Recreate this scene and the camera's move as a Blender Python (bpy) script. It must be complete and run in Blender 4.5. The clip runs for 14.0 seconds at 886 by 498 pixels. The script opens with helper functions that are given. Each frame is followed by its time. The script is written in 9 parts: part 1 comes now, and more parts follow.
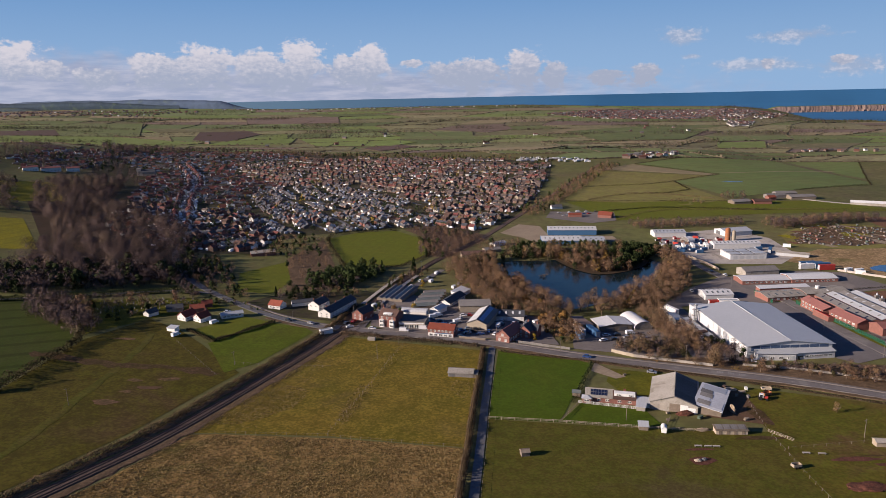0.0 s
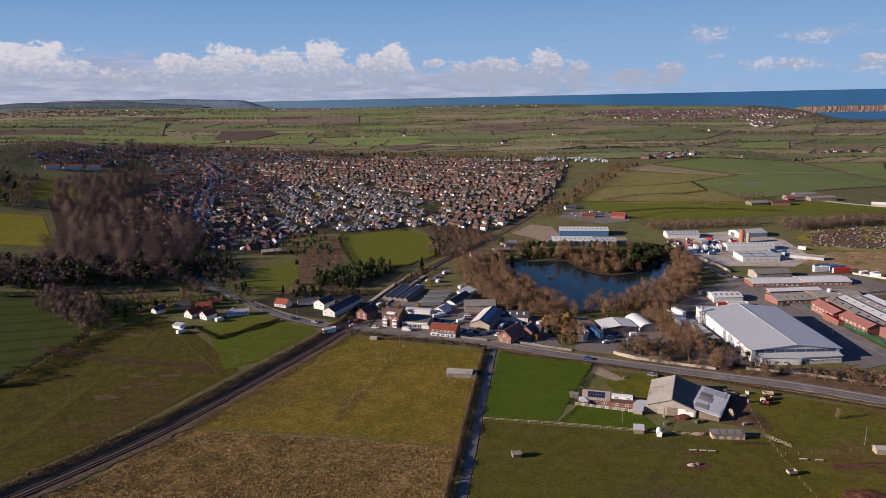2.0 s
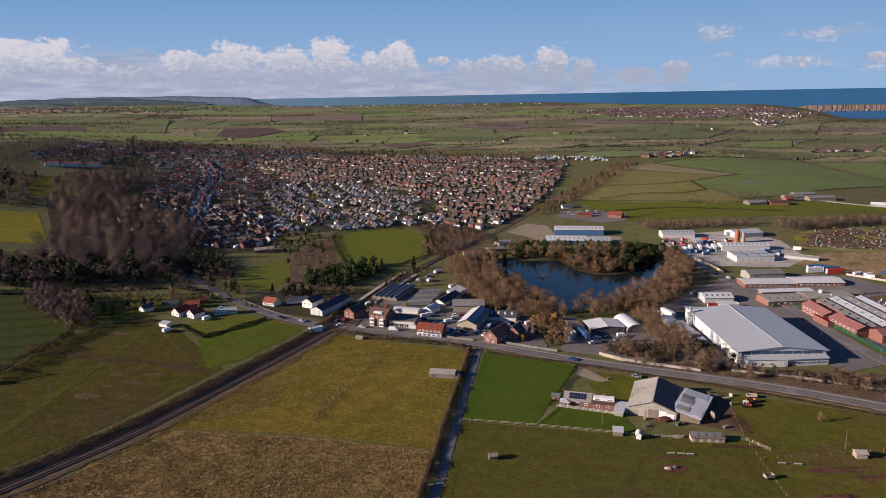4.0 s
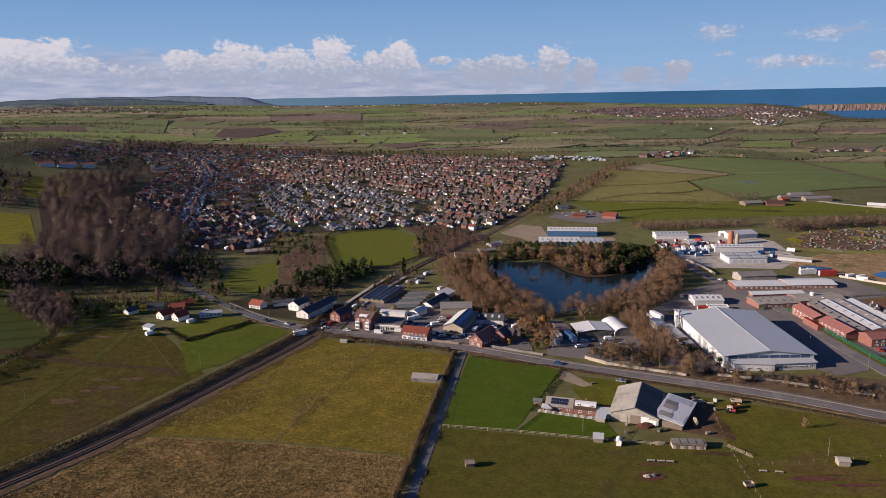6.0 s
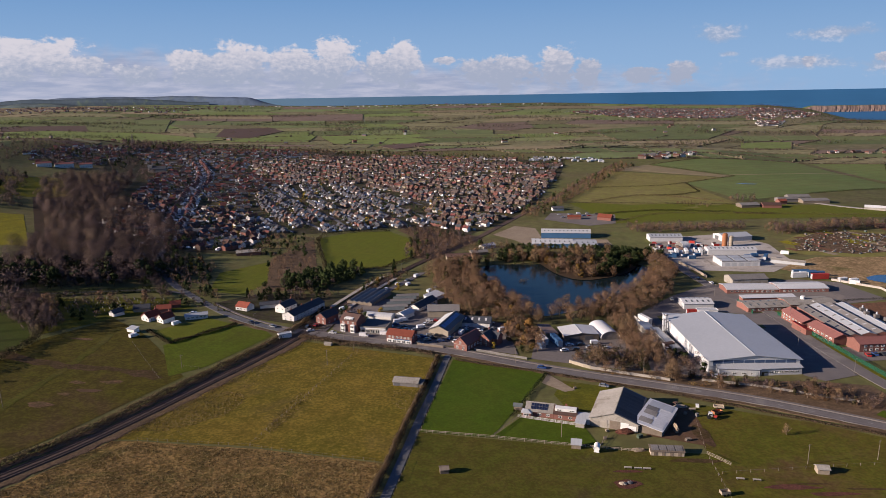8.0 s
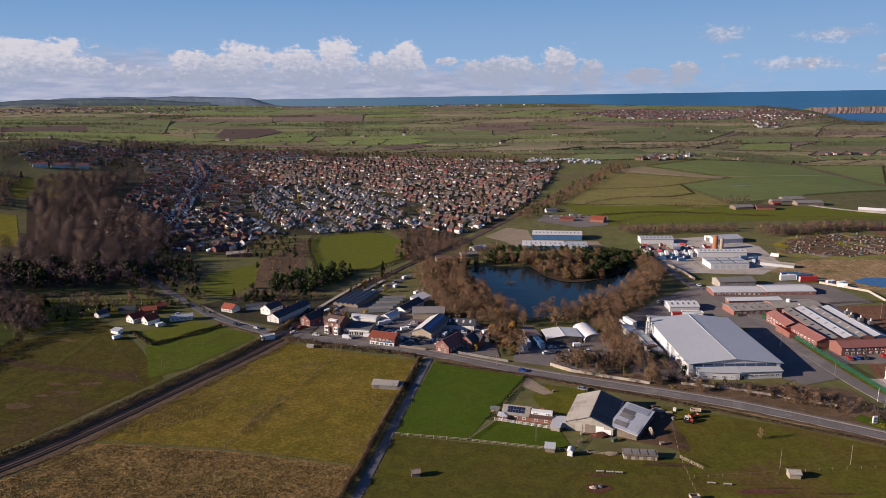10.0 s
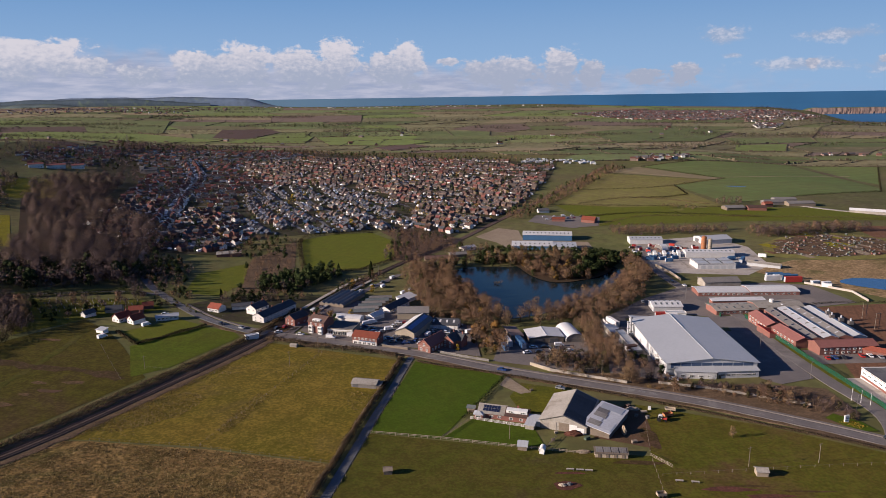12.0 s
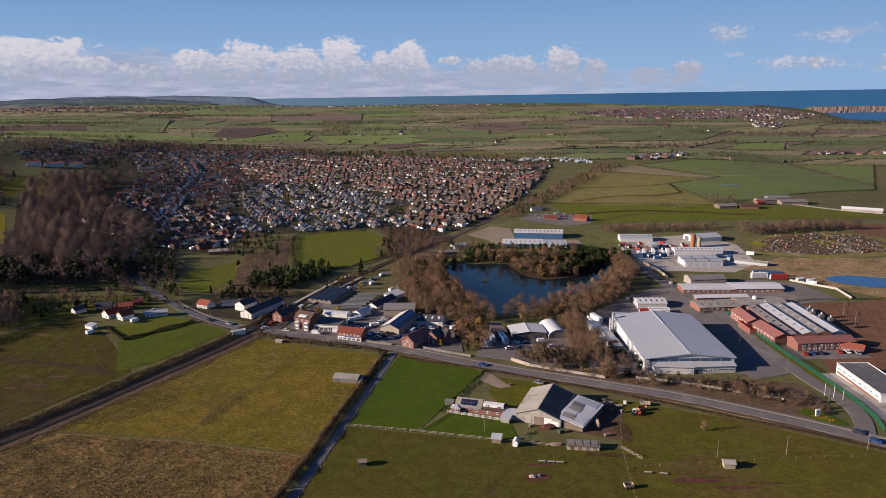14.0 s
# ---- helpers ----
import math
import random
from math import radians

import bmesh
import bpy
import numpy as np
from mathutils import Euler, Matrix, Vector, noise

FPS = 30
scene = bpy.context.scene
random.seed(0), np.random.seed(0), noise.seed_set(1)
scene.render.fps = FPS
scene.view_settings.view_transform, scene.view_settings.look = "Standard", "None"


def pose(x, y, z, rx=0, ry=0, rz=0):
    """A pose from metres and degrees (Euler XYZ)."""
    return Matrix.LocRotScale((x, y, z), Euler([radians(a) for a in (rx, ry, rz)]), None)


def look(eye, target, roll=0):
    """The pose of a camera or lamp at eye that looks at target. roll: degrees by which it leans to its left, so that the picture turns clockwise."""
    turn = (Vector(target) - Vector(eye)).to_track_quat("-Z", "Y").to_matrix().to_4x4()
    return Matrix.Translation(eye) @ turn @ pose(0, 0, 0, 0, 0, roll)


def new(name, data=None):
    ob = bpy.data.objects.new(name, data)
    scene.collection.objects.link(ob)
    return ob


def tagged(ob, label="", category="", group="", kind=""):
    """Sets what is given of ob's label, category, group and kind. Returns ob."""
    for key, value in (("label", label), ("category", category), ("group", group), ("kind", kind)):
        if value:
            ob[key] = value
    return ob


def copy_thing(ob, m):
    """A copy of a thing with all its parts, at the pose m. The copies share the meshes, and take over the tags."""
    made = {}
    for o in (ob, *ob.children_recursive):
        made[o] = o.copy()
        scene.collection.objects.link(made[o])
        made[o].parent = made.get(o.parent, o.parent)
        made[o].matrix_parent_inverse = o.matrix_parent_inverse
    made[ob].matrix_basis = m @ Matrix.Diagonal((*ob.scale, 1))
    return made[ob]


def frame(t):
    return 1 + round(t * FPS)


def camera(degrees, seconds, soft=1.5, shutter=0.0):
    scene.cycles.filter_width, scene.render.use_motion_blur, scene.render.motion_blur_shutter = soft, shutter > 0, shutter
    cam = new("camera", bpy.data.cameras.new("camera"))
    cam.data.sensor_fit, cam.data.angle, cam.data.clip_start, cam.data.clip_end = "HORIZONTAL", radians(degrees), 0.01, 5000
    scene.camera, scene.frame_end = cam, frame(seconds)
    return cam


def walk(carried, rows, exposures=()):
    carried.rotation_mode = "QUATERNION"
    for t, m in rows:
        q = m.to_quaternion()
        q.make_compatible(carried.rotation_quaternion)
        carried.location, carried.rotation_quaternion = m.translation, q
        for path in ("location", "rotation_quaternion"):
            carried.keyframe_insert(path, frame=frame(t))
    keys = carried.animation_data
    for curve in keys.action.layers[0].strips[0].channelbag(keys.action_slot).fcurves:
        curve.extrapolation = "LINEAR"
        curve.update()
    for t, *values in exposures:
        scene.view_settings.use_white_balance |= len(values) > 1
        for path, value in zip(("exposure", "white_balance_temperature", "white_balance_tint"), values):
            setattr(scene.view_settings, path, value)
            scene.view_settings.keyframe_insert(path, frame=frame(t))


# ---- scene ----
EXPO, TINT = 0.75, 22
cam = camera(66.0, 14.0, soft=0.72)
PATH = [
    (0, (1.573, -4.978, 123.192), (1.578, -3.029, 122.744), -1.2),
    (0.5, (3.9, -4.877, 123.138), (3.889, -2.928, 122.69), -1.2),
    (1, (6.329, -4.762, 123.129), (6.3, -2.814, 122.68), -1.2),
    (1.5, (8.861, -4.67, 123.155), (8.814, -2.721, 122.707), -1.2),
    (2, (11.49, -4.608, 123.189), (11.433, -2.66, 122.741), -1.2),
    (2.5, (14.107, -4.508, 123.216), (14.043, -2.56, 122.767), -1.2),
    (3, (16.57, -4.089, 123.253), (16.504, -2.142, 122.802), -1.1),
    (5.5, (27.369, 0.449, 123.959), (27.295, 2.395, 123.504), -1.1),
    (6, (29.631, 1.422, 124.08), (29.556, 3.368, 123.625), -1.1),
    (6.5, (31.933, 2.337, 124.214), (31.856, 4.283, 123.758), -1.1),
    (7, (34.244, 3.202, 124.375), (34.165, 5.148, 123.919), -1.1),
    (7.5, (36.605, 3.92, 124.484), (36.523, 5.866, 124.029), -1.0),
    (8, (39.037, 4.368, 124.565), (38.953, 6.314, 124.111), -1.0),
    (10.5, (51.603, 4.86, 125.504), (51.513, 6.806, 125.052), -0.9),
    (11, (54.094, 4.453, 125.578), (54.004, 6.399, 125.126), -0.9),
    (11.5, (56.579, 3.706, 125.62), (56.487, 5.652, 125.169), -0.9),
    (12, (59.071, 2.794, 125.633), (58.979, 4.741, 125.182), -0.9),
    (12.5, (61.578, 1.832, 125.638), (61.485, 3.778, 125.186), -0.9),
    (13, (64.062, 0.81, 125.605), (63.968, 2.756, 125.153), -0.9),
    (13.5, (66.561, -0.233, 125.56), (66.465, 1.713, 125.108), -0.9),
    (14, (69.076, -1.31, 125.528), (68.978, 0.635, 125.074), -0.9),
]
walk(cam, [(t, look(eye, target, roll)) for t, eye, target, roll in PATH], [(0, EXPO, 6330, TINT), (14, EXPO, 6330, TINT)])

# ---- world, sun and exposure ----
SUN_EL, SUN_AZ = 18.0, -104.0          # degrees; azimuth clockwise from +y


def link(nt, a, b):
    nt.links.new(a, b)


def math_node(nt, op, a, b=None, c=None, clamp=False):
    n = nt.nodes.new("ShaderNodeMath")
    n.operation, n.use_clamp = op, clamp
    for i, v in enumerate((a, b, c)):
        if v is None:
            continue
        if isinstance(v, (int, float)):
            n.inputs[i].default_value = v
        else:
            nt.links.new(v, n.inputs[i])
    return n.outputs[0]


def ramp_range(nt, v, lo, hi):
    n = nt.nodes.new("ShaderNodeMapRange")
    n.interpolation_type = "SMOOTHSTEP"
    n.inputs["From Min"].default_value, n.inputs["From Max"].default_value = lo, hi
    nt.links.new(v, n.inputs["Value"])
    return n.outputs["Result"]


def mix_rgb(nt, fac, a, b):
    n = nt.nodes.new("ShaderNodeMix")
    n.data_type = "RGBA"
    for sock, v in ((n.inputs["Factor"], fac), (n.inputs["A"], a), (n.inputs["B"], b)):
        if isinstance(v, (int, float)):
            sock.default_value = v
        elif isinstance(v, tuple):
            sock.default_value = (*v, 1) if len(v) == 3 else v
        else:
            nt.links.new(v, sock)
    return n.outputs["Result"]


def noise_node(nt, vec, scale, detail=4.0, rough=0.55, distort=0.0):
    n = nt.nodes.new("ShaderNodeTexNoise")
    n.inputs["Scale"].default_value, n.inputs["Detail"].default_value = scale, detail
    n.inputs["Roughness"].default_value, n.inputs["Distortion"].default_value = rough, distort
    if vec is not None:
        nt.links.new(vec, n.inputs["Vector"])
    return n.outputs["Fac"]


# cumulus heads low over the horizon: azimuth, elevation, half width, half height (degrees)
CLOUDS = [(-33.4, 3.3, 4.6, 0.8), (-33.4, 2.4, 1.9, 0.7), (-30.9, 2.3, 1.7, 0.6), (-28.7, 2.3, 1.2, 0.6),
          (-21.4, 2.3, 2.5, 1.0), (-18.2, 2.6, 2.6, 1.2), (-14.3, 2.6, 2.0, 1.0), (-10.8, 3.1, 1.8, 1.3),
          (-12.2, 1.9, 3.0, 1.0), (-5.4, 2.7, 1.5, 1.4), (-7.2, 2.3, 1.7, 0.9), (-2.0, 2.4, 1.0, 0.25),
          (7.1, 2.2, 1.5, 1.2), (9.3, 1.5, 1.1, 0.8), (13.5, 1.1, 1.4, 0.5), (16.5, 1.2, 1.2, 0.6),
          (2.5, 1.7, 4.0, 0.9), (-25.5, 1.7, 2.0, 0.5), (29.9, 1.8, 0.8, 0.25), (25.1, 1.7, 0.45, 0.28)]
THIN_CLOUDS = [(19.0, 3.7, 1.9, 0.8), (27.0, 3.5, 3.2, 0.5), (19.8, 2.3, 0.8, 0.2), (24.5, 1.5, 4.0, 0.5), (30.5, 1.3, 3.0, 0.7)]


def make_world():
    w = bpy.data.worlds.new("sky")
    scene.world = w
    w.use_nodes = True
    nt = w.node_tree
    nt.nodes.clear()
    sky = nt.nodes.new("ShaderNodeTexSky")
    sky.sky_type, sky.sun_disc = "NISHITA", False
    sky.sun_elevation, sky.sun_rotation = radians(SUN_EL), radians(SUN_AZ)
    sky.altitude, sky.air_density, sky.dust_density, sky.ozone_density = 100, 1.0, 0.6, 2.0
    tc = nt.nodes.new("ShaderNodeTexCoord")
    sep = nt.nodes.new("ShaderNodeSeparateXYZ")
    link(nt, tc.outputs["Generated"], sep.inputs[0])
    az = math_node(nt, "MULTIPLY", math_node(nt, "ARCTAN2", sep.outputs[0], sep.outputs[1]), 57.2958)
    el = math_node(nt, "MULTIPLY", math_node(nt, "ARCSINE", sep.outputs[2]), 57.2958)
    comb = nt.nodes.new("ShaderNodeCombineXYZ")
    link(nt, az, comb.inputs[0])
    link(nt, math_node(nt, "MULTIPLY", el, 1.5), comb.inputs[1])
    ragged = math_node(nt, "SUBTRACT", noise_node(nt, comb.outputs[0], 0.55, 8, 0.6, 0.3), 0.5)
    fine = math_node(nt, "SUBTRACT", noise_node(nt, comb.outputs[0], 2.2, 8, 0.65), 0.5)

    def heads(rows, tail):
        best = None
        for a, e, ra, re in rows:
            dx = math_node(nt, "MULTIPLY", math_node(nt, "SUBTRACT", az, a), 1 / ra)
            dy = math_node(nt, "MULTIPLY", math_node(nt, "SUBTRACT", el, e), 1 / re)
            dy = math_node(nt, "MAXIMUM", dy, math_node(nt, "MULTIPLY", dy, -tail))
            d = math_node(nt, "SUBTRACT", 1.0, math_node(nt, "SQRT", math_node(nt, "ADD", math_node(nt, "MULTIPLY", dx, dx), math_node(nt, "MULTIPLY", dy, dy))))
            best = d if best is None else math_node(nt, "SMOOTH_MAX", best, d, 0.25)
        return best

    body = math_node(nt, "ADD", heads(CLOUDS, 0.5), math_node(nt, "ADD", math_node(nt, "MULTIPLY", ragged, 1.9), math_node(nt, "MULTIPLY", fine, 1.0)))
    cum = ramp_range(nt, body, -0.08, 0.3)
    wisps = math_node(nt, "ADD", heads(THIN_CLOUDS, 0.9), math_node(nt, "ADD", math_node(nt, "MULTIPLY", ragged, 2.2), math_node(nt, "MULTIPLY", fine, 1.0)))
    thin = math_node(nt, "MULTIPLY", ramp_range(nt, wisps, -0.1, 0.8), 0.6)
    # layer of flat grey cloud behind the heads, thinning to the east and upwards
    band_top = math_node(nt, "ADD", math_node(nt, "MULTIPLY", az, -0.05), math_node(nt, "ADD", 2.0, math_node(nt, "MULTIPLY", ragged, 2.6)))
    band = ramp_range(nt, math_node(nt, "SUBTRACT", band_top, el), -0.6, 1.3)
    band = math_node(nt, "MULTIPLY", band, ramp_range(nt, math_node(nt, "ADD", math_node(nt, "MULTIPLY", az, -0.03), math_node(nt, "ADD", 0.9, ragged)), 0.0, 1.0))
    # clear sky, deeper in colour upwards
    scaled = nt.nodes.new("ShaderNodeVectorMath")
    scaled.operation = "SCALE"
    scaled.inputs["Scale"].default_value = SKY
    link(nt, sky.outputs[0], scaled.inputs[0])
    tint = nt.nodes.new("ShaderNodeVectorMath")
    tint.operation = "MULTIPLY"
    link(nt, scaled.outputs[0], tint.inputs[0])
    tint.inputs[1].default_value = SKY_TINT
    # clear low air: pale at the horizon, deeper blue above
    low_air = mix_rgb(nt, ramp_range(nt, el, 0.0, 13.0), SKY_LOW, SKY_HIGH)
    clear = mix_rgb(nt, ramp_range(nt, el, 10.0, 32.0), low_air, tint.outputs[0])
    light_part = ramp_range(nt, math_node(nt, "ADD", math_node(nt, "MULTIPLY", fine, 1.8), math_node(nt, "ADD", math_node(nt, "MULTIPLY", ragged, 1.0), math_node(nt, "MULTIPLY", el, 0.42))), 0.45, 1.62)
    streak = nt.nodes.new("ShaderNodeCombineXYZ")
    link(nt, math_node(nt, "MULTIPLY", az, 0.35), streak.inputs[0])
    link(nt, math_node(nt, "MULTIPLY", el, 2.4), streak.inputs[1])
    streaks = noise_node(nt, streak.outputs[0], 0.8, 5, 0.6)
    grey = mix_rgb(nt, ramp_range(nt, streaks, 0.35, 0.7), GREY_LOW, GREY_HIGH)
    sky1 = mix_rgb(nt, math_node(nt, "MULTIPLY", band, 0.92), clear, grey)
    heads_c = mix_rgb(nt, light_part, CLOUD_SHADE, CLOUD_LIT)
    sky2 = mix_rgb(nt, cum, sky1, heads_c)
    sky3 = mix_rgb(nt, thin, sky2, mix_rgb(nt, ramp_range(nt, math_node(nt, "ADD", fine, ragged), -0.05, 0.25), CLOUD_SHADE, CLOUD_LIT))
    bg = nt.nodes.new("ShaderNodeBackground")
    link(nt, sky3, bg.inputs[0])
    bg.inputs[1].default_value = 1.0
    out = nt.nodes.new("ShaderNodeOutputWorld")
    link(nt, bg.outputs[0], out.inputs[0])


SKY = 0.05
SKY_TINT = (0.38, 0.55, 0.95)
SKY_HIGH, SKY_LOW = (0.052, 0.153, 0.302), (0.16, 0.268, 0.378)
GREY_LOW, GREY_HIGH = (0.195, 0.232, 0.295), (0.295, 0.315, 0.355)
CLOUD_SHADE, CLOUD_LIT = (0.215, 0.255, 0.305), (0.385, 0.39, 0.395)
make_world()
sun_data = bpy.data.lights.new("sun", "SUN")
sun_data.energy, sun_data.angle, sun_data.color = 5.0, radians(0.5), (1.0, 0.87, 0.68)
sun = new("sun", sun_data)
_d = Vector((math.sin(radians(SUN_AZ)) * math.cos(radians(SUN_EL)), math.cos(radians(SUN_AZ)) * math.cos(radians(SUN_EL)), math.sin(radians(SUN_EL))))
sun.matrix_basis = look(tuple(_d * 300 + Vector((0, 300, 0))), (0, 300, 0))

# ---- materials ----
def mat(name, base, alt=None, scale=0.2, fine=3.0, rough=0.85, sheer=1.0, bump=0.0, rand=0.0, island=0.0, metal=0.0, lines=None, spec=0.06, patch=None, patch_scale=0.02, mottle=0.5, hue=0.0, speck=0.0, speck_scale=1.1):
    """Procedural surface: two colours mixed by a coarse and a fine noise; rand / island vary it from piece to piece;
    lines = (degrees, metres, amount) lays drill or seam lines; patch is a third colour in larger stains."""
    m = bpy.data.materials.new(name)
    m.use_nodes = True
    nt = m.node_tree
    b = nt.nodes["Principled BSDF"]
    tc = nt.nodes.new("ShaderNodeTexCoord")
    vec = tc.outputs["Object"]
    alt = alt or tuple(c * 0.7 for c in base)
    n1, n2 = noise_node(nt, vec, scale, 5, 0.6), noise_node(nt, vec, fine, 4, 0.65)
    f = math_node(nt, "ADD", math_node(nt, "MULTIPLY", n1, 1 - mottle), math_node(nt, "MULTIPLY", n2, mottle))
    col = mix_rgb(nt, ramp_range(nt, f, 0.35, 0.65), base, alt)
    if patch:
        p = ramp_range(nt, noise_node(nt, vec, patch_scale, 6, 0.65, 0.5), 0.52, 0.68)
        col = mix_rgb(nt, math_node(nt, "MULTIPLY", p, 0.8), col, patch)
    if speck:
        # tufts and grazed spots
        sp = math_node(nt, "ADD", math_node(nt, "MULTIPLY", noise_node(nt, vec, speck_scale, 3, 0.7), 0.6), math_node(nt, "MULTIPLY", noise_node(nt, vec, speck_scale * 0.22, 4, 0.6), 0.4))
        k = math_node(nt, "MULTIPLY", ramp_range(nt, sp, 0.42, 0.62), speck)
        col = mix_rgb(nt, k, col, tuple(c * 0.42 for c in alt))
        k2 = math_node(nt, "MULTIPLY", ramp_range(nt, sp, 0.50, 0.36), speck * 0.7)
        col = mix_rgb(nt, k2, col, tuple(min(1, c * 1.55) for c in base))
    if lines:
        ang, gap, amount = lines
        mp = nt.nodes.new("ShaderNodeMapping")
        mp.inputs["Rotation"].default_value = (0, 0, radians(ang))
        link(nt, vec, mp.inputs[0])
        wv = nt.nodes.new("ShaderNodeTexWave")
        wv.inputs["Scale"].default_value = 0.314 / gap
        wv.inputs["Distortion"].default_value = 0.6
        wv.inputs["Detail"].default_value = 1.0
        link(nt, mp.outputs[0], wv.inputs["Vector"])
        k = math_node(nt, "MULTIPLY", ramp_range(nt, wv.outputs["Fac"], 0.75, 0.98), amount)
        col = mix_rgb(nt, k, col, tuple(c * 0.45 for c in base))
    if rand or island or hue:
        hsv = nt.nodes.new("ShaderNodeHueSaturation")
        if island:
            src = nt.nodes.new("ShaderNodeNewGeometry").outputs["Random Per Island"]
        else:
            src = nt.nodes.new("ShaderNodeObjectInfo").outputs["Random"]
        amt = island or rand
        link(nt, math_node(nt, "ADD", 1 - amt, math_node(nt, "MULTIPLY", src, 2 * amt)), hsv.inputs["Value"])
        if hue:
            alt_r = math_node(nt, "FRACT", math_node(nt, "MULTIPLY", src, 7.31))
            link(nt, math_node(nt, "ADD", 0.5 - hue, math_node(nt, "MULTIPLY", alt_r, 2 * hue)), hsv.inputs["Hue"])
        link(nt, col, hsv.inputs["Color"])
        col = hsv.outputs[0]
    link(nt, col, b.inputs["Base Color"])
    b.inputs["Roughness"].default_value = rough
    b.inputs["Metallic"].default_value = metal
    b.inputs["Alpha"].default_value = sheer
    b.inputs["Specular IOR Level"].default_value = spec
    if bump:
        bp = nt.nodes.new("ShaderNodeBump")
        bp.inputs["Strength"].default_value, bp.inputs["Distance"].default_value = min(1, bump), max(0.05, bump * 0.6)
        link(nt, f, bp.inputs["Height"])
        link(nt, bp.outputs[0], b.inputs["Normal"])
    return m


def water_mat(name, col, rough, scale, strength=0.15, spec=0.5, west_haze=None):
    m = bpy.data.materials.new(name)
    m.use_nodes = True
    nt = m.node_tree
    b = nt.nodes["Principled BSDF"]
    tc = nt.nodes.new("ShaderNodeTexCoord")
    f = noise_node(nt, tc.outputs["Object"], scale, 4, 0.6)
    big = noise_node(nt, tc.outputs["Object"], scale * 0.06, 4, 0.6)
    tone = mix_rgb(nt, ramp_range(nt, big, 0.35, 0.7), col, tuple(c * 1.35 for c in col))
    # paler westwards: haze and reflected cloud painted into the water colour
    if west_haze:
        sep = nt.nodes.new("ShaderNodeSeparateXYZ")
        link(nt, tc.outputs["Object"], sep.inputs[0])
        tone = mix_rgb(nt, math_node(nt, "MULTIPLY", ramp_range(nt, sep.outputs[0], 1200, -1800), 0.75), tone, west_haze)
    link(nt, tone, b.inputs["Base Color"])
    b.inputs["Roughness"].default_value = rough
    b.inputs["Specular IOR Level"].default_value = spec
    bp = nt.nodes.new("ShaderNodeBump")
    bp.inputs["Strength"].default_value, bp.inputs["Distance"].default_value = strength, 0.1
    link(nt, f, bp.inputs["Height"])
    link(nt, bp.outputs[0], b.inputs["Normal"])
    return m


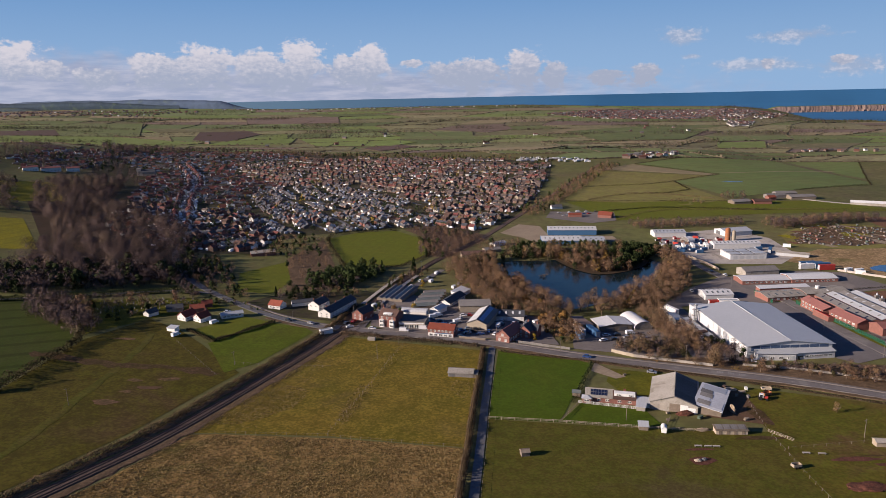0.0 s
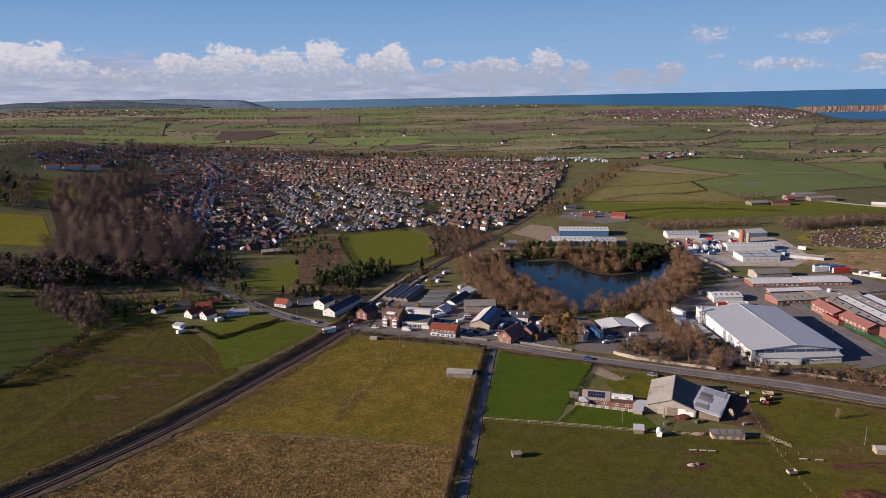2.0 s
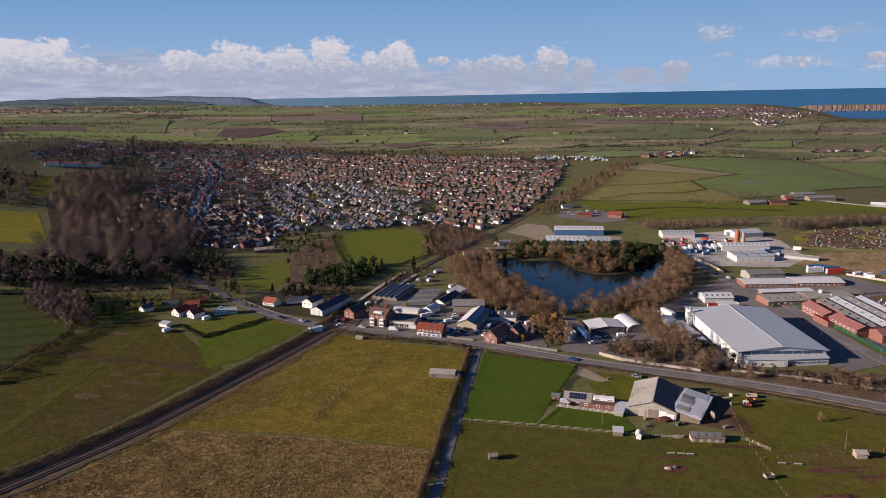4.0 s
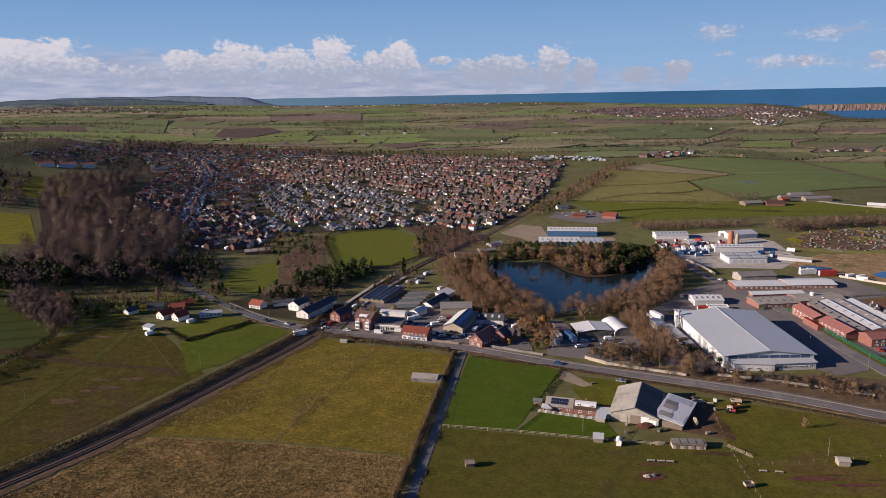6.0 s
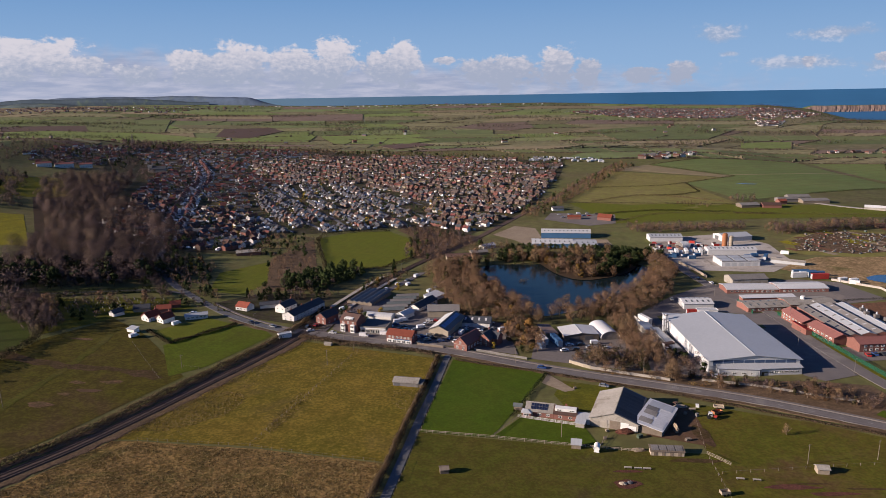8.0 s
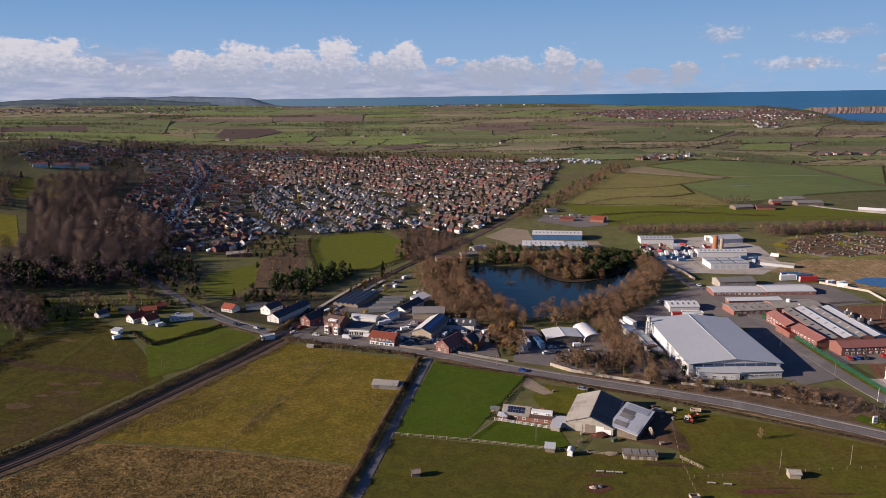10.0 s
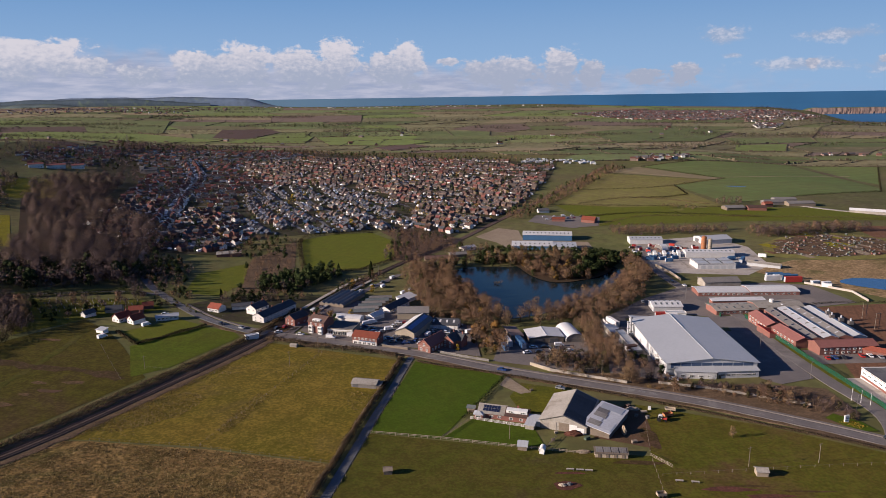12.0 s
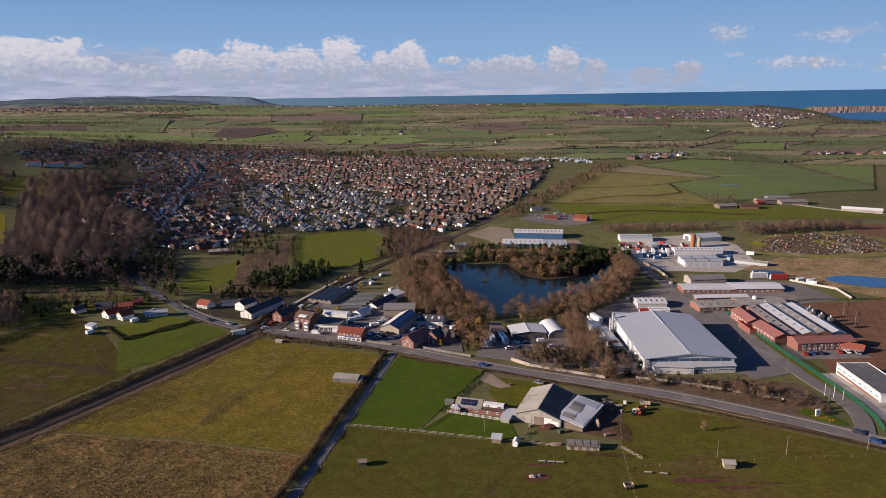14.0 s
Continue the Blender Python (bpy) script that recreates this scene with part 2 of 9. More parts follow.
M = {
    "land": mat("land", (0.112, 0.120, 0.040), (0.135, 0.116, 0.052), 0.004, 0.05, patch=(0.13, 0.092, 0.062), patch_scale=0.0025, speck=0.4, speck_scale=0.12),
    "meadow": mat("meadow_grass", (0.105, 0.124, 0.012), (0.118, 0.12, 0.016), 0.05, 0.9, bump=0.3, lines=(15, 7, 0.10), speck=0.3, speck_scale=0.9),
    "bright": mat("bright_grass", (0.053, 0.090, 0.006), (0.069, 0.091, 0.009), 0.05, 1.2, bump=0.25, speck=0.35, speck_scale=0.9),
    "paddock": mat("paddock_grass", (0.071, 0.077, 0.010), (0.095, 0.076, 0.016), 0.06, 0.8, bump=0.3, patch=(0.085, 0.062, 0.028), patch_scale=0.018, speck=0.5, speck_scale=0.9),
    "sheep_field": mat("grazed_grass", (0.081, 0.089, 0.010), (0.108, 0.083, 0.015), 0.03, 0.7, bump=0.3, patch=(0.125, 0.066, 0.036), patch_scale=0.022, speck=0.5, speck_scale=0.8),
    "olive": mat("olive_grass", (0.073, 0.068, 0.008), (0.085, 0.064, 0.013), 0.02, 0.6, bump=0.3, patch=(0.088, 0.054, 0.026), patch_scale=0.014, speck=0.6, speck_scale=0.7),
    "pasture": mat("yellowed_pasture", (0.189, 0.130, 0.022), (0.128, 0.108, 0.014), 0.03, 0.8, bump=0.4, patch=(0.15, 0.105, 0.036), patch_scale=0.02, speck=0.5, speck_scale=0.8),
    "rough": mat("tussocky_pasture", (0.258, 0.160, 0.062), (0.142, 0.097, 0.028), 0.06, 0.55, bump=0.8, patch=(0.095, 0.095, 0.025), patch_scale=0.03, mottle=0.7, speck=0.75, speck_scale=0.8),
    "dim_green": mat("dim_grass", (0.078, 0.108, 0.008), (0.092, 0.102, 0.012), 0.05, 1.0, bump=0.3, patch=(0.062, 0.062, 0.014), patch_scale=0.03, speck=0.4, speck_scale=0.9),
    "lawn": mat("yellowing_lawn", (0.115, 0.105, 0.010), (0.085, 0.092, 0.012), 0.08, 1.0, bump=0.3, patch=(0.10, 0.07, 0.03), patch_scale=0.05, speck=0.4, speck_scale=0.9),
    "trodden": mat("trodden_grass", (0.085, 0.050, 0.030), (0.066, 0.048, 0.015), 0.10, 1.0, bump=0.5, speck=0.5, speck_scale=0.8),
    "scuffed": mat("scuffed_bare_soil", (0.17, 0.098, 0.058), (0.10, 0.072, 0.03), 0.25, 1.2, bump=0.4, speck=0.5, speck_scale=0.9),
    "crop": mat("winter_crop", (0.046, 0.066, 0.010), (0.055, 0.062, 0.014), 0.03, 0.6, lines=(62, 17, 0.5), speck=0.25, speck_scale=0.8),
    "lime": mat("sunlit_grass", (0.235, 0.20, 0.012), (0.18, 0.165, 0.018), 0.03, 0.5, lines=(10, 14, 0.25), speck=0.3, speck_scale=0.5),
    # the far_ field colours are paled and blued in place of distance haze
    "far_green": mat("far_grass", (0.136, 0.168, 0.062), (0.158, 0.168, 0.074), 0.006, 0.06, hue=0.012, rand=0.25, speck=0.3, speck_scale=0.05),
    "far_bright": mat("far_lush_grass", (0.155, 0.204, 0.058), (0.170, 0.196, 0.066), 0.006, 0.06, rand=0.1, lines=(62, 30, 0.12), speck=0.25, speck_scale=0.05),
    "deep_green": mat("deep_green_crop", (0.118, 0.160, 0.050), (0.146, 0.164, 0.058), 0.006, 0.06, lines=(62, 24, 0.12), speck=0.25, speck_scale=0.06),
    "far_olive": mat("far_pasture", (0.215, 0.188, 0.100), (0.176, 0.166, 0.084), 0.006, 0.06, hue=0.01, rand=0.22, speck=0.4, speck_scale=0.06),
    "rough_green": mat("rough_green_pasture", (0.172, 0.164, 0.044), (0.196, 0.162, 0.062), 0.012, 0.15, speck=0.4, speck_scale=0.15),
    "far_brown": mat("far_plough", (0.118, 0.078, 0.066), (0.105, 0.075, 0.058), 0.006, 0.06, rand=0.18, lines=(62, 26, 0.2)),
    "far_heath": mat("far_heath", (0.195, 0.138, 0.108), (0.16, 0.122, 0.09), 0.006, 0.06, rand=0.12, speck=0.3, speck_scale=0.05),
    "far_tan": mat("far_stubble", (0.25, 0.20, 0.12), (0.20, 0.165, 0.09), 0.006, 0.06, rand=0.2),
    "plough": mat("ploughed_soil", (0.185, 0.095, 0.055), (0.14, 0.075, 0.045), 0.05, 0.8, bump=0.5, lines=(20, 5, 0.3), speck=0.3, speck_scale=0.6),
    "scrub": mat("dry_scrub", (0.33, 0.225, 0.12), (0.23, 0.155, 0.075), 0.05, 0.5, bump=0.6, patch=(0.10, 0.10, 0.03), patch_scale=0.03, mottle=0.6, speck=0.5, speck_scale=0.5),
    "garden": mat("gardens", (0.042, 0.046, 0.014), (0.06, 0.048, 0.034), 0.07, 0.35, patch=(0.11, 0.10, 0.09), patch_scale=0.05, mottle=0.6, speck=0.5, speck_scale=0.5),
    "woodfloor": mat("woodland_floor", (0.07, 0.045, 0.03), (0.045, 0.035, 0.02), 0.08, 0.6, bump=0.5),
    "asphalt": mat("asphalt", (0.165, 0.148, 0.142), (0.130, 0.118, 0.114), 0.15, 2.0, rough=0.8, patch=(0.21, 0.195, 0.18), patch_scale=0.06),
    "lane": mat("lane_asphalt", (0.14, 0.14, 0.145), (0.11, 0.11, 0.115), 0.12, 1.5, rough=0.7, patch=(0.13, 0.115, 0.09), patch_scale=0.12),
    "concrete": mat("yard_concrete", (0.43, 0.39, 0.345), (0.33, 0.295, 0.26), 0.06, 0.6, patch=(0.18, 0.155, 0.13), patch_scale=0.05),
    "yard": mat("yard_tarmac", (0.14, 0.125, 0.118), (0.18, 0.158, 0.145), 0.05, 0.7, patch=(0.22, 0.19, 0.165), patch_scale=0.04),
    "gravel": mat("sandy_yard", (0.30, 0.24, 0.17), (0.22, 0.17, 0.12), 0.05, 0.8),
    "muck": mat("red_brown_muck", (0.13, 0.052, 0.036), (0.085, 0.042, 0.03), 0.5, 3, bump=0.6, speck=0.4, speck_scale=1.5),
    "dirt": mat("bare_earth", (0.13, 0.072, 0.048), (0.09, 0.058, 0.032), 0.12, 1.2, bump=0.5),
    "ballast": mat("rail_ballast", (0.115, 0.08, 0.064), (0.08, 0.057, 0.046), 0.5, 4, bump=0.5),
    "cess": mat("trackside_dead_grass", (0.15, 0.10, 0.062), (0.095, 0.066, 0.04), 0.15, 1.2, bump=0.6, speck=0.5, speck_scale=1.0),
    "steel": mat("weathered_steel", (0.22, 0.20, 0.185), rough=0.5, metal=0.4),
    "rust": mat("rusty_rail", (0.13, 0.085, 0.065), (0.10, 0.066, 0.05), 1.0, 6, rough=0.6),
    "worn_paint": mat("worn_road_paint", (0.30, 0.29, 0.28), (0.20, 0.19, 0.185), 0.5, 4),
    "paint": mat("white_paint", (0.75, 0.75, 0.73), (0.62, 0.61, 0.58), 0.3, 3, rough=0.6, rand=0.05),
    "render_w": mat("white_render", (0.66, 0.645, 0.61), (0.55, 0.53, 0.50), 0.2, 2, rough=0.8, rand=0.08),
    "cream": mat("cream_render", (0.36, 0.31, 0.24), (0.28, 0.24, 0.185), 0.2, 2, rand=0.12),
    "brick": mat("red_brick", (0.235, 0.108, 0.088), (0.18, 0.086, 0.07), 0.6, 5, rand=0.15),
    "brick_b": mat("buff_brick", (0.15, 0.105, 0.085), (0.115, 0.08, 0.066), 0.6, 5, rand=0.18),
    "brick_i": mat("village_brick", (0.135, 0.074, 0.06), (0.21, 0.165, 0.145), 0.02, 3, island=0.35, hue=0.02),
    "tile_red": mat("red_pantile", (0.27, 0.078, 0.050), (0.20, 0.064, 0.044), 0.5, 4, rand=0.22, lines=(90, 0.6, 0.25)),
    "tile_worn": mat("weathered_red_tile", (0.175, 0.066, 0.052), (0.125, 0.058, 0.047), 0.5, 4, rand=0.3, hue=0.015, lines=(90, 0.6, 0.2)),
    "tile_dull": mat("dull_red_tile", (0.27, 0.116, 0.102), (0.22, 0.098, 0.086), 0.5, 4, rand=0.12, lines=(90, 0.6, 0.2)),
    "tile_brown": mat("brown_tile", (0.125, 0.074, 0.060), (0.092, 0.062, 0.054), 0.5, 4, rand=0.28, lines=(90, 0.6, 0.2)),
    "tile_grey": mat("grey_tile", (0.098, 0.100, 0.108), (0.074, 0.074, 0.078), 0.5, 4, rough=0.6, spec=0.35, rand=0.28, lines=(90, 0.6, 0.2)),
    "slate": mat("slate", (0.075, 0.08, 0.09), (0.055, 0.058, 0.066), 0.5, 4, rough=0.6, rand=0.15),
    "roof_b": mat("village_brown_tiles", (0.088, 0.065, 0.058), (0.075, 0.061, 0.058), 0.01, 2, rough=0.7, island=0.4, hue=0.02),
    "roof_i": mat("village_roof_tiles", (0.088, 0.092, 0.100), (0.080, 0.072, 0.070), 0.01, 2, rough=0.6, spec=0.3, island=0.4, hue=0.02),
    "roof_r": mat("village_red_tiles", (0.165, 0.064, 0.052), (0.118, 0.060, 0.052), 0.01, 2, island=0.4, hue=0.012),
    "sheet": mat("pale_grey_sheeting", (0.40, 0.415, 0.43), (0.36, 0.375, 0.39), 0.05, 0.8, rough=0.45, lines=(0, 1.2, 0.12), spec=0.5),
    "sheet_w": mat("white_sheeting", (0.56, 0.565, 0.57), (0.46, 0.46, 0.46), 0.06, 0.9, rough=0.5, rand=0.08, lines=(0, 1.5, 0.12)),
    "cement": mat("fibre_cement_sheet", (0.34, 0.315, 0.28), (0.25, 0.23, 0.20), 0.12, 1.5, patch=(0.19, 0.165, 0.13), patch_scale=0.2, lines=(0, 1.1, 0.2), rand=0.1),
    "cement_d": mat("weathered_sheet", (0.20, 0.19, 0.18), (0.15, 0.14, 0.135), 0.12, 1.5, lines=(0, 1.1, 0.2), rand=0.15),
    "blue": mat("blue_cladding", (0.055, 0.13, 0.25), (0.045, 0.11, 0.21), 0.2, 2, rough=0.5, rand=0.1),
    "navy": mat("dark_blue_cladding", (0.055, 0.085, 0.15), (0.045, 0.07, 0.12), 0.2, 2, rough=0.5),
    "green": mat("green_mesh", (0.022, 0.11, 0.065), (0.018, 0.085, 0.05), 0.3, 2, rough=0.6),
    "shed_green": mat("faded_green_paint", (0.10, 0.14, 0.10), (0.08, 0.10, 0.075), 0.3, 2, rand=0.2),
    "red": mat("red_paint", (0.36, 0.045, 0.035), (0.27, 0.035, 0.03), 0.3, 2, rough=0.5, rand=0.15),
    "orange": mat("orange_paint", (0.36, 0.15, 0.07), (0.27, 0.115, 0.06), 0.3, 2, rough=0.5),
    "glass": mat("window_glass", (0.02, 0.025, 0.03), (0.03, 0.035, 0.04), 0.5, 2, rough=0.12, spec=0.7),
    "blue_light": mat("blue_tinted_rooflight", (0.10, 0.20, 0.40), (0.08, 0.16, 0.33), 0.5, 2, rough=0.3, spec=0.6),
    "solar": mat("solar_panel", (0.015, 0.02, 0.045), (0.02, 0.028, 0.06), 0.5, 2, rough=0.25, spec=0.5),
    "roofglass": mat("greenhouse_glass", (0.10, 0.12, 0.12), (0.15, 0.16, 0.15), 0.3, 2, rough=0.25, spec=0.6),
    "timber": mat("weathered_timber", (0.22, 0.18, 0.14), (0.15, 0.12, 0.095), 0.6, 6, rand=0.2),
    "timber_p": mat("pale_timber", (0.40, 0.33, 0.25), (0.30, 0.25, 0.19), 0.6, 6, rand=0.2),
    "felt": mat("roofing_felt", (0.13, 0.13, 0.135), (0.095, 0.095, 0.10), 0.15, 2, patch=(0.18, 0.175, 0.17), patch_scale=0.1),
    "stone": mat("pale_stone", (0.34, 0.31, 0.27), (0.25, 0.225, 0.195), 0.4, 4, rand=0.2),
    "cliff": mat("clay_cliff", (0.25, 0.178, 0.150), (0.20, 0.150, 0.130), 0.012, 0.06, patch=(0.16, 0.11, 0.09), patch_scale=0.02),
    # hill and ridge colours blued: distance haze is painted into them
    "hill": mat("hazy_moor", (0.13, 0.178, 0.25), (0.09, 0.125, 0.17), 0.006, 0.03, patch=(0.16, 0.21, 0.17), patch_scale=0.006),
    "ridge": mat("hazy_ridge", (0.075, 0.105, 0.135), (0.055, 0.082, 0.105), 0.012, 0.05, patch=(0.12, 0.165, 0.12), patch_scale=0.012),
    "hill_low": mat("hazy_low_hill", (0.12, 0.155, 0.15), (0.085, 0.115, 0.12), 0.008, 0.04, patch=(0.15, 0.19, 0.13), patch_scale=0.01),
    "bark": mat("bark", (0.13, 0.095, 0.07), (0.085, 0.065, 0.05), 1.0, 6, rand=0.2),
    "twig": mat("bare_twigs", (0.215, 0.135, 0.078), (0.16, 0.10, 0.06), 0.4, 3, rand=0.25, hue=0.012, sheer=0.55),
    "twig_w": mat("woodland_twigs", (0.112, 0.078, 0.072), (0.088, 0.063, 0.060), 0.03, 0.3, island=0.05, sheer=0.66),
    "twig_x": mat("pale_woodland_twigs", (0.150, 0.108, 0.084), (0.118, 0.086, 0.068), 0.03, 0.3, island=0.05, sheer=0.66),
    "twig_v": mat("garden_tree_twigs", (0.21, 0.13, 0.08), (0.155, 0.098, 0.062), 0.02, 0.2, island=0.08, hue=0.014, sheer=0.55),
    "hedge_far": mat("far_hedgerow", (0.078, 0.068, 0.044), (0.100, 0.082, 0.056), 0.02, 0.3, island=0.3),
    "hedge": mat("hawthorn_hedge", (0.06, 0.044, 0.026), (0.038, 0.038, 0.016), 0.12, 1.0, island=0.3),
    "bramble": mat("dead_bramble", (0.125, 0.085, 0.054), (0.085, 0.064, 0.036), 0.12, 1.0, island=0.12, sheer=0.75),
    "ever": mat("evergreen_leaves", (0.024, 0.038, 0.012), (0.036, 0.046, 0.016), 0.3, 2, rand=0.3),
    "gold": mat("golden_leaves", (0.30, 0.19, 0.02), (0.20, 0.15, 0.025), 0.4, 2, rand=0.25),
    "russet": mat("russet_leaves", (0.20, 0.115, 0.03), (0.14, 0.09, 0.028), 0.4, 2, rand=0.25, hue=0.015),
    "tuft": mat("dead_grass_tufts", (0.300, 0.215, 0.098), (0.200, 0.150, 0.062), 0.05, 0.4, island=0.25, sheer=0.7),
    "car_i": mat("assorted_car_paint", (0.62, 0.62, 0.62), (0.40, 0.42, 0.46), 0.3, 2, rough=0.35, spec=0.5, island=0.75, hue=0.03),
    "rubber": mat("rubber", (0.02, 0.02, 0.02), rough=0.8),
    "car_w": mat("white_car_paint", (0.75, 0.75, 0.75), rough=0.25, spec=0.6),
    "car_d": mat("dark_car_paint", (0.035, 0.04, 0.05), rough=0.2, spec=0.6),
    "car_s": mat("silver_car_paint", (0.40, 0.41, 0.43), rough=0.25, metal=0.4),
    "car_b": mat("blue_car_paint", (0.03, 0.07, 0.22), rough=0.2, spec=0.6),
    "car_r": mat("red_car_paint", (0.42, 0.03, 0.025), rough=0.2, spec=0.6),
    "water": water_mat("lake_water", (0.007, 0.013, 0.016), 0.09, 0.9, 0.3, 0.14),
    "sea": water_mat("sea_water", (0.028, 0.106, 0.215), 0.75, 0.01, 0.1, 0.1, (0.135, 0.225, 0.29)),
    "pond": water_mat("pond_water", (0.02, 0.055, 0.13), 0.15, 0.9, 0.3),
}

# ---- helpers for meshes ----
def sst(a, b, v):
    u = np.clip((v - a) / (b - a), 0, 1)
    return u * u * (3 - 2 * u)


def coast_y(x):
    """The northern shore, open sea beyond it."""
    return 4560 - 250 * sst(500, 1300, x)


def sea_share(x, y):
    """1 at sea, 0 on land: the open sea in the north and a bay on the east."""
    return np.maximum(sst(0, 45, y - coast_y(x)), sst(-30, 110, x - 1830 - 0.30 * (y - 3400)) * sst(3230, 3320, y))


def terrain(x, y):
    """Height of the land: falls gently to the lake and the village, rises to a wooded hill in the west and to the coast."""
    x, y = np.asarray(x, float), np.asarray(y, float)
    X, Y = np.clip(x, -780, 680) / 500, np.clip(y, 170, 1500) / 500
    near = 10.57 - 12.69 * X - 29.67 * Y + 6.17 * X * Y + 27.97 * X * X + 8.43 * Y * Y - 8.65 * X * X * Y - 12.24 * X ** 3
    west = 25 * (1 - sst(-2200, -700, x))
    far = np.minimum(-12 + 44 * (y - 2050) / 2350 + west, 40 + west) - 0.02 * np.maximum(0, x - 500)
    far = far - 24 * sst(-350, 60, x - 1830 - 0.30 * (y - 3400)) * sst(2400, 3230, y)
    s = sst(1300, 2000, y)
    z = near * (1 - s) + far * s
    lake = 1 - sst(1.0, 1.6, np.sqrt(((x - 108) / 85) ** 2 + ((y - 470) / 90) ** 2))
    z = z * (1 - lake) - 10.3 * lake
    c = sea_share(x, y)
    return z * (1 - c) - 56 * c


def gz(x, y):
    return float(terrain(x, y))


def mesh_from(name, verts, faces, mats=(), index=None, smooth=False):
    me = bpy.data.meshes.new(name)
    me.from_pydata([tuple(v) for v in verts], [], [tuple(f) for f in faces])
    for m in mats:
        me.materials.append(m)
    if index is not None:
        me.polygons.foreach_set("material_index", np.asarray(index, np.int32))
    if smooth:
        me.polygons.foreach_set("use_smooth", np.ones(len(me.polygons), bool))
    me.update()
    return me


def tri_mesh(name, tris, mats, index=None, normals=None):
    """A mesh of loose triangles from an array of shape (n, 3, 3); normals: the way that each is shaded, for soft masses of twigs."""
    tris = np.array(tris, np.float32).reshape(-1, 3, 3)
    n = len(tris)
    if normals is not None:
        normals = normals / np.maximum(1e-6, np.linalg.norm(normals, axis=1))[:, None]
        away = (np.cross(tris[:, 1] - tris[:, 0], tris[:, 2] - tris[:, 0]) * normals).sum(1) < 0
        tris[away] = tris[away][:, [0, 2, 1]]
    me = bpy.data.meshes.new(name)
    me.vertices.add(3 * n)
    me.vertices.foreach_set("co", tris.ravel())
    me.loops.add(3 * n)
    me.loops.foreach_set("vertex_index", np.arange(3 * n, dtype=np.int32))
    me.polygons.add(n)
    me.polygons.foreach_set("loop_start", np.arange(0, 3 * n, 3, dtype=np.int32))
    me.polygons.foreach_set("loop_total", np.full(n, 3, np.int32))
    for m in mats:
        me.materials.append(m)
    if index is not None:
        me.polygons.foreach_set("material_index", np.asarray(index, np.int32))
    me.update(calc_edges=True)
    if normals is not None:
        me.normals_split_custom_set_from_vertices(np.repeat(normals, 3, axis=0).tolist())
    me.validate()
    return me


def part(name, bm, material, parent, label=""):
    """Links a bmesh, or a mesh, as one mesh object under a thing or a part."""
    if isinstance(bm, bmesh.types.BMesh):
        me = bpy.data.meshes.new(name)
        bm.to_mesh(me)
        bm.free()
    else:
        me = bm
    if material is not None and not me.materials:
        me.materials.append(material)
    ob = new(name, me)
    ob.parent = parent
    if label:
        tagged(ob, label)
    return ob


def spline(pts, step):
    """Points every step metres along a smooth curve through pts."""
    p = [np.array(q[:2], float) for q in pts]
    p = [2 * p[0] - p[1]] + p + [2 * p[-1] - p[-2]]
    out = []
    for i in range(1, len(p) - 2):
        n = max(1, int(np.linalg.norm(p[i + 1] - p[i]) / step))
        for k in range(n):
            t = k / n
            out.append(0.5 * (2 * p[i] + (p[i + 1] - p[i - 1]) * t + (2 * p[i - 1] - 5 * p[i] + 4 * p[i + 1] - p[i + 2]) * t * t + (3 * p[i] - p[i - 1] - 3 * p[i + 1] + p[i + 2]) * t ** 3))
    out.append(p[-2])
    return np.array(out)


def closed_spline(poly, step):
    """Points along a smooth closed curve through the corners of poly."""
    p = [np.array(q, float) for q in poly]
    n, out = len(p), []
    for i in range(n):
        a, b, c, d = p[i - 1], p[i], p[(i + 1) % n], p[(i + 2) % n]
        k = max(1, int(np.linalg.norm(c - b) / step))
        for j in range(k):
            t = j / k
            out.append(0.5 * (2 * b + (c - a) * t + (2 * a - 5 * b + 4 * c - d) * t * t + (3 * b - a - 3 * c + d) * t ** 3))
    return np.array(out)


def sides(c):
    d = np.gradient(c, axis=0)
    d /= np.maximum(1e-6, np.linalg.norm(d, axis=1))[:, None]
    return np.stack([-d[:, 1], d[:, 0]], 1)


def strip(name, pts, width, lift, material, label, category, step=5.0, shift=0.0, kind="structure", ragged=0.0):
    """A ribbon laid on the land, with a turned-down edge."""
    c = spline(pts, step)
    s = sides(c)
    rng = np.random.default_rng(len(name) * 7 + int(abs(c[0][0])))
    rows = []
    for off, dz in ((-0.5, -0.3), (-0.5, 0), (0, 0.03), (0.5, 0), (0.5, -0.3)):
        j = rng.normal(0, ragged, len(c)) if ragged and off else np.zeros(len(c))
        q = c + s * (shift + off * width + j)[:, None]
        rows.append(np.column_stack([q, terrain(q[:, 0], q[:, 1]) + lift + dz]))
    n = len(c)
    v = np.concatenate(rows)
    f = [(r * n + i, r * n + i + 1, (r + 1) * n + i + 1, (r + 1) * n + i) for r in range(4) for i in range(n - 1)]
    f = [q[::-1] for q in f] if np.cross(v[f[n][1]] - v[f[n][0]], v[f[n][2]] - v[f[n][0]])[2] < 0 else f
    ob = new(name, mesh_from(name, v, f, [material]))
    return tagged(ob, label, category, kind=kind)


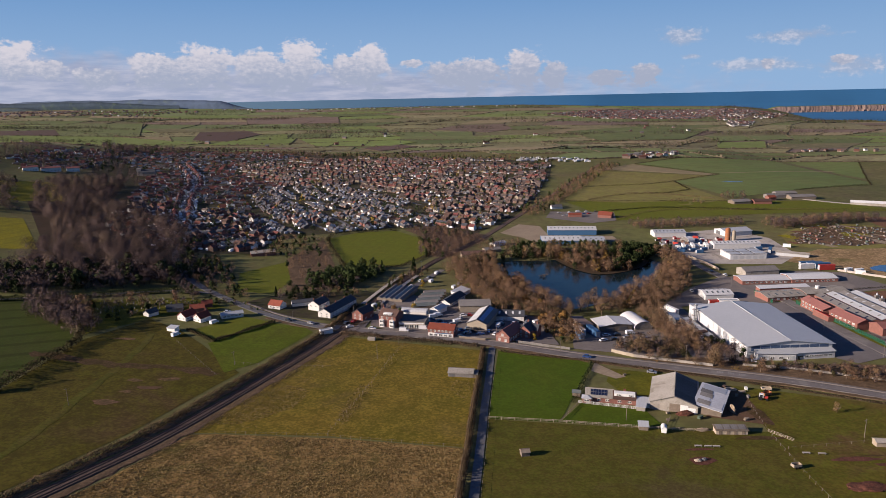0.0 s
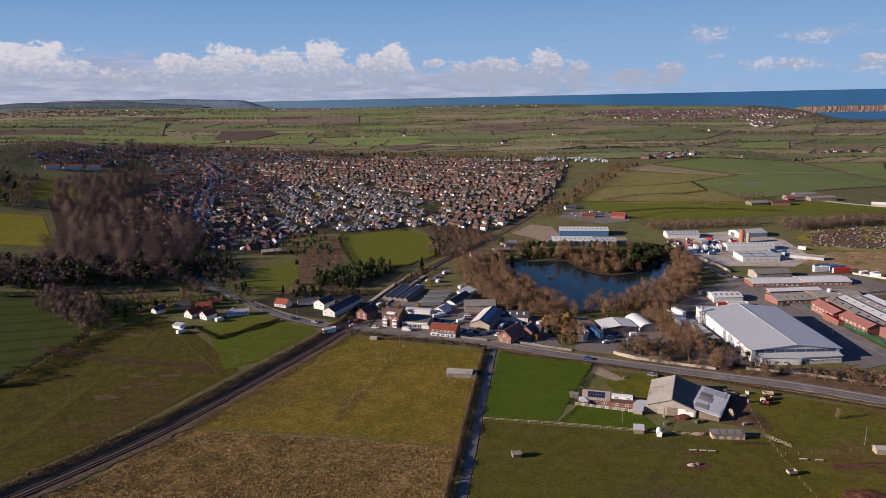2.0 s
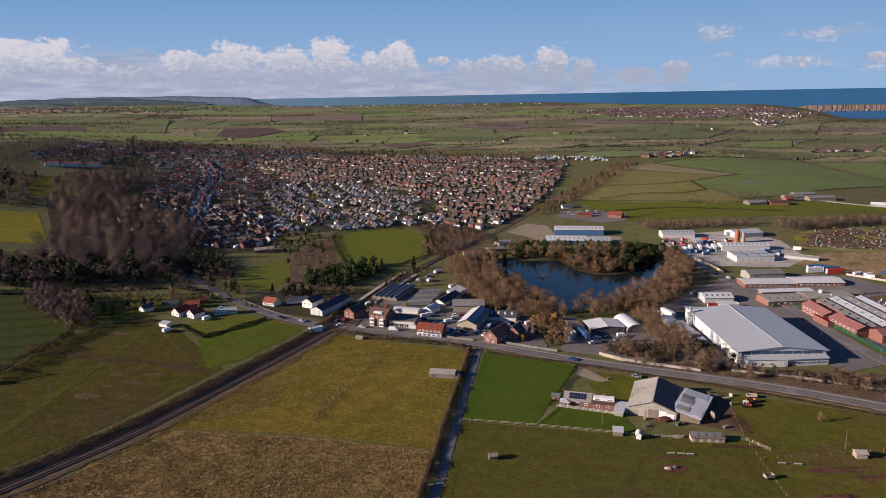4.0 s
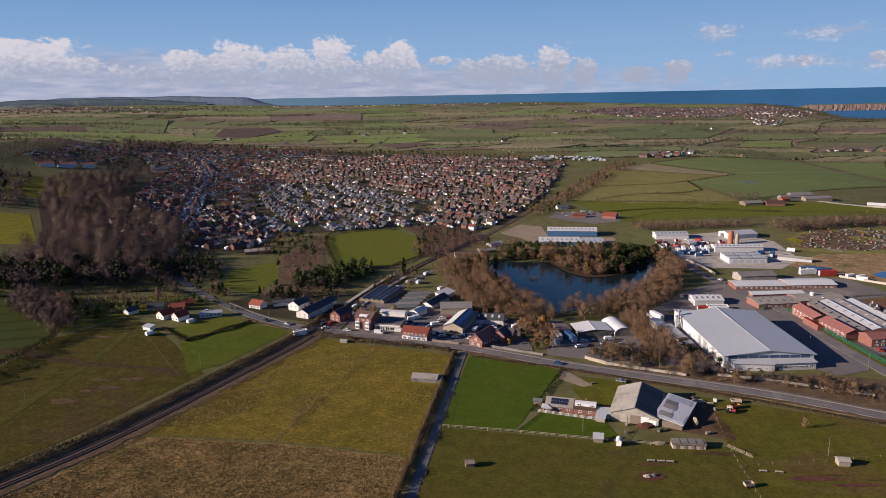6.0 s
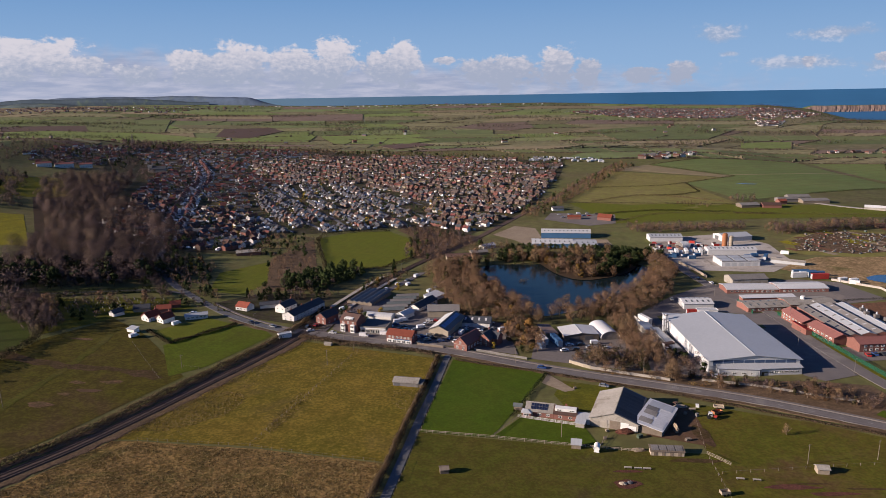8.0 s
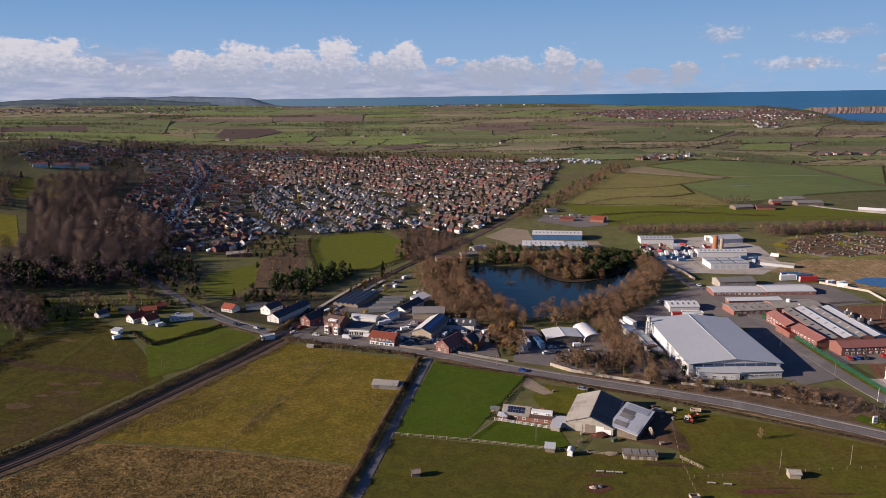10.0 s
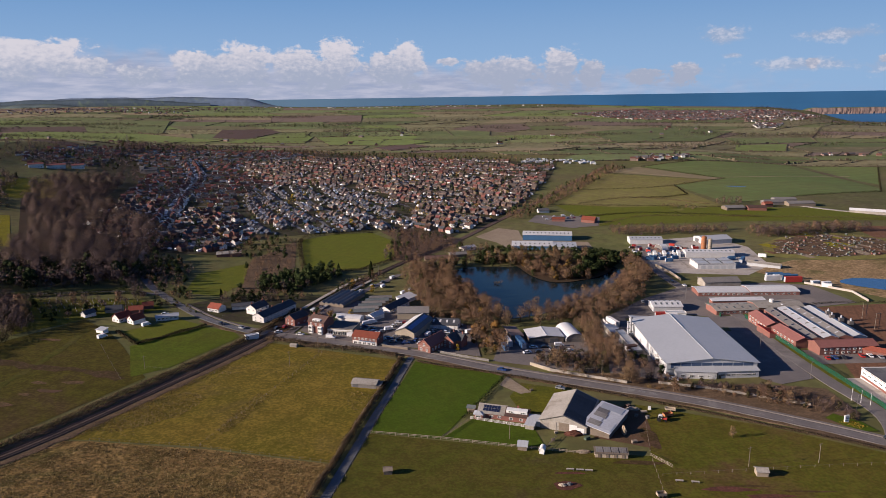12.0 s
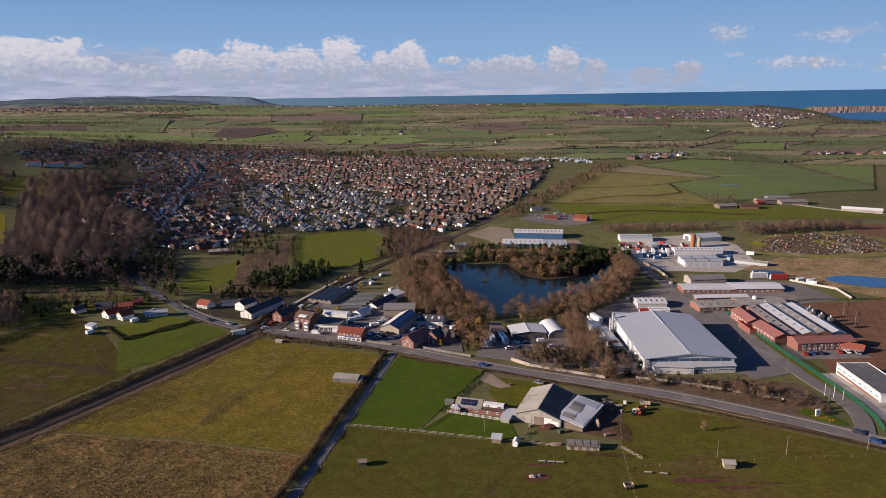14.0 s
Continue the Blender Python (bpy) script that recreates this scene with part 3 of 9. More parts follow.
def sheet(name, poly, lift, material, label, category, cell=18.0, rounded=False, kind="structure", flat=None):
    """A patch of ground laid on the land, its outline a polygon in plan."""
    pts = poly
    if rounded:
        pts = closed_spline(poly, 6.0)
    bm = bmesh.new()
    vs = [bm.verts.new((p[0], p[1], 0)) for p in pts]
    bm.faces.new(vs)
    xs, ys = [p[0] for p in pts], [p[1] for p in pts]
    if flat is None:
        for a, lo, hi in ((0, min(xs), max(xs)), (1, min(ys), max(ys))):
            k = lo + cell
            while k < hi:
                co = (k, 0, 0) if a == 0 else (0, k, 0)
                no = (1, 0, 0) if a == 0 else (0, 1, 0)
                bmesh.ops.bisect_plane(bm, geom=bm.verts[:] + bm.edges[:] + bm.faces[:], plane_co=co, plane_no=no)
                k += cell
    bmesh.ops.triangulate(bm, faces=bm.faces[:])
    co = np.array([v.co for v in bm.verts])
    z = terrain(co[:, 0], co[:, 1]) + lift if flat is None else np.full(len(co), flat)
    for v, h in zip(bm.verts, z):
        v.co.z = h
    bmesh.ops.recalc_face_normals(bm, faces=bm.faces[:])
    if sum(f.normal.z for f in bm.faces) < 0:
        bmesh.ops.reverse_faces(bm, faces=bm.faces[:])
    me = bpy.data.meshes.new(name)
    bm.to_mesh(me)
    bm.free()
    me.materials.append(material)
    return tagged(new(name, me), label, category, kind=kind)


def inside(poly, x, y):
    """Whether points lie in a polygon (arrays)."""
    x, y = np.asarray(x, float), np.asarray(y, float)
    r = np.zeros(x.shape, bool)
    n = len(poly)
    for i in range(n):
        (x1, y1), (x2, y2) = poly[i], poly[(i + 1) % n]
        hit = ((y1 > y) != (y2 > y)) & (x < (x2 - x1) * (y - y1) / ((y2 - y1) or 1e-9) + x1)
        r ^= hit
    return r


# ---- the land ----
def build_land():
    def axis(stops):
        out = [stops[0][0]]
        for (a, _), (b, st) in zip(stops, stops[1:]):
            n = max(1, round((b - a) / st))
            out += [a + (b - a) * k / n for k in range(1, n + 1)]
        return np.array(out)
    xs = axis([(-4600, 0), (-800, 120), (-350, 30), (450, 20), (900, 40), (1500, 100), (2200, 40), (4600, 150)])
    ys = axis([(-700, 0), (100, 80), (750, 20), (1600, 40), (3100, 90), (4640, 30), (4700, 60)])
    gx, gy = np.meshgrid(xs, ys)
    v = np.column_stack([gx.ravel(), gy.ravel(), terrain(gx.ravel(), gy.ravel())])
    w = len(xs)
    f = [(j * w + i, j * w + i + 1, (j + 1) * w + i + 1, (j + 1) * w + i) for j in range(len(ys) - 1) for i in range(w - 1)]
    tagged(new("ground", mesh_from("ground", v, f, [M["land"]], smooth=True)), "rolling green and brown farmland reaching the coast", "ground", kind="structure")
    # the sea, lifting to the horizon line at its far edge
    xs = np.linspace(-4600, 5200, 50)
    prof = [(2850, -45), (4640, -45), (4690, 10), (4740, 86.0)]
    v = [(x, y, z) for y, z in prof for x in xs]
    n = len(xs)
    f = [(j * n + i, j * n + i + 1, (j + 1) * n + i + 1, (j + 1) * n + i) for j in range(len(prof) - 1) for i in range(n - 1)]
    tagged(new("water", mesh_from("sea", v, f, [M["sea"]])), "deep blue open sea meeting the sky", "sea", kind="structure")
    # low hills beyond the bay in the west
    xs = np.linspace(-4300, -1230, 120)
    top = []
    for x in xs:
        h = 92 + 24 * float(sst(-3200, -2500, x)) - 3 * float(sst(-2200, -1500, x)) + 8 * noise.noise((x * 0.0035, 3, 0)) + 3 * noise.noise((x * 0.015, 7, 0))
        h -= 14 * float(sst(-1900, -1480, x)) + 50 * float(sst(-1480, -1230, x))
        top.append(h)
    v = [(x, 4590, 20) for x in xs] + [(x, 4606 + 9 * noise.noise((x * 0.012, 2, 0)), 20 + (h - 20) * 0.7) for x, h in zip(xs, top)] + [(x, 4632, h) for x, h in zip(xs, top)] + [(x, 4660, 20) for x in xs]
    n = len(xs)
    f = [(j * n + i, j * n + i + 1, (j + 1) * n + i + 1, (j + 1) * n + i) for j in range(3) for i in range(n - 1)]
    tagged(new("backdrop", mesh_from("hills", v, f, [M["hill"]], smooth=True)), "long headland beyond the bay, haze painted blue", "hills", kind="structure")
    xs = np.linspace(-4400, -2350, 70)
    top = [80 + 16 * noise.noise((x * 0.003, 11, 0)) + 6 * noise.noise((x * 0.011, 4, 0)) - 45 * float(sst(-2750, -2350, x)) for x in xs]
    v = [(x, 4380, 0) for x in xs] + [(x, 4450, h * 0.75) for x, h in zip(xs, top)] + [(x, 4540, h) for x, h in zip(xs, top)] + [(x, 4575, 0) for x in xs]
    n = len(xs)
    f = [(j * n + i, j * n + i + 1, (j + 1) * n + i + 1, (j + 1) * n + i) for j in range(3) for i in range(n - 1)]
    tagged(new("backdrop", mesh_from("low_hills", v, f, [M["hill_low"]], smooth=True)), "low wooded hills before the headland, haze in their colour", "hills", kind="structure")
    xs = np.linspace(-3500, -1700, 80)
    top = [93 + 14 * float(sst(-3400, -2900, x)) - 34 * float(sst(-2300, -1700, x)) + 7 * noise.noise((x * 0.005, 21, 0)) + 3 * noise.noise((x * 0.02, 8, 0)) for x in xs]
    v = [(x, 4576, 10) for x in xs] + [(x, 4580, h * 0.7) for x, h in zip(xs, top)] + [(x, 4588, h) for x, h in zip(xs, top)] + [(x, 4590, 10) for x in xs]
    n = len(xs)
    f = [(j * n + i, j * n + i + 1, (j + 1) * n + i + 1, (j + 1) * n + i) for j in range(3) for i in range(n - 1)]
    tagged(new("backdrop", mesh_from("hazy_ridge", v, f, [M["ridge"]], smooth=True)), "wooded ridge below the moor, haze in its colour", "hills", kind="structure")
    # clay headland with gullied cliffs on the east
    n = 150
    xs = np.linspace(1970, 3160, n)
    v, f = [], []
    for i, x in enumerate(xs):
        g = 5 * abs(noise.noise((x * 0.021, 1, 0))) + 5 * noise.noise((x * 0.06, 5, 0))
        h = -9 - 30 * float(sst(2820, 3160, x)) - 34 * (1 - float(sst(1980, 2130, x))) + 2.5 * noise.noise((x * 0.012, 9, 0))
        v += [(x, 4300 - 2 * g, -47), (x, 4306 + 1.2 * g, -47 + (h + 47) * 0.55), (x, 4316 + 1.0 * g, h), (x, 4350, h + 2), (x, 4360, -47)]
    for i in range(n - 1):
        for k in range(4):
            a = i * 5 + k
            f.append((a, a + 5, a + 6, a + 1))
    me = mesh_from("headland", v, f, [M["cliff"], M["far_green"]], [0 if k < 2 else 1 for i in range(n - 1) for k in range(4)])
    tagged(new("backdrop", me), "red clay headland with gullied cliffs in the sea", "cliff", kind="structure")


build_land()

# lake and ponds
LAKE = [(42, 512), (50, 480), (62, 444), (76, 402), (101, 409), (128, 430), (155, 468), (172, 505), (166, 526), (140, 530), (98, 528), (84, 526), (60, 526)]
SPIT = [(90, 548), (95, 518), (103, 494), (117, 479), (137, 485), (156, 500), (166, 522), (160, 546), (126, 556)]
sheet("water", LAKE, 0, M["water"], "dark still fishing lake ringed by bare trees", "lake", rounded=True, flat=-10.12)
sheet("field", SPIT, 0, M["woodfloor"], "wooded brown spit in the lake", "spit", rounded=True, flat=-9.75)
sheet("water", [(315, 474), (330, 487), (352, 482), (372, 470), (360, 455), (338, 452)], 0.35, M["pond"], "bright blue pond in dry scrubland", "pond", rounded=True, cell=12)
sheet("water", [(420, 1003), (432, 1006), (452, 1002), (449, 998), (430, 999)], 0.5, M["pond"], "small blue pool in a far pasture", "pond")

# ---- fields ----
RAIL = [(-232, -40), (-169, 100), (-135, 162), (-116, 196), (-101, 226), (-81.5, 278), (-58, 344), (-45, 402), (-28, 468), (-3, 538), (38, 627), (86, 748), (150, 900), (215, 1060), (300, 1250)]
MAIN_ROAD = [(-262, 700), (-240, 620), (-220, 550), (-199, 503), (-169, 455), (-128, 409), (-100, 383), (-69, 363), (-46, 356), (-6, 344), (26, 333), (73, 309), (110, 293), (155, 273), (192, 250), (215, 233), (262, 196), (340, 130)]
LANE = [(27.5, 330), (25.4, 315), (21.6, 282), (18.2, 255), (15.3, 229), (12.9, 208), (11, 192), (5, 140), (-6, 40)]
ESTATE = [(213, 236), (220, 252), (222, 269), (218.5, 298), (216, 350), (216.5, 405), (209, 438), (202, 473), (197, 526), (201, 565), (215, 600)]
sheet("field", [(-230, 60), (-90, 60), (-9, 60), (0, 140), (5.6, 192), (8.4, 216), (-37, 224), (-84, 227), (-93, 226), (-108, 193), (-128, 158), (-160, 100)], 0.10, M["rough"], "tussocky straw-coloured rough pasture", "field", cell=20)
sheet("field", [(-92, 227.5), (-84, 228), (-41.2, 226), (-18.6, 334), (-53, 345), (-74, 284)], 0.10, M["pasture"], "yellowed pasture beside the railway", "field")
sheet("field", [(-41.2, 226), (8.5, 217), (12.6, 255), (15.6, 278), (20.6, 322), (-18.6, 334)], 0.10, M["pasture"], "yellow-green pasture along the lane", "field")
sheet("field", [(18.8, 241), (46, 237), (73, 303), (29.5, 321), (25.4, 292), (21.6, 265)], 0.12, M["bright"], "vivid green grass paddock", "field")
sheet("field", [(46, 237), (85, 231), (82, 247), (58, 255)], 0.12, M["bright"], "small mown green paddock", "field")
sheet("field", [(-1, 60), (118.5, 60), (118.5, 196), (121.8, 226), (93, 228), (18.7, 240.5), (15.0, 208), (13.0, 192), (7.5, 140)], 0.10, M["paddock"], "short grass paddock with worn patches", "field", cell=20)
sheet("field", [(118.5, 60), (330, 60), (330, 125), (255, 190), (210, 226), (171, 251), (126, 271), (121.8, 226), (118.5, 196)], 0.11, M["sheep_field"], "grazed green field with muddy patches", "field", cell=20)
sheet("field", [(-93, 290), (-103, 262), (-116, 225), (-134, 188), (-158, 148), (-185, 95), (-330, 110), (-330, 200), (-186, 262), (-186, 331), (-168, 372), (-143, 352), (-124, 330)], 0.10, M["olive"], "dim olive pasture with worn tracks", "field", cell=20)
sheet("field", [(-100, 290), (-88, 303), (-70, 352), (-76, 360), (-97, 369), (-121, 331)], 0.12, M["dim_green"], "dim green paddock by the railway", "field")
sheet("field", [(-120, 335), (-99, 371), (-116, 381), (-138, 352)], 0.14, M["meadow"], "small hedged lawn beside white cottages", "lawn")
sheet("field", [(-188, 263), (-330, 200), (-420, 260), (-290, 400), (-245, 396), (-190, 335)], 0.10, M["crop"], "dark green winter crop with drill lines", "field", cell=20)
sheet("field", [(-72, 508), (-106, 636), (-80, 668), (-44, 676), (-20, 640), (-9, 570), (-30, 524)], 0.14, M["meadow"], "mown green meadow below the village", "field")
sheet("field", [(-138, 440), (-150, 492), (-124, 534), (-107, 468), (-113, 434)], 0.12, M["meadow"], "green churchyard lawn with long shadows", "field")
sheet("field", [(-104, 440), (-126, 545), (-110, 630), (-78, 500), (-60, 460)], 0.10, M["cess"], "rough brown allotment ground", "field")
sheet("field", [(-60, 372), (-40, 440), (-100, 440), (-125, 412), (-100, 386)], 0.10, M["garden"], "gardens of the crossing cottages", "garden")
sheet("field", [(-190, 340), (-240, 404), (-160, 420), (-132, 400), (-165, 375)], 0.10, M["lawn"], "shaded green cemetery lawn", "cemetery")
for poly in ([(-600, 880), (-524, 935), (-484, 857), (-438, 797), (-478, 771), (-560, 760)], [(-480, 660), (-417, 672), (-354, 580), (-331, 545), (-430, 520)]):
    sheet("field", poly, 0.15, M["lime"], "sunlit yellow-green pasture by the wood", "field")
sheet("field", [(-720, 1010), (-780, 1240), (-1100, 1300), (-1100, 1020)], 0.25, M["far_green"], "green field on the hill", "field", cell=40)
sheet("field", [(-790, 1290), (-715, 1290), (-900, 1900), (-1020, 2120), (-1440, 2090)], 0.6, M["far_brown"], "ploughed brown field above the village", "field", cell=40)
sheet("field", [(-260, 455), (-190, 470), (-235, 600), (-290, 690), (-395, 800), (-440, 960), (-520, 940), (-470, 770), (-360, 600), (-300, 470)], 0.12, M["woodfloor"], "brown leaf-littered woodland floor", "wood")
sheet("field", [(160, 860), (205, 975), (260, 1150), (430, 1070), (350, 1010), (360, 830), (300, 800)], 0.2, M["rough_green"], "olive rough pasture beyond the lake", "field", cell=30)
sheet("field", [(190, 712), (160, 850), (355, 822), (470, 815), (520, 740), (322, 728)], 0.2, M["meadow"], "green pasture beyond the industrial estate", "field", cell=30)
sheet("field", [(352, 1010), (452, 1090), (356, 1228), (540, 1384), (830, 1345), (640, 997), (484, 915), (375, 850)], 0.25, M["deep_green"], "large smooth deep green field", "field", cell=40)
sheet("field", [(268, 1165), (350, 1225), (448, 1086), (430, 1075)], 0.32, M["far_tan"], "strip of pale stubble", "field", cell=40)
sheet("field", [(300, 470), (266, 514), (316, 548), (400, 545), (460, 500), (430, 430), (330, 425)], 0.14, M["scrub"], "dry straw-coloured scrubland by a pond", "field")
sheet("field", [(232, 300), (262, 414), (330, 424), (460, 420), (460, 330), (300, 300)], 0.12, M["plough"], "bare ploughed reddish-brown field", "field")
sheet("field", [(300, 560), (316, 612), (380, 678), (440, 640), (440, 560), (350, 545)], 0.14, M["rough_green"], "brown and green allotment plots", "allotments")
sheet("field", [(440, 700), (430, 640), (560, 600), (640, 700)], 0.14, M["plough"], "brown ploughed field past the allotments", "field")

# village ground
VILLAGE = [(-330, 650), (-215, 560), (-160, 560), (-150, 640), (-101, 668), (-42, 690), (-8, 690), (33, 652), (76, 732), (120, 860), (180, 1100), (212, 1270), (111, 1334), (-119, 1430), (-410, 1620), (-544, 1540), (-640, 1270), (-540, 1060), (-450, 960)]
sheet("field", VILLAGE, 0.2, M["garden"], "mottled village gardens and verges", "gardens", cell=30)

sheet("field", [(-18, 560), (8, 548), (50, 640), (32, 668), (-6, 692), (-38, 686), (-14, 640)], 0.12, M["cess"], "dead brown grass beside the meadow", "verge")

# yards and hard standings
sheet("pavement", [(-40, 366), (-22, 350), (8, 341), (25, 341), (62, 328), (58, 386), (28, 404), (-14, 430), (-40, 440)], 0.18, M["yard"], "tarmac yards between small workshops", "yard")
sheet("pavement", [(68, 322), (118, 305), (124, 345), (118, 372), (76, 372)], 0.18, M["yard"], "concrete yard of the tyre sheds", "yard")
sheet("pavement", [(122, 300), (150, 300), (150, 400), (182, 410), (200, 400), (212, 402), (205, 470), (170, 440), (135, 398)], 0.16, M["yard"], "grey tarmac warehouse service yard", "yard")
sheet("field", [(92, 308), (128, 291), (170, 271), (205, 249), (214, 262), (213, 288), (190, 293), (150, 294), (128, 306)], 0.19, M["cess"], "rough brown verge of brambles before the warehouse", "verge", cell=12)
sheet("pavement", [(196, 293), (214, 300), (213, 400), (190, 400), (190, 300)], 0.17, M["asphalt"], "shaded asphalt beside the warehouse", "yard")
sheet("pavement", [(200, 508), (196, 560), (205, 630), (280, 650), (300, 600), (290, 530), (262, 500)], 0.16, M["concrete"], "pale concrete storage yard", "yard")
sheet("pavement", [(206, 425), (258, 412), (300, 425), (292, 468), (268, 478), (206, 466)], 0.16, M["yard"], "grey tarmac factory yard", "yard")
sheet("pavement", [(224, 318), (262, 320), (262, 338), (226, 338)], 0.17, M["yard"], "car park of the brick offices", "yard")
sheet("pavement", [(228, 244), (224, 300), (236, 300), (258, 240)], 0.17, M["concrete"], "pale forecourt behind a green fence", "yard")
sheet("pavement", [(92, 596), (80, 630), (60, 658), (84, 704), (104, 690), (106, 640), (165, 630), (165, 605)], 0.16, M["gravel"], "sandy yard beside the blue sheds", "yard")
sheet("pavement", [(160, 700), (118, 740), (130, 780), (200, 765), (190, 712)], 0.22, M["yard"], "vehicle yard at the village edge", "yard")
sheet("field", [(104, 240), (114, 236), (123, 232), (127, 248), (128, 262), (122, 270), (112, 262)], 0.15, M["dirt"], "muddy brown farmyard by the barn", "farmyard")
sheet("pavement", [(74, 302), (84, 283), (79, 281), (70, 291)], 0.2, M["gravel"], "gravel drive to the farmhouse", "drive")
sheet("field", [(80, 294), (104, 285), (101, 262), (78, 262), (74, 278)], 0.13, M["lawn"], "sunny garden lawn of the farmhouse", "lawn")

# roads and railway
# western stretch takes the darker lane colour to imitate the trees' shade
strip("road", [(-470, 1250), (-421, 1154), (-367, 1024), (-324, 860), (-284, 745), (-262, 700)] + MAIN_ROAD[1:9], 5.4, 0.25, M["lane"], "asphalt road into the village, darkened for tree shade", "road", step=4)
strip("road", MAIN_ROAD[7:], 6.6, 0.26, M["asphalt"], "grey two-lane asphalt main road", "road", step=4)
strip("pavement", MAIN_ROAD[5:], 1.7, 0.38, M["yard"], "raised grey footway along the road", "pavement", step=4, shift=4.6)
strip("verge", MAIN_ROAD[6:], 2.6, 0.2, M["cess"], "brown dead grass verge beside the road", "verge", step=4, shift=-5.0, ragged=0.4)
strip("verge", [(219.5, 372), (221.5, 346), (223, 318), (225, 291), (226, 269), (225, 255)], 5.0, 0.21, M["lawn"], "strip of yellowing grass under the green fence", "verge", step=6, shift=0.3)
strip("road", LANE, 3.2, 0.2, M["lane"], "narrow asphalt farm lane", "road")
strip("road", ESTATE, 7.0, 0.24, M["asphalt"], "grey asphalt industrial estate road", "road")
strip("road", [(-272, 398), (-243, 411), (-181, 436), (-150, 432)], 3.0, 0.2, M["felt"], "shaded side road by the cemetery", "road")
strip("road", [(-46, 356), (-42, 380), (-34, 410), (-18, 455), (2, 505)], 5.0, 0.26, M["asphalt"], "grey asphalt station approach road", "road")
strip("road", [(300, 1180), (420, 1100), (700, 1190)], 4, 0.4, M["far_tan"], "pale track across the fields", "track", step=30)
strip("road", [(440, 850), (490, 790), (600, 740), (800, 700)], 7, 0.4, M["concrete"], "pale concrete farm road", "road", step=20)
strip("railway_bed", RAIL, 6.0, 0.30, M["ballast"], "dark stone ballast of a twin-track railway", "railway", step=6)
strip("railway_verge", RAIL[:8], 4.0, 0.22, M["cess"], "dead brown grass beside the railway", "verge", step=4, shift=-4.8, ragged=0.6)
strip("railway_verge", RAIL[:8], 3.5, 0.22, M["cess"], "dead brown grass beside the railway", "verge", step=4, shift=5.8, ragged=0.5)
for track in (-1.75, 1.75):
    for rail in (-0.72, 0.72):
        strip("rail", RAIL[1:11], 0.12, 0.47, M["rust"], "rusty steel running rail on ballast", "rail", step=6, shift=track + rail)
strip("track", [(-200, 310), (-185, 306), (-171, 301.5), (-148, 296.5), (-127, 296), (-114, 293.5), (-103, 286)], 5, 0.16, M["trodden"], "worn brown earth track across the pasture", "track", ragged=1.2)

strip("track", [(-156, 345), (-154, 337), (-151.5, 315), (-150, 288), (-149.6, 262), (-149, 236), (-149, 217), (-152, 190)], 4.0, 0.15, M["paddock"], "pale worn path across the olive pasture", "track", ragged=0.5)
for mx, my, ra, rb, mk in ((-165, 335, 6, 1.6, "scuffed"), (-136, 278.5, 3.5, 1.6, "scuffed"), (-121, 280.5, 5, 1.8, "scuffed"), (-126, 270, 5, 2.2, "dirt"), (-137.5, 254, 5.5, 2.4, "scuffed"), (-134, 265.5, 2.6, 1.4, "scuffed"), (-114, 292, 8, 3.5, "trodden"), (-178, 303, 8, 3, "trodden")):
    ring_ = [(mx + ra * (1 + 0.25 * math.sin(3 * a + mx)) * math.cos(a), my + rb * (1 + 0.3 * math.cos(2 * a + my)) * math.sin(a)) for a in [2 * math.pi * i / 16 for i in range(16)]]
    sheet("field", ring_, 0.19, M[mk], "patch of bare trodden earth", "earth", cell=8)

# ---- plants ----
def sliver_tris(base, way, length, width, rng, out=None):
    """Thin triangles from base points along way; length, width: arrays or numbers; out: the way they face, about."""
    n = len(base)
    length, width = np.broadcast_to(length, n)[:, None], np.broadcast_to(width, n)[:, None]
    way = way / np.maximum(1e-6, np.linalg.norm(way, axis=1))[:, None]
    face = rng.normal(size=(n, 3)) if out is None else out + rng.normal(0, 0.5, (n, 3))
    side = np.cross(way, face)
    side /= np.maximum(1e-6, np.linalg.norm(side, axis=1))[:, None]
    return np.stack([base - side * width / 2, base + side * width / 2, base + way * length], 1)


def leaf_tris(c, size, rng, out=None):
    n = len(c)
    a = rng.normal(size=(n, 3))
    if out is not None:
        o = out + rng.normal(0, 0.3, (n, 3))
        a = np.cross(o, a)
    a /= np.linalg.norm(a, axis=1)[:, None]
    b = np.cross(a, rng.normal(size=(n, 3)) if out is None else o)
    b /= np.linalg.norm(b, axis=1)[:, None]
    s = np.broadcast_to(size, n)[:, None]
    return np.stack([c + a * s * 0.6, c - a * s * 0.35 + b * s * 0.5, c - a * s * 0.35 - b * s * 0.5], 1)


def crown_points(n, h, r, rng, low=0.25, lumps=9, shell=0.5):
    """Points of an uneven crown made of several lobes; returns the points and their outward ways."""
    lob = []
    for _ in range(lumps):
        a, u = rng.uniform(0, 2 * np.pi), rng.uniform(0, 1)
        zz = h * (low + (0.92 - low) * u)
        rr = r * (0.62 * np.sqrt(max(0.05, 1 - (2 * u - 0.75) ** 2 * 0.8))) * rng.uniform(0.35, 1.0)
        lob.append((rr * np.cos(a), rr * np.sin(a), zz, r * rng.uniform(0.30, 0.52)))
    lob = np.array(lob)
    k = rng.integers(0, lumps, n)
    d = rng.normal(size=(n, 3))
    d /= np.linalg.norm(d, axis=1)[:, None]
    rad = lob[k, 3] * rng.uniform(shell, 1.0, n) ** 0.5
    p = lob[k, :3] + d * rad[:, None] * np.array([1, 1, 0.85])
    return p, d


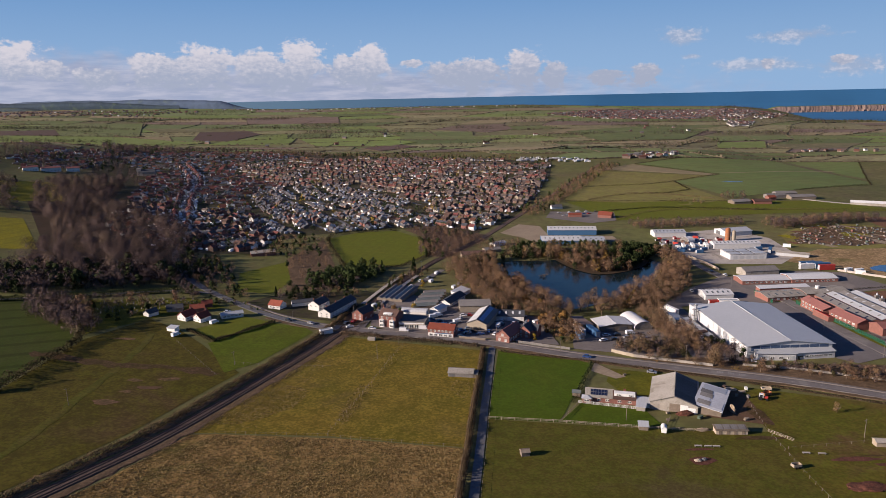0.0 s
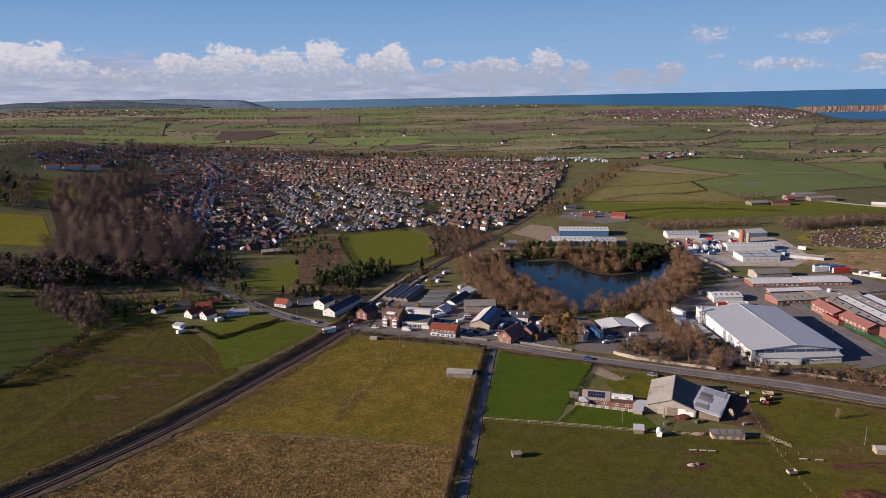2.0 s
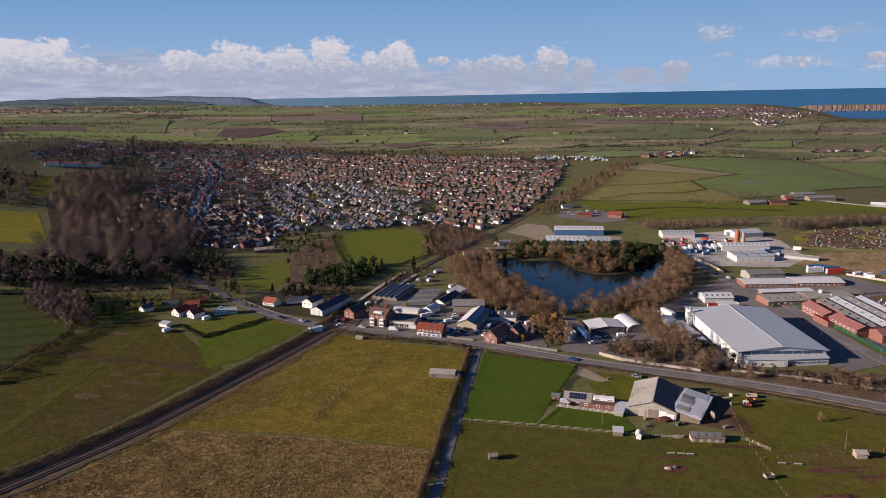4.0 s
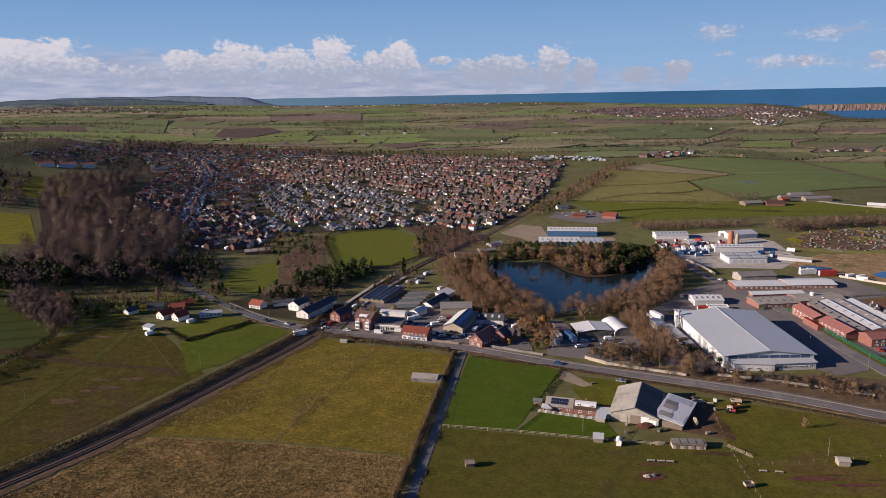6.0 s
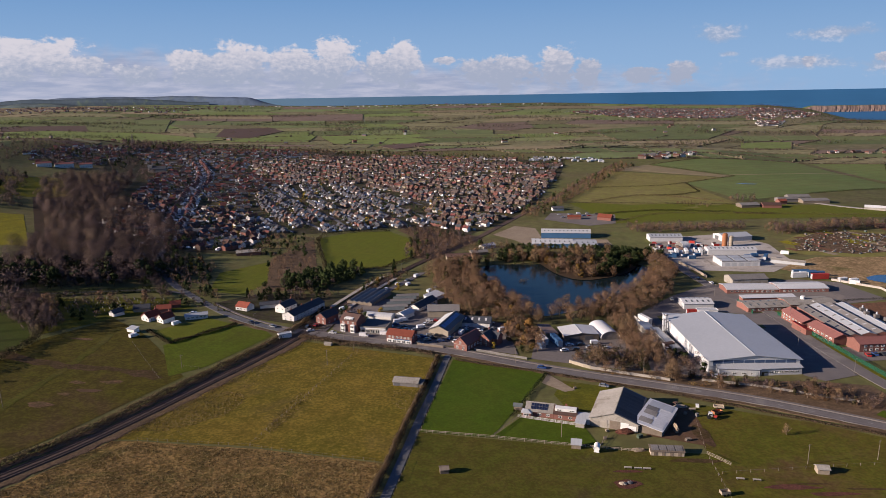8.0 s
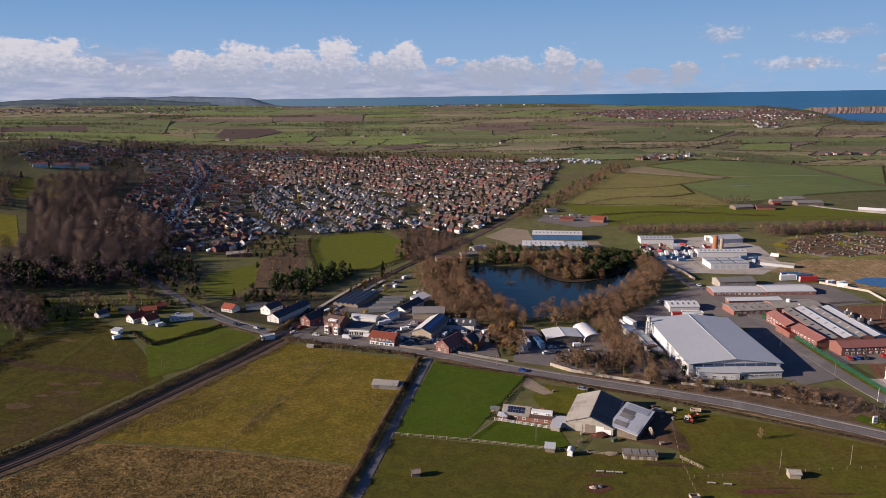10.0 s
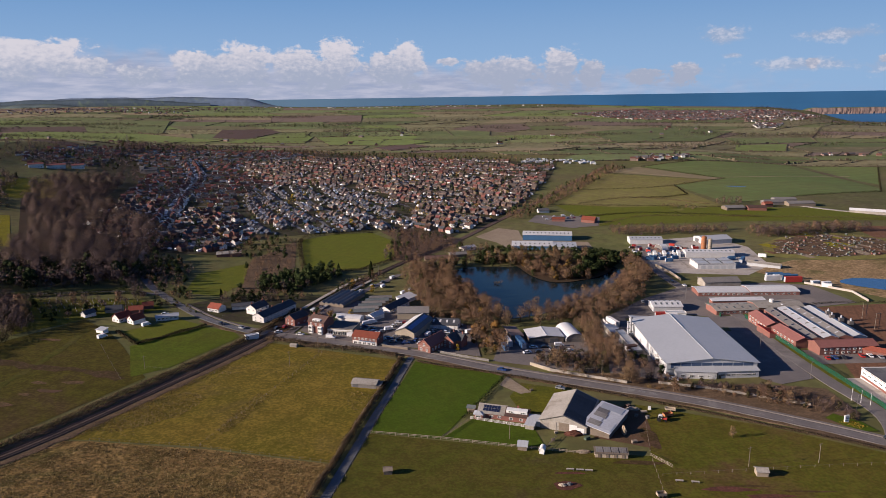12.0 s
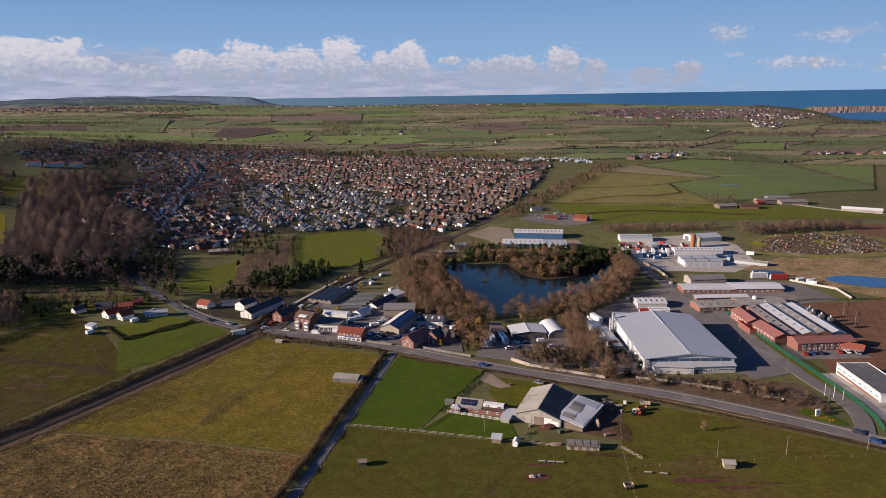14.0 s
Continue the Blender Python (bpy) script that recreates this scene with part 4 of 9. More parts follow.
def soft(p, d, h, r, rng, loose=0.28, dome=0.0):
    """Ways in which the twigs of a crown are shaded: outward from lobe and crown, with some scatter."""
    c = (p - np.array([0, 0, 0.5 * h])) / np.array([r, r, 0.5 * h])
    return (0.7 - 0.45 * dome) * d + (0.5 + 0.9 * dome) * c + rng.normal(0, loose, p.shape)


def twig_tris(p, d, h, width, rng, stout=1.0):
    """Sprays of twigs: most lie along the skin of a crown's lobe, the rest stand out of it as fuzz."""
    n = len(p)
    across = rng.normal(size=(n, 3))
    across -= d * (across * d).sum(1)[:, None]
    fuzz = rng.random(n) < 0.4
    way = across * 0.9 + d * 0.25 + np.array([0, 0, 0.35])
    way[fuzz] = d[fuzz] + np.array([0, 0, 0.7]) + 0.4 * across[fuzz]
    return sliver_tris(p, way, rng.uniform(0.06, 0.11, n) * h * stout ** 0.35, np.where(fuzz, 0.4, 1.0) * width, rng, d * 1.6)


def limb(bm, a, b, r0, r1, sides_n=5):
    a, b = Vector(a), Vector(b)
    q = (b - a).to_track_quat("Z", "Y")
    rings = []
    for p, r in ((a, r0), (b, r1)):
        rings.append([bm.verts.new(p + q @ Vector((r * math.cos(2 * math.pi * i / sides_n), r * math.sin(2 * math.pi * i / sides_n), 0))) for i in range(sides_n)])
    for i in range(sides_n):
        j = (i + 1) % sides_n
        bm.faces.new((rings[0][i], rings[0][j], rings[1][j], rings[1][i]))


def make_tree(name, kind, h, r, seed, twigs, label, category):
    """A tree at the origin: tapered trunk with limbs, and a crown of twigs or leaves."""
    rng = np.random.default_rng(seed)
    root = tagged(new(name), label, category)
    bm = bmesh.new()
    top = h * (0.42 if kind != "conifer" else 0.9)
    lean = rng.normal(0, 0.02 * h, 2)
    limb(bm, (0, 0, -0.6), (lean[0] * 0.5, lean[1] * 0.5, top * 0.5), 0.028 * h, 0.02 * h, 7)
    limb(bm, (lean[0] * 0.5, lean[1] * 0.5, top * 0.5), (lean[0], lean[1], top), 0.02 * h, 0.012 * h, 7)
    if kind != "conifer":
        for i in range(8):
            a = 2.4 * i + rng.uniform(-0.4, 0.4)
            s = (lean[0] * (0.6 + 0.05 * i), lean[1] * (0.6 + 0.05 * i), top * rng.uniform(0.55, 1.0))
            m = (s[0] + 0.45 * r * math.cos(a), s[1] + 0.45 * r * math.sin(a), s[2] + 0.16 * h)
            e = (s[0] + 0.75 * r * math.cos(a + 0.3), s[1] + 0.75 * r * math.sin(a + 0.3), min(0.93 * h, s[2] + 0.36 * h))
            limb(bm, s, m, 0.012 * h, 0.008 * h, 4)
            limb(bm, m, e, 0.008 * h, 0.003 * h, 4)
    part("trunk", bm, M["bark"], root)
    if kind == "bare":
        p, d = crown_points(twigs, h, r, rng, shell=0.6)
        t = twig_tris(p, d, h, 0.031 * h, rng, 0.8)
        part("crown", tri_mesh("crown", t, [M["twig"]], None, soft(p, d, h, r, rng)), None, root)
    elif kind == "conifer":
        u = rng.uniform(0, 1, twigs) ** 0.8
        a = rng.uniform(0, 2 * np.pi, twigs)
        rr = r * (1 - u) ** 0.8 * np.sqrt(rng.uniform(0.3, 1, twigs)) * (0.85 + 0.25 * np.sin(a * 3 + u * 14))
        c = np.stack([rr * np.cos(a), rr * np.sin(a), h * (0.06 + 0.94 * u)], 1)
        part("crown", tri_mesh("crown", leaf_tris(c, 0.085 * h, rng), [M["ever"]]), None, root)
    else:
        p, d = crown_points(twigs, h, r, rng, low=0.15, lumps=14, shell=0.6)
        part("crown", tri_mesh("crown", leaf_tris(p, rng.uniform(0.045, 0.09, twigs) * h, rng, d), [M[kind]], None, soft(p, d, h, r, rng)), None, root)
    return root


TREES = {
    "bare": [make_tree("bare_tree", "bare", 11, 4.6, 1, 1000, "leafless brown broadleaf tree by the lake", "tree"),
             make_tree("bare_tree", "bare", 9, 4.2, 2, 900, "leafless brown broadleaf tree by the lake", "tree"),
             make_tree("bare_tree", "bare", 13, 4.8, 3, 1100, "tall leafless brown broadleaf tree", "tree"),
             make_tree("bare_tree", "bare", 7, 3.6, 4, 800, "low leafless willow with dense brown twigs", "tree")],
    "ever": [make_tree("evergreen_tree", "ever", 9, 3.8, 11, 750, "dense dark evergreen tree", "tree"),
             make_tree("evergreen_tree", "ever", 7, 3.4, 12, 650, "dense dark evergreen tree", "tree")],
    "conifer": [make_tree("conifer", "conifer", 11, 2.4, 21, 700, "dark pointed evergreen conifer tree", "tree")],
    "russet": [make_tree("russet_tree", "russet", 7, 3.2, 31, 700, "tree keeping russet brown leaves", "tree")],
    "gold": [make_tree("golden_tree", "gold", 6, 3.0, 41, 650, "small tree with golden yellow leaves", "tree")],
    "bush": [make_tree("bush", "russet", 2.6, 1.9, 51, 260, "rounded brown roadside bush", "bush"),
             make_tree("bush", "bare", 3.2, 2.0, 52, 320, "leafless twiggy roadside bush", "bush")],
}
_used = set()
TREE_COUNT = [0]


def plant(kind, x, y, scale=1.0, group=""):
    rng = random.Random(int(x * 131 + y * 17) & 0xffffff)
    v = rng.randrange(len(TREES[kind]))
    m = Matrix.Translation((x, y, gz(x, y) - 0.1)) @ Matrix.Rotation(rng.uniform(0, 6.28), 4, "Z") @ Matrix.Diagonal((scale * rng.uniform(0.9, 1.1), scale * rng.uniform(0.9, 1.1), scale * rng.uniform(0.85, 1.15), 1))
    key = (kind, v)
    if key not in _used:
        _used.add(key)
        ob = TREES[kind][v]
        ob.matrix_basis = m
    else:
        ob = TREES[kind][v]
        s = ob.scale.copy()
        ob = copy_thing(ob, m @ Matrix.Diagonal((1 / s[0], 1 / s[1], 1 / s[2], 1)))
    TREE_COUNT[0] += 1
    if group:
        tagged(ob, group=group)
    return ob


def stuff_trees(name, spots, hs, rs, mats, label, category, tri_n=150, leafy=None, seed=5, index=None, stout=1.0, dome=0.0):
    """Many trees joined into one object: short trunks and crowns of slivers (leafy: mask of those with leaves)."""
    rng = np.random.default_rng(seed)
    tris, idx, nrm = [], [], []
    z = terrain(spots[:, 0], spots[:, 1])
    for i, (p, h, r) in enumerate(zip(spots, hs, rs)):
        mi = 0 if index is None else index[i]
        c, d = crown_points(tri_n, h, r, rng, low=0.14 + 0.2 * dome, lumps=7 + int(5 * dome), shell=0.7)
        if leafy is not None and leafy[i]:
            t = leaf_tris(c, rng.uniform(0.07, 0.13, tri_n) * h * stout ** 0.3, rng, d)
        else:
            t = twig_tris(c, d, h, 0.04 * h * stout ** 0.5, rng, stout)
        trunk = np.array([[[-0.02 * h, 0, -1], [0.02 * h, 0, -1], [0, 0, 0.6 * h]], [[0, -0.02 * h, -1], [0, 0.02 * h, -1], [0, 0, 0.6 * h]]])
        t = np.concatenate([t, trunk]) + np.array([p[0], p[1], z[i]])
        tris.append(t)
        nrm.append(np.concatenate([soft(c, d, h, r, rng, 0.10, dome), [[-1, -1, 0.2], [-1, -1, 0.2]]]))
        idx.append(np.full(len(t), mi))
    me = tri_mesh(name, np.concatenate(tris), [M[k] for k in mats], np.concatenate(idx), np.concatenate(nrm))
    return tagged(new(name, me), label, category, kind="stuff")


def hedge(pts, height, width, label, kind="hedge", density=9, seed=1, gaps=0.0, smooth=True):
    """A hedge along a line: a dense run of twigs and leaves of uneven height."""
    rng = np.random.default_rng(seed + int(abs(pts[0][0] * 3 + pts[0][1])))
    c = spline(pts, 1.0) if smooth else np.concatenate([np.linspace(a, b, max(2, int(np.hypot(b[0] - a[0], b[1] - a[1])))) for a, b in zip(pts, pts[1:])])
    s = sides(c)
    n = int(len(c) * density * 1.7)
    k = rng.integers(0, len(c), n)
    keep = np.array([noise.noise((q[0] * 0.09, q[1] * 0.09, seed)) for q in c])[k] > gaps - 0.6 if gaps else np.ones(n, bool)
    k = k[keep]
    n = len(k)
    hh = height * (0.75 + 0.5 * np.array([noise.noise((q[0] * 0.12, q[1] * 0.12, 4)) + 0.3 * noise.noise((q[0] * 0.5, q[1] * 0.5, 1)) for q in c]))[k]
    off = rng.uniform(-0.5, 0.5, n) * width
    u = rng.uniform(0, 1, n) ** 0.7
    p2 = c[k] + s[k] * off[:, None] + rng.normal(0, 0.3, (n, 2))
    p = np.column_stack([p2, terrain(p2[:, 0], p2[:, 1]) + u * hh * (1 - 0.5 * np.abs(off) / width)])
    half = n // 2
    way = np.column_stack([rng.normal(0, 0.5, (n, 2)), rng.uniform(0.2, 1, n)])
    t = np.concatenate([sliver_tris(p[:half], way[:half], rng.uniform(0.32, 0.7, half) * min(1.4, 0.6 * height), 0.15 * min(1.3, 0.6 * height + 0.3), rng), leaf_tris(p[half:], rng.uniform(0.22, 0.52, n - half) * min(1.5, 0.5 * height + 0.3), rng)])
    nrm = np.column_stack([s[k] * (2.2 * off / width)[:, None], 0.25 + 0.7 * u]) + rng.normal(0, 0.3, (n, 3))
    return tagged(new("hedge", tri_mesh("hedge", t, [M[kind]], None, nrm)), label, "hedge")

# ---- buildings ----
def box(bm, x0, y0, z0, x1, y1, z1):
    vs = [bm.verts.new(c) for c in ((x0, y0, z0), (x1, y0, z0), (x1, y1, z0), (x0, y1, z0), (x0, y0, z1), (x1, y0, z1), (x1, y1, z1), (x0, y1, z1))]
    for f in ((0, 3, 2, 1), (4, 5, 6, 7), (0, 1, 5, 4), (1, 2, 6, 5), (2, 3, 7, 6), (3, 0, 4, 7)):
        bm.faces.new([vs[i] for i in f])


def box_mesh(name, dims, material):
    """A bevelled box centred on x and y, its base at z = 0."""
    bm = bmesh.new()
    a, b, c = dims
    box(bm, -a / 2, -b / 2, 0, a / 2, b / 2, c)
    bmesh.ops.bevel(bm, geom=bm.edges[:], offset=min(0.04, min(dims) * 0.2), segments=1, affect="EDGES")
    me = bpy.data.meshes.new(name)
    bm.to_mesh(me)
    bm.free()
    me.materials.append(material)
    return me


def prism(bm, prof, x0, x1):
    """A solid between x0 and x1 with the outline prof in (y, z), counter-clockwise."""
    a = [bm.verts.new((x0, y, z)) for y, z in prof]
    b = [bm.verts.new((x1, y, z)) for y, z in prof]
    bm.faces.new(a)
    bm.faces.new(b[::-1])
    n = len(prof)
    for i in range(n):
        j = (i + 1) % n
        bm.faces.new((a[j], a[i], b[i], b[j]))
    bmesh.ops.recalc_face_normals(bm, faces=bm.faces[:])


def slab(bm, p, q, x0, x1, th):
    """A roof slope from (y, z) p to q, with thickness."""
    n = Vector((0, -(q[1] - p[1]), q[0] - p[0])).normalized()
    if n.z < 0:
        n = -n
    prof = [(p[0], p[1]), (q[0], q[1]), (q[0] + n.y * th, q[1] + n.z * th), (p[0] + n.y * th, p[1] + n.z * th)]
    prism(bm, prof, x0, x1)


_shared = {}


def shared(key, make):
    if key not in _shared:
        _shared[key] = make()
    return _shared[key]


def window_at(parent, side, u, z, w, h, L, W, frame_mat="paint", name="window"):
    """A framed pane on one side of a house; u runs along that side from its middle."""
    def frame_me():
        bm = bmesh.new()
        t = 0.09 * min(1.6, max(w, h))
        box(bm, -w / 2, -0.08, 0, w / 2, 0.06, t)
        box(bm, -w / 2, -0.08, h - t, w / 2, 0.06, h)
        box(bm, -w / 2, -0.08, t, -w / 2 + t, 0.06, h - t)
        box(bm, w / 2 - t, -0.08, t, w / 2, 0.06, h - t)
        if w > 0.9:
            box(bm, -t / 2, -0.08, t, t / 2, 0.06, h - t)
        me = bpy.data.meshes.new(name)
        bm.to_mesh(me)
        bm.free()
        me.materials.append(M[frame_mat])
        return me
    def pane_me():
        bm = bmesh.new()
        box(bm, -w / 2 + 0.05, -0.045, 0.05, w / 2 - 0.05, 0.02, h - 0.05)
        me = bpy.data.meshes.new("pane")
        bm.to_mesh(me)
        bm.free()
        me.materials.append(M["glass"])
        return me
    ob = new(name, shared(("win", w, h, frame_mat), frame_me))
    ob.parent = parent
    loc, rz = {"front": ((u, -W / 2 - 0.02, z), 0), "back": ((-u, W / 2 + 0.02, z), 180), "left": ((-L / 2 - 0.02, -u, z), -90), "right": ((L / 2 + 0.02, u, z), 90)}[side]
    ob.matrix_basis = pose(*loc, 0, 0, rz)
    p = new("pane", shared(("pane", w, h), pane_me))
    p.parent = ob
    return ob


def panel_at(parent, name, side, u, z, w, h, L, W, material, label="", proud=0.06):
    me = shared((name, w, h, material), lambda: box_mesh(name, (w, 0.12, h), M[material]))
    ob = new(name, me)
    ob.parent = parent
    loc, rz = {"front": ((u, -W / 2 - proud + 0.03, z), 0), "back": ((-u, W / 2 + proud - 0.03, z), 180), "left": ((-L / 2 - proud + 0.03, -u, z), -90), "right": ((L / 2 + proud - 0.03, u, z), 90)}[side]
    ob.matrix_basis = pose(*loc, 0, 0, rz)
    if label:
        tagged(ob, label)
    return ob


def chimney(parent, x, y, z, h=1.5, material="brick"):
    me = shared(("chim", h, material), lambda: box_mesh("chimney", (0.9, 0.6, h), M[material]))
    ob = new("chimney", me)
    ob.parent = parent
    ob.matrix_basis = pose(x, y, z)
    for k in (-0.2, 0.2):
        def pot():
            bm = bmesh.new()
            bmesh.ops.create_cone(bm, cap_ends=True, segments=8, radius1=0.14, radius2=0.11, depth=0.45)
            me = bpy.data.meshes.new("chimney_pot")
            bm.to_mesh(me)
            bm.free()
            me.materials.append(M["tile_red"])
            return me
        p = new("chimney_pot", shared("pot", pot))
        p.parent = ob
        p.matrix_basis = pose(k, 0, h + 0.2)
    return ob


LOW = 0.82      # storeys here are lower than the drawn heights


def building(name, x, y, yaw, L, W, eave, ridge, wall, roof, label, category, style="gable", over=0.35, dug=1.2, lift=0.0, group="", ridge_at=0.0):
    """Walls and roof of a house or shed. Local x runs along the ridge. Returns its root."""
    root = tagged(new(name), label, category, group=group)
    root.matrix_basis = pose(x, y, gz(x, y) + 0.15 + lift, 0, 0, yaw) @ Matrix.Diagonal((1, 1, LOW, 1))
    bm = bmesh.new()
    h = W / 2
    ry = ridge_at * h
    if style == "gable":
        prism(bm, [(-h, -dug), (h, -dug), (h, eave), (ry, ridge - 0.05), (-h, eave)], -L / 2, L / 2)
    elif style == "mono":
        prism(bm, [(-h, -dug), (h, -dug), (h, ridge), (-h, eave)], -L / 2, L / 2)
    elif style == "arch":
        arc = [(h * math.cos(a), eave + (ridge - eave) * math.sin(a)) for a in [math.pi * i / 10 for i in range(11)]]
        prism(bm, [(-h, -dug), (h, -dug)] + arc, -L / 2, L / 2)
    else:
        box(bm, -L / 2, -h, -dug, L / 2, h, eave)
    part("wall", bm, M[wall], root)
    bm = bmesh.new()
    th = 0.22
    if style == "gable":
        s1, s2 = (ridge - eave) / (h + ry), (ridge - eave) / (h - ry)
        for side in (-1, 1):
            bm2 = bmesh.new()
            if side < 0:
                slab(bm2, (-h - over, eave - over * s1), (ry, ridge), -L / 2 - over, L / 2 + over, th)
            else:
                slab(bm2, (ry, ridge), (h + over, eave - over * s2), -L / 2 - over, L / 2 + over, th)
            part("roof_slope", bm2, M[roof], root)
        bm.free()
        bm = bmesh.new()
        box(bm, -L / 2 - over, ry - 0.14, ridge + 0.08, L / 2 + over, ry + 0.14, ridge + th + 0.14)
        part("ridge", bm, M[roof], root)
    elif style == "hip":
        o = over
        k = min(h, L / 2 - 0.3)
        z0 = eave - 0.05
        base = [(-L / 2 - o, -h - o, z0), (L / 2 + o, -h - o, z0), (L / 2 + o, h + o, z0), (-L / 2 - o, h + o, z0)]
        vb = [bm.verts.new(c) for c in base]
        vt = [bm.verts.new((c[0], c[1], c[2] + 0.2)) for c in base]
        r0, r1 = bm.verts.new((-L / 2 + k, 0, ridge)), bm.verts.new((L / 2 - k, 0, ridge))
        bm.faces.new(vb[::-1])
        for i in range(4):
            bm.faces.new((vb[i], vb[(i + 1) % 4], vt[(i + 1) % 4], vt[i]))
        bm.faces.new((vt[0], vt[1], r1, r0))
        bm.faces.new((vt[1], vt[2], r1))
        bm.faces.new((vt[2], vt[3], r0, r1))
        bm.faces.new((vt[3], vt[0], r0))
        part("roof", bm, M[roof], root)
    elif style == "mono":
        slab(bm, (-h - over, eave - over * (ridge - eave) / W), (h + over, ridge + over * (ridge - eave) / W), -L / 2 - over, L / 2 + over, th)
        part("roof", bm, M[roof], root)
    elif style == "arch":
        arcs = [math.pi * i / 12 for i in range(13)]
        rise = (ridge - eave) / h
        outer = [((h + 0.2) * math.cos(t), eave + rise * (h + 0.2) * math.sin(t)) for t in arcs]
        inner = [((h + 0.05) * math.cos(t), eave + rise * (h + 0.05) * math.sin(t)) for t in arcs]
        prism(bm, outer + inner[::-1], -L / 2 - 0.15, L / 2 + 0.15)
        part("roof", bm, M[roof], root)
    else:
        box(bm, -L / 2 - 0.15, -h - 0.15, eave - 0.1, L / 2 + 0.15, h + 0.15, eave + 0.25)
        part("roof", bm, M[roof], root)
        bm = bmesh.new()
        t = 0.25
        for q in ((-L / 2 - 0.17, -h - 0.17, L / 2 + 0.17, -h + t - 0.17), (-L / 2 - 0.17, h - t + 0.17, L / 2 + 0.17, h + 0.17), (-L / 2 - 0.17, -h + t - 0.17, -L / 2 + t - 0.17, h - t + 0.17), (L / 2 - t + 0.17, -h + t - 0.17, L / 2 + 0.17, h - t + 0.17)):
            box(bm, q[0], q[1], eave + 0.25, q[2], q[3], eave + 0.55)
        part("parapet", bm, M[wall], root)
    return root


def slope_panels(root, L, W, eave, ridge, side, xs, u, length, width, material, name="skylight", label="", ridge_at=0.0, rise=0.26):
    """Thin panels lying on a roof slope: xs along the ridge, u the share of the way from eave to ridge of their middle."""
    h = W / 2
    ry = ridge_at * h
    run = (h + ry) if side < 0 else (h - ry)
    ang = math.atan2(ridge - eave, run)
    me = shared((name, length, width, material), lambda: box_mesh(name, (width, length, 0.1), M[material]))
    for x in xs:
        ob = new(name, me)
        ob.parent = root
        y = side * h
        yy = (-h + (h + ry) * u) if side < 0 else (h - (h - ry) * u)
        zz = eave + (ridge - eave) * u + rise / math.cos(ang)
        ob.matrix_basis = pose(x, yy, zz, math.degrees(ang) * (1 if side < 0 else -1), 0, 0)
        if label:
            tagged(ob, label)


def spread(n, length):
    return [(-0.5 + (i + 0.5) / n) * length for i in range(n)]

# ---- village houses ----
HOUSE_KINDS = [  # length, width, eave, ridge, wall, roof, words
    (8.4, 6.2, 2.3, 4.1, "brick_b", "tile_grey", "buff brick bungalow with a grey tiled roof"),
    (8.8, 6.2, 2.3, 4.1, "cream", "tile_grey", "cream bungalow with a grey tiled roof"),
    (7.2, 6.6, 4.6, 6.8, "brick_b", "tile_brown", "buff brick house with a brown tiled roof"),
    (6.8, 6.4, 4.6, 6.9, "brick_b", "tile_worn", "brick house with a weathered red roof"),
    (9.6, 6.4, 4.6, 6.9, "render_w", "tile_brown", "pair of white houses with a brown roof"),
    (7.4, 6.0, 4.4, 6.8, "render_w", "tile_worn", "white cottage with a weathered red roof"),
    (7.6, 6.6, 4.6, 6.8, "brick", "slate", "red brick house with a slate roof"),
    (8.4, 6.2, 2.3, 4.1, "brick_b", "tile_grey", "long buff brick bungalow with a grey roof"),
]
HOUSE_KINDS = [(0.86 * a, 0.82 * b, 0.78 * c, 0.80 * d, *rest) for a, b, c, d, *rest in HOUSE_KINDS]
_house = {}


def make_house(k):
    L, W, eave, ridge, wall, roof, words = HOUSE_KINDS[k]
    root = building("house", 0, 0, 0, L, W, eave, ridge, wall, roof, words, "house", group="village houses")
    for side, u in (("front", -L * 0.28), ("front", L * 0.28), ("back", 0.0)):
        panel_at(root, "window", side, u, 0.9 if eave < 3 else 3.1, 1.7, 1.3, L, W, "glass")
    me = shared(("chim", 1.5, wall), lambda: box_mesh("chimney", (0.9, 0.6, 1.5), M["brick" if wall != "brick_b" else "brick_b"]))
    ch = new("chimney", me)
    ch.parent = root
    ch.matrix_basis = pose(L * 0.28, 0, ridge - 0.5)
    for ob in [o for o in root.children if o.name.startswith("ridge")]:
        bpy.data.objects.remove(ob)
    return root


def place_house(k, x, y, yaw):
    m = pose(x, y, gz(x, y) + 0.15, 0, 0, yaw)
    if k not in _house:
        _house[k] = make_house(k)
        _house[k].matrix_basis = m
        return _house[k]
    return copy_thing(_house[k], m)


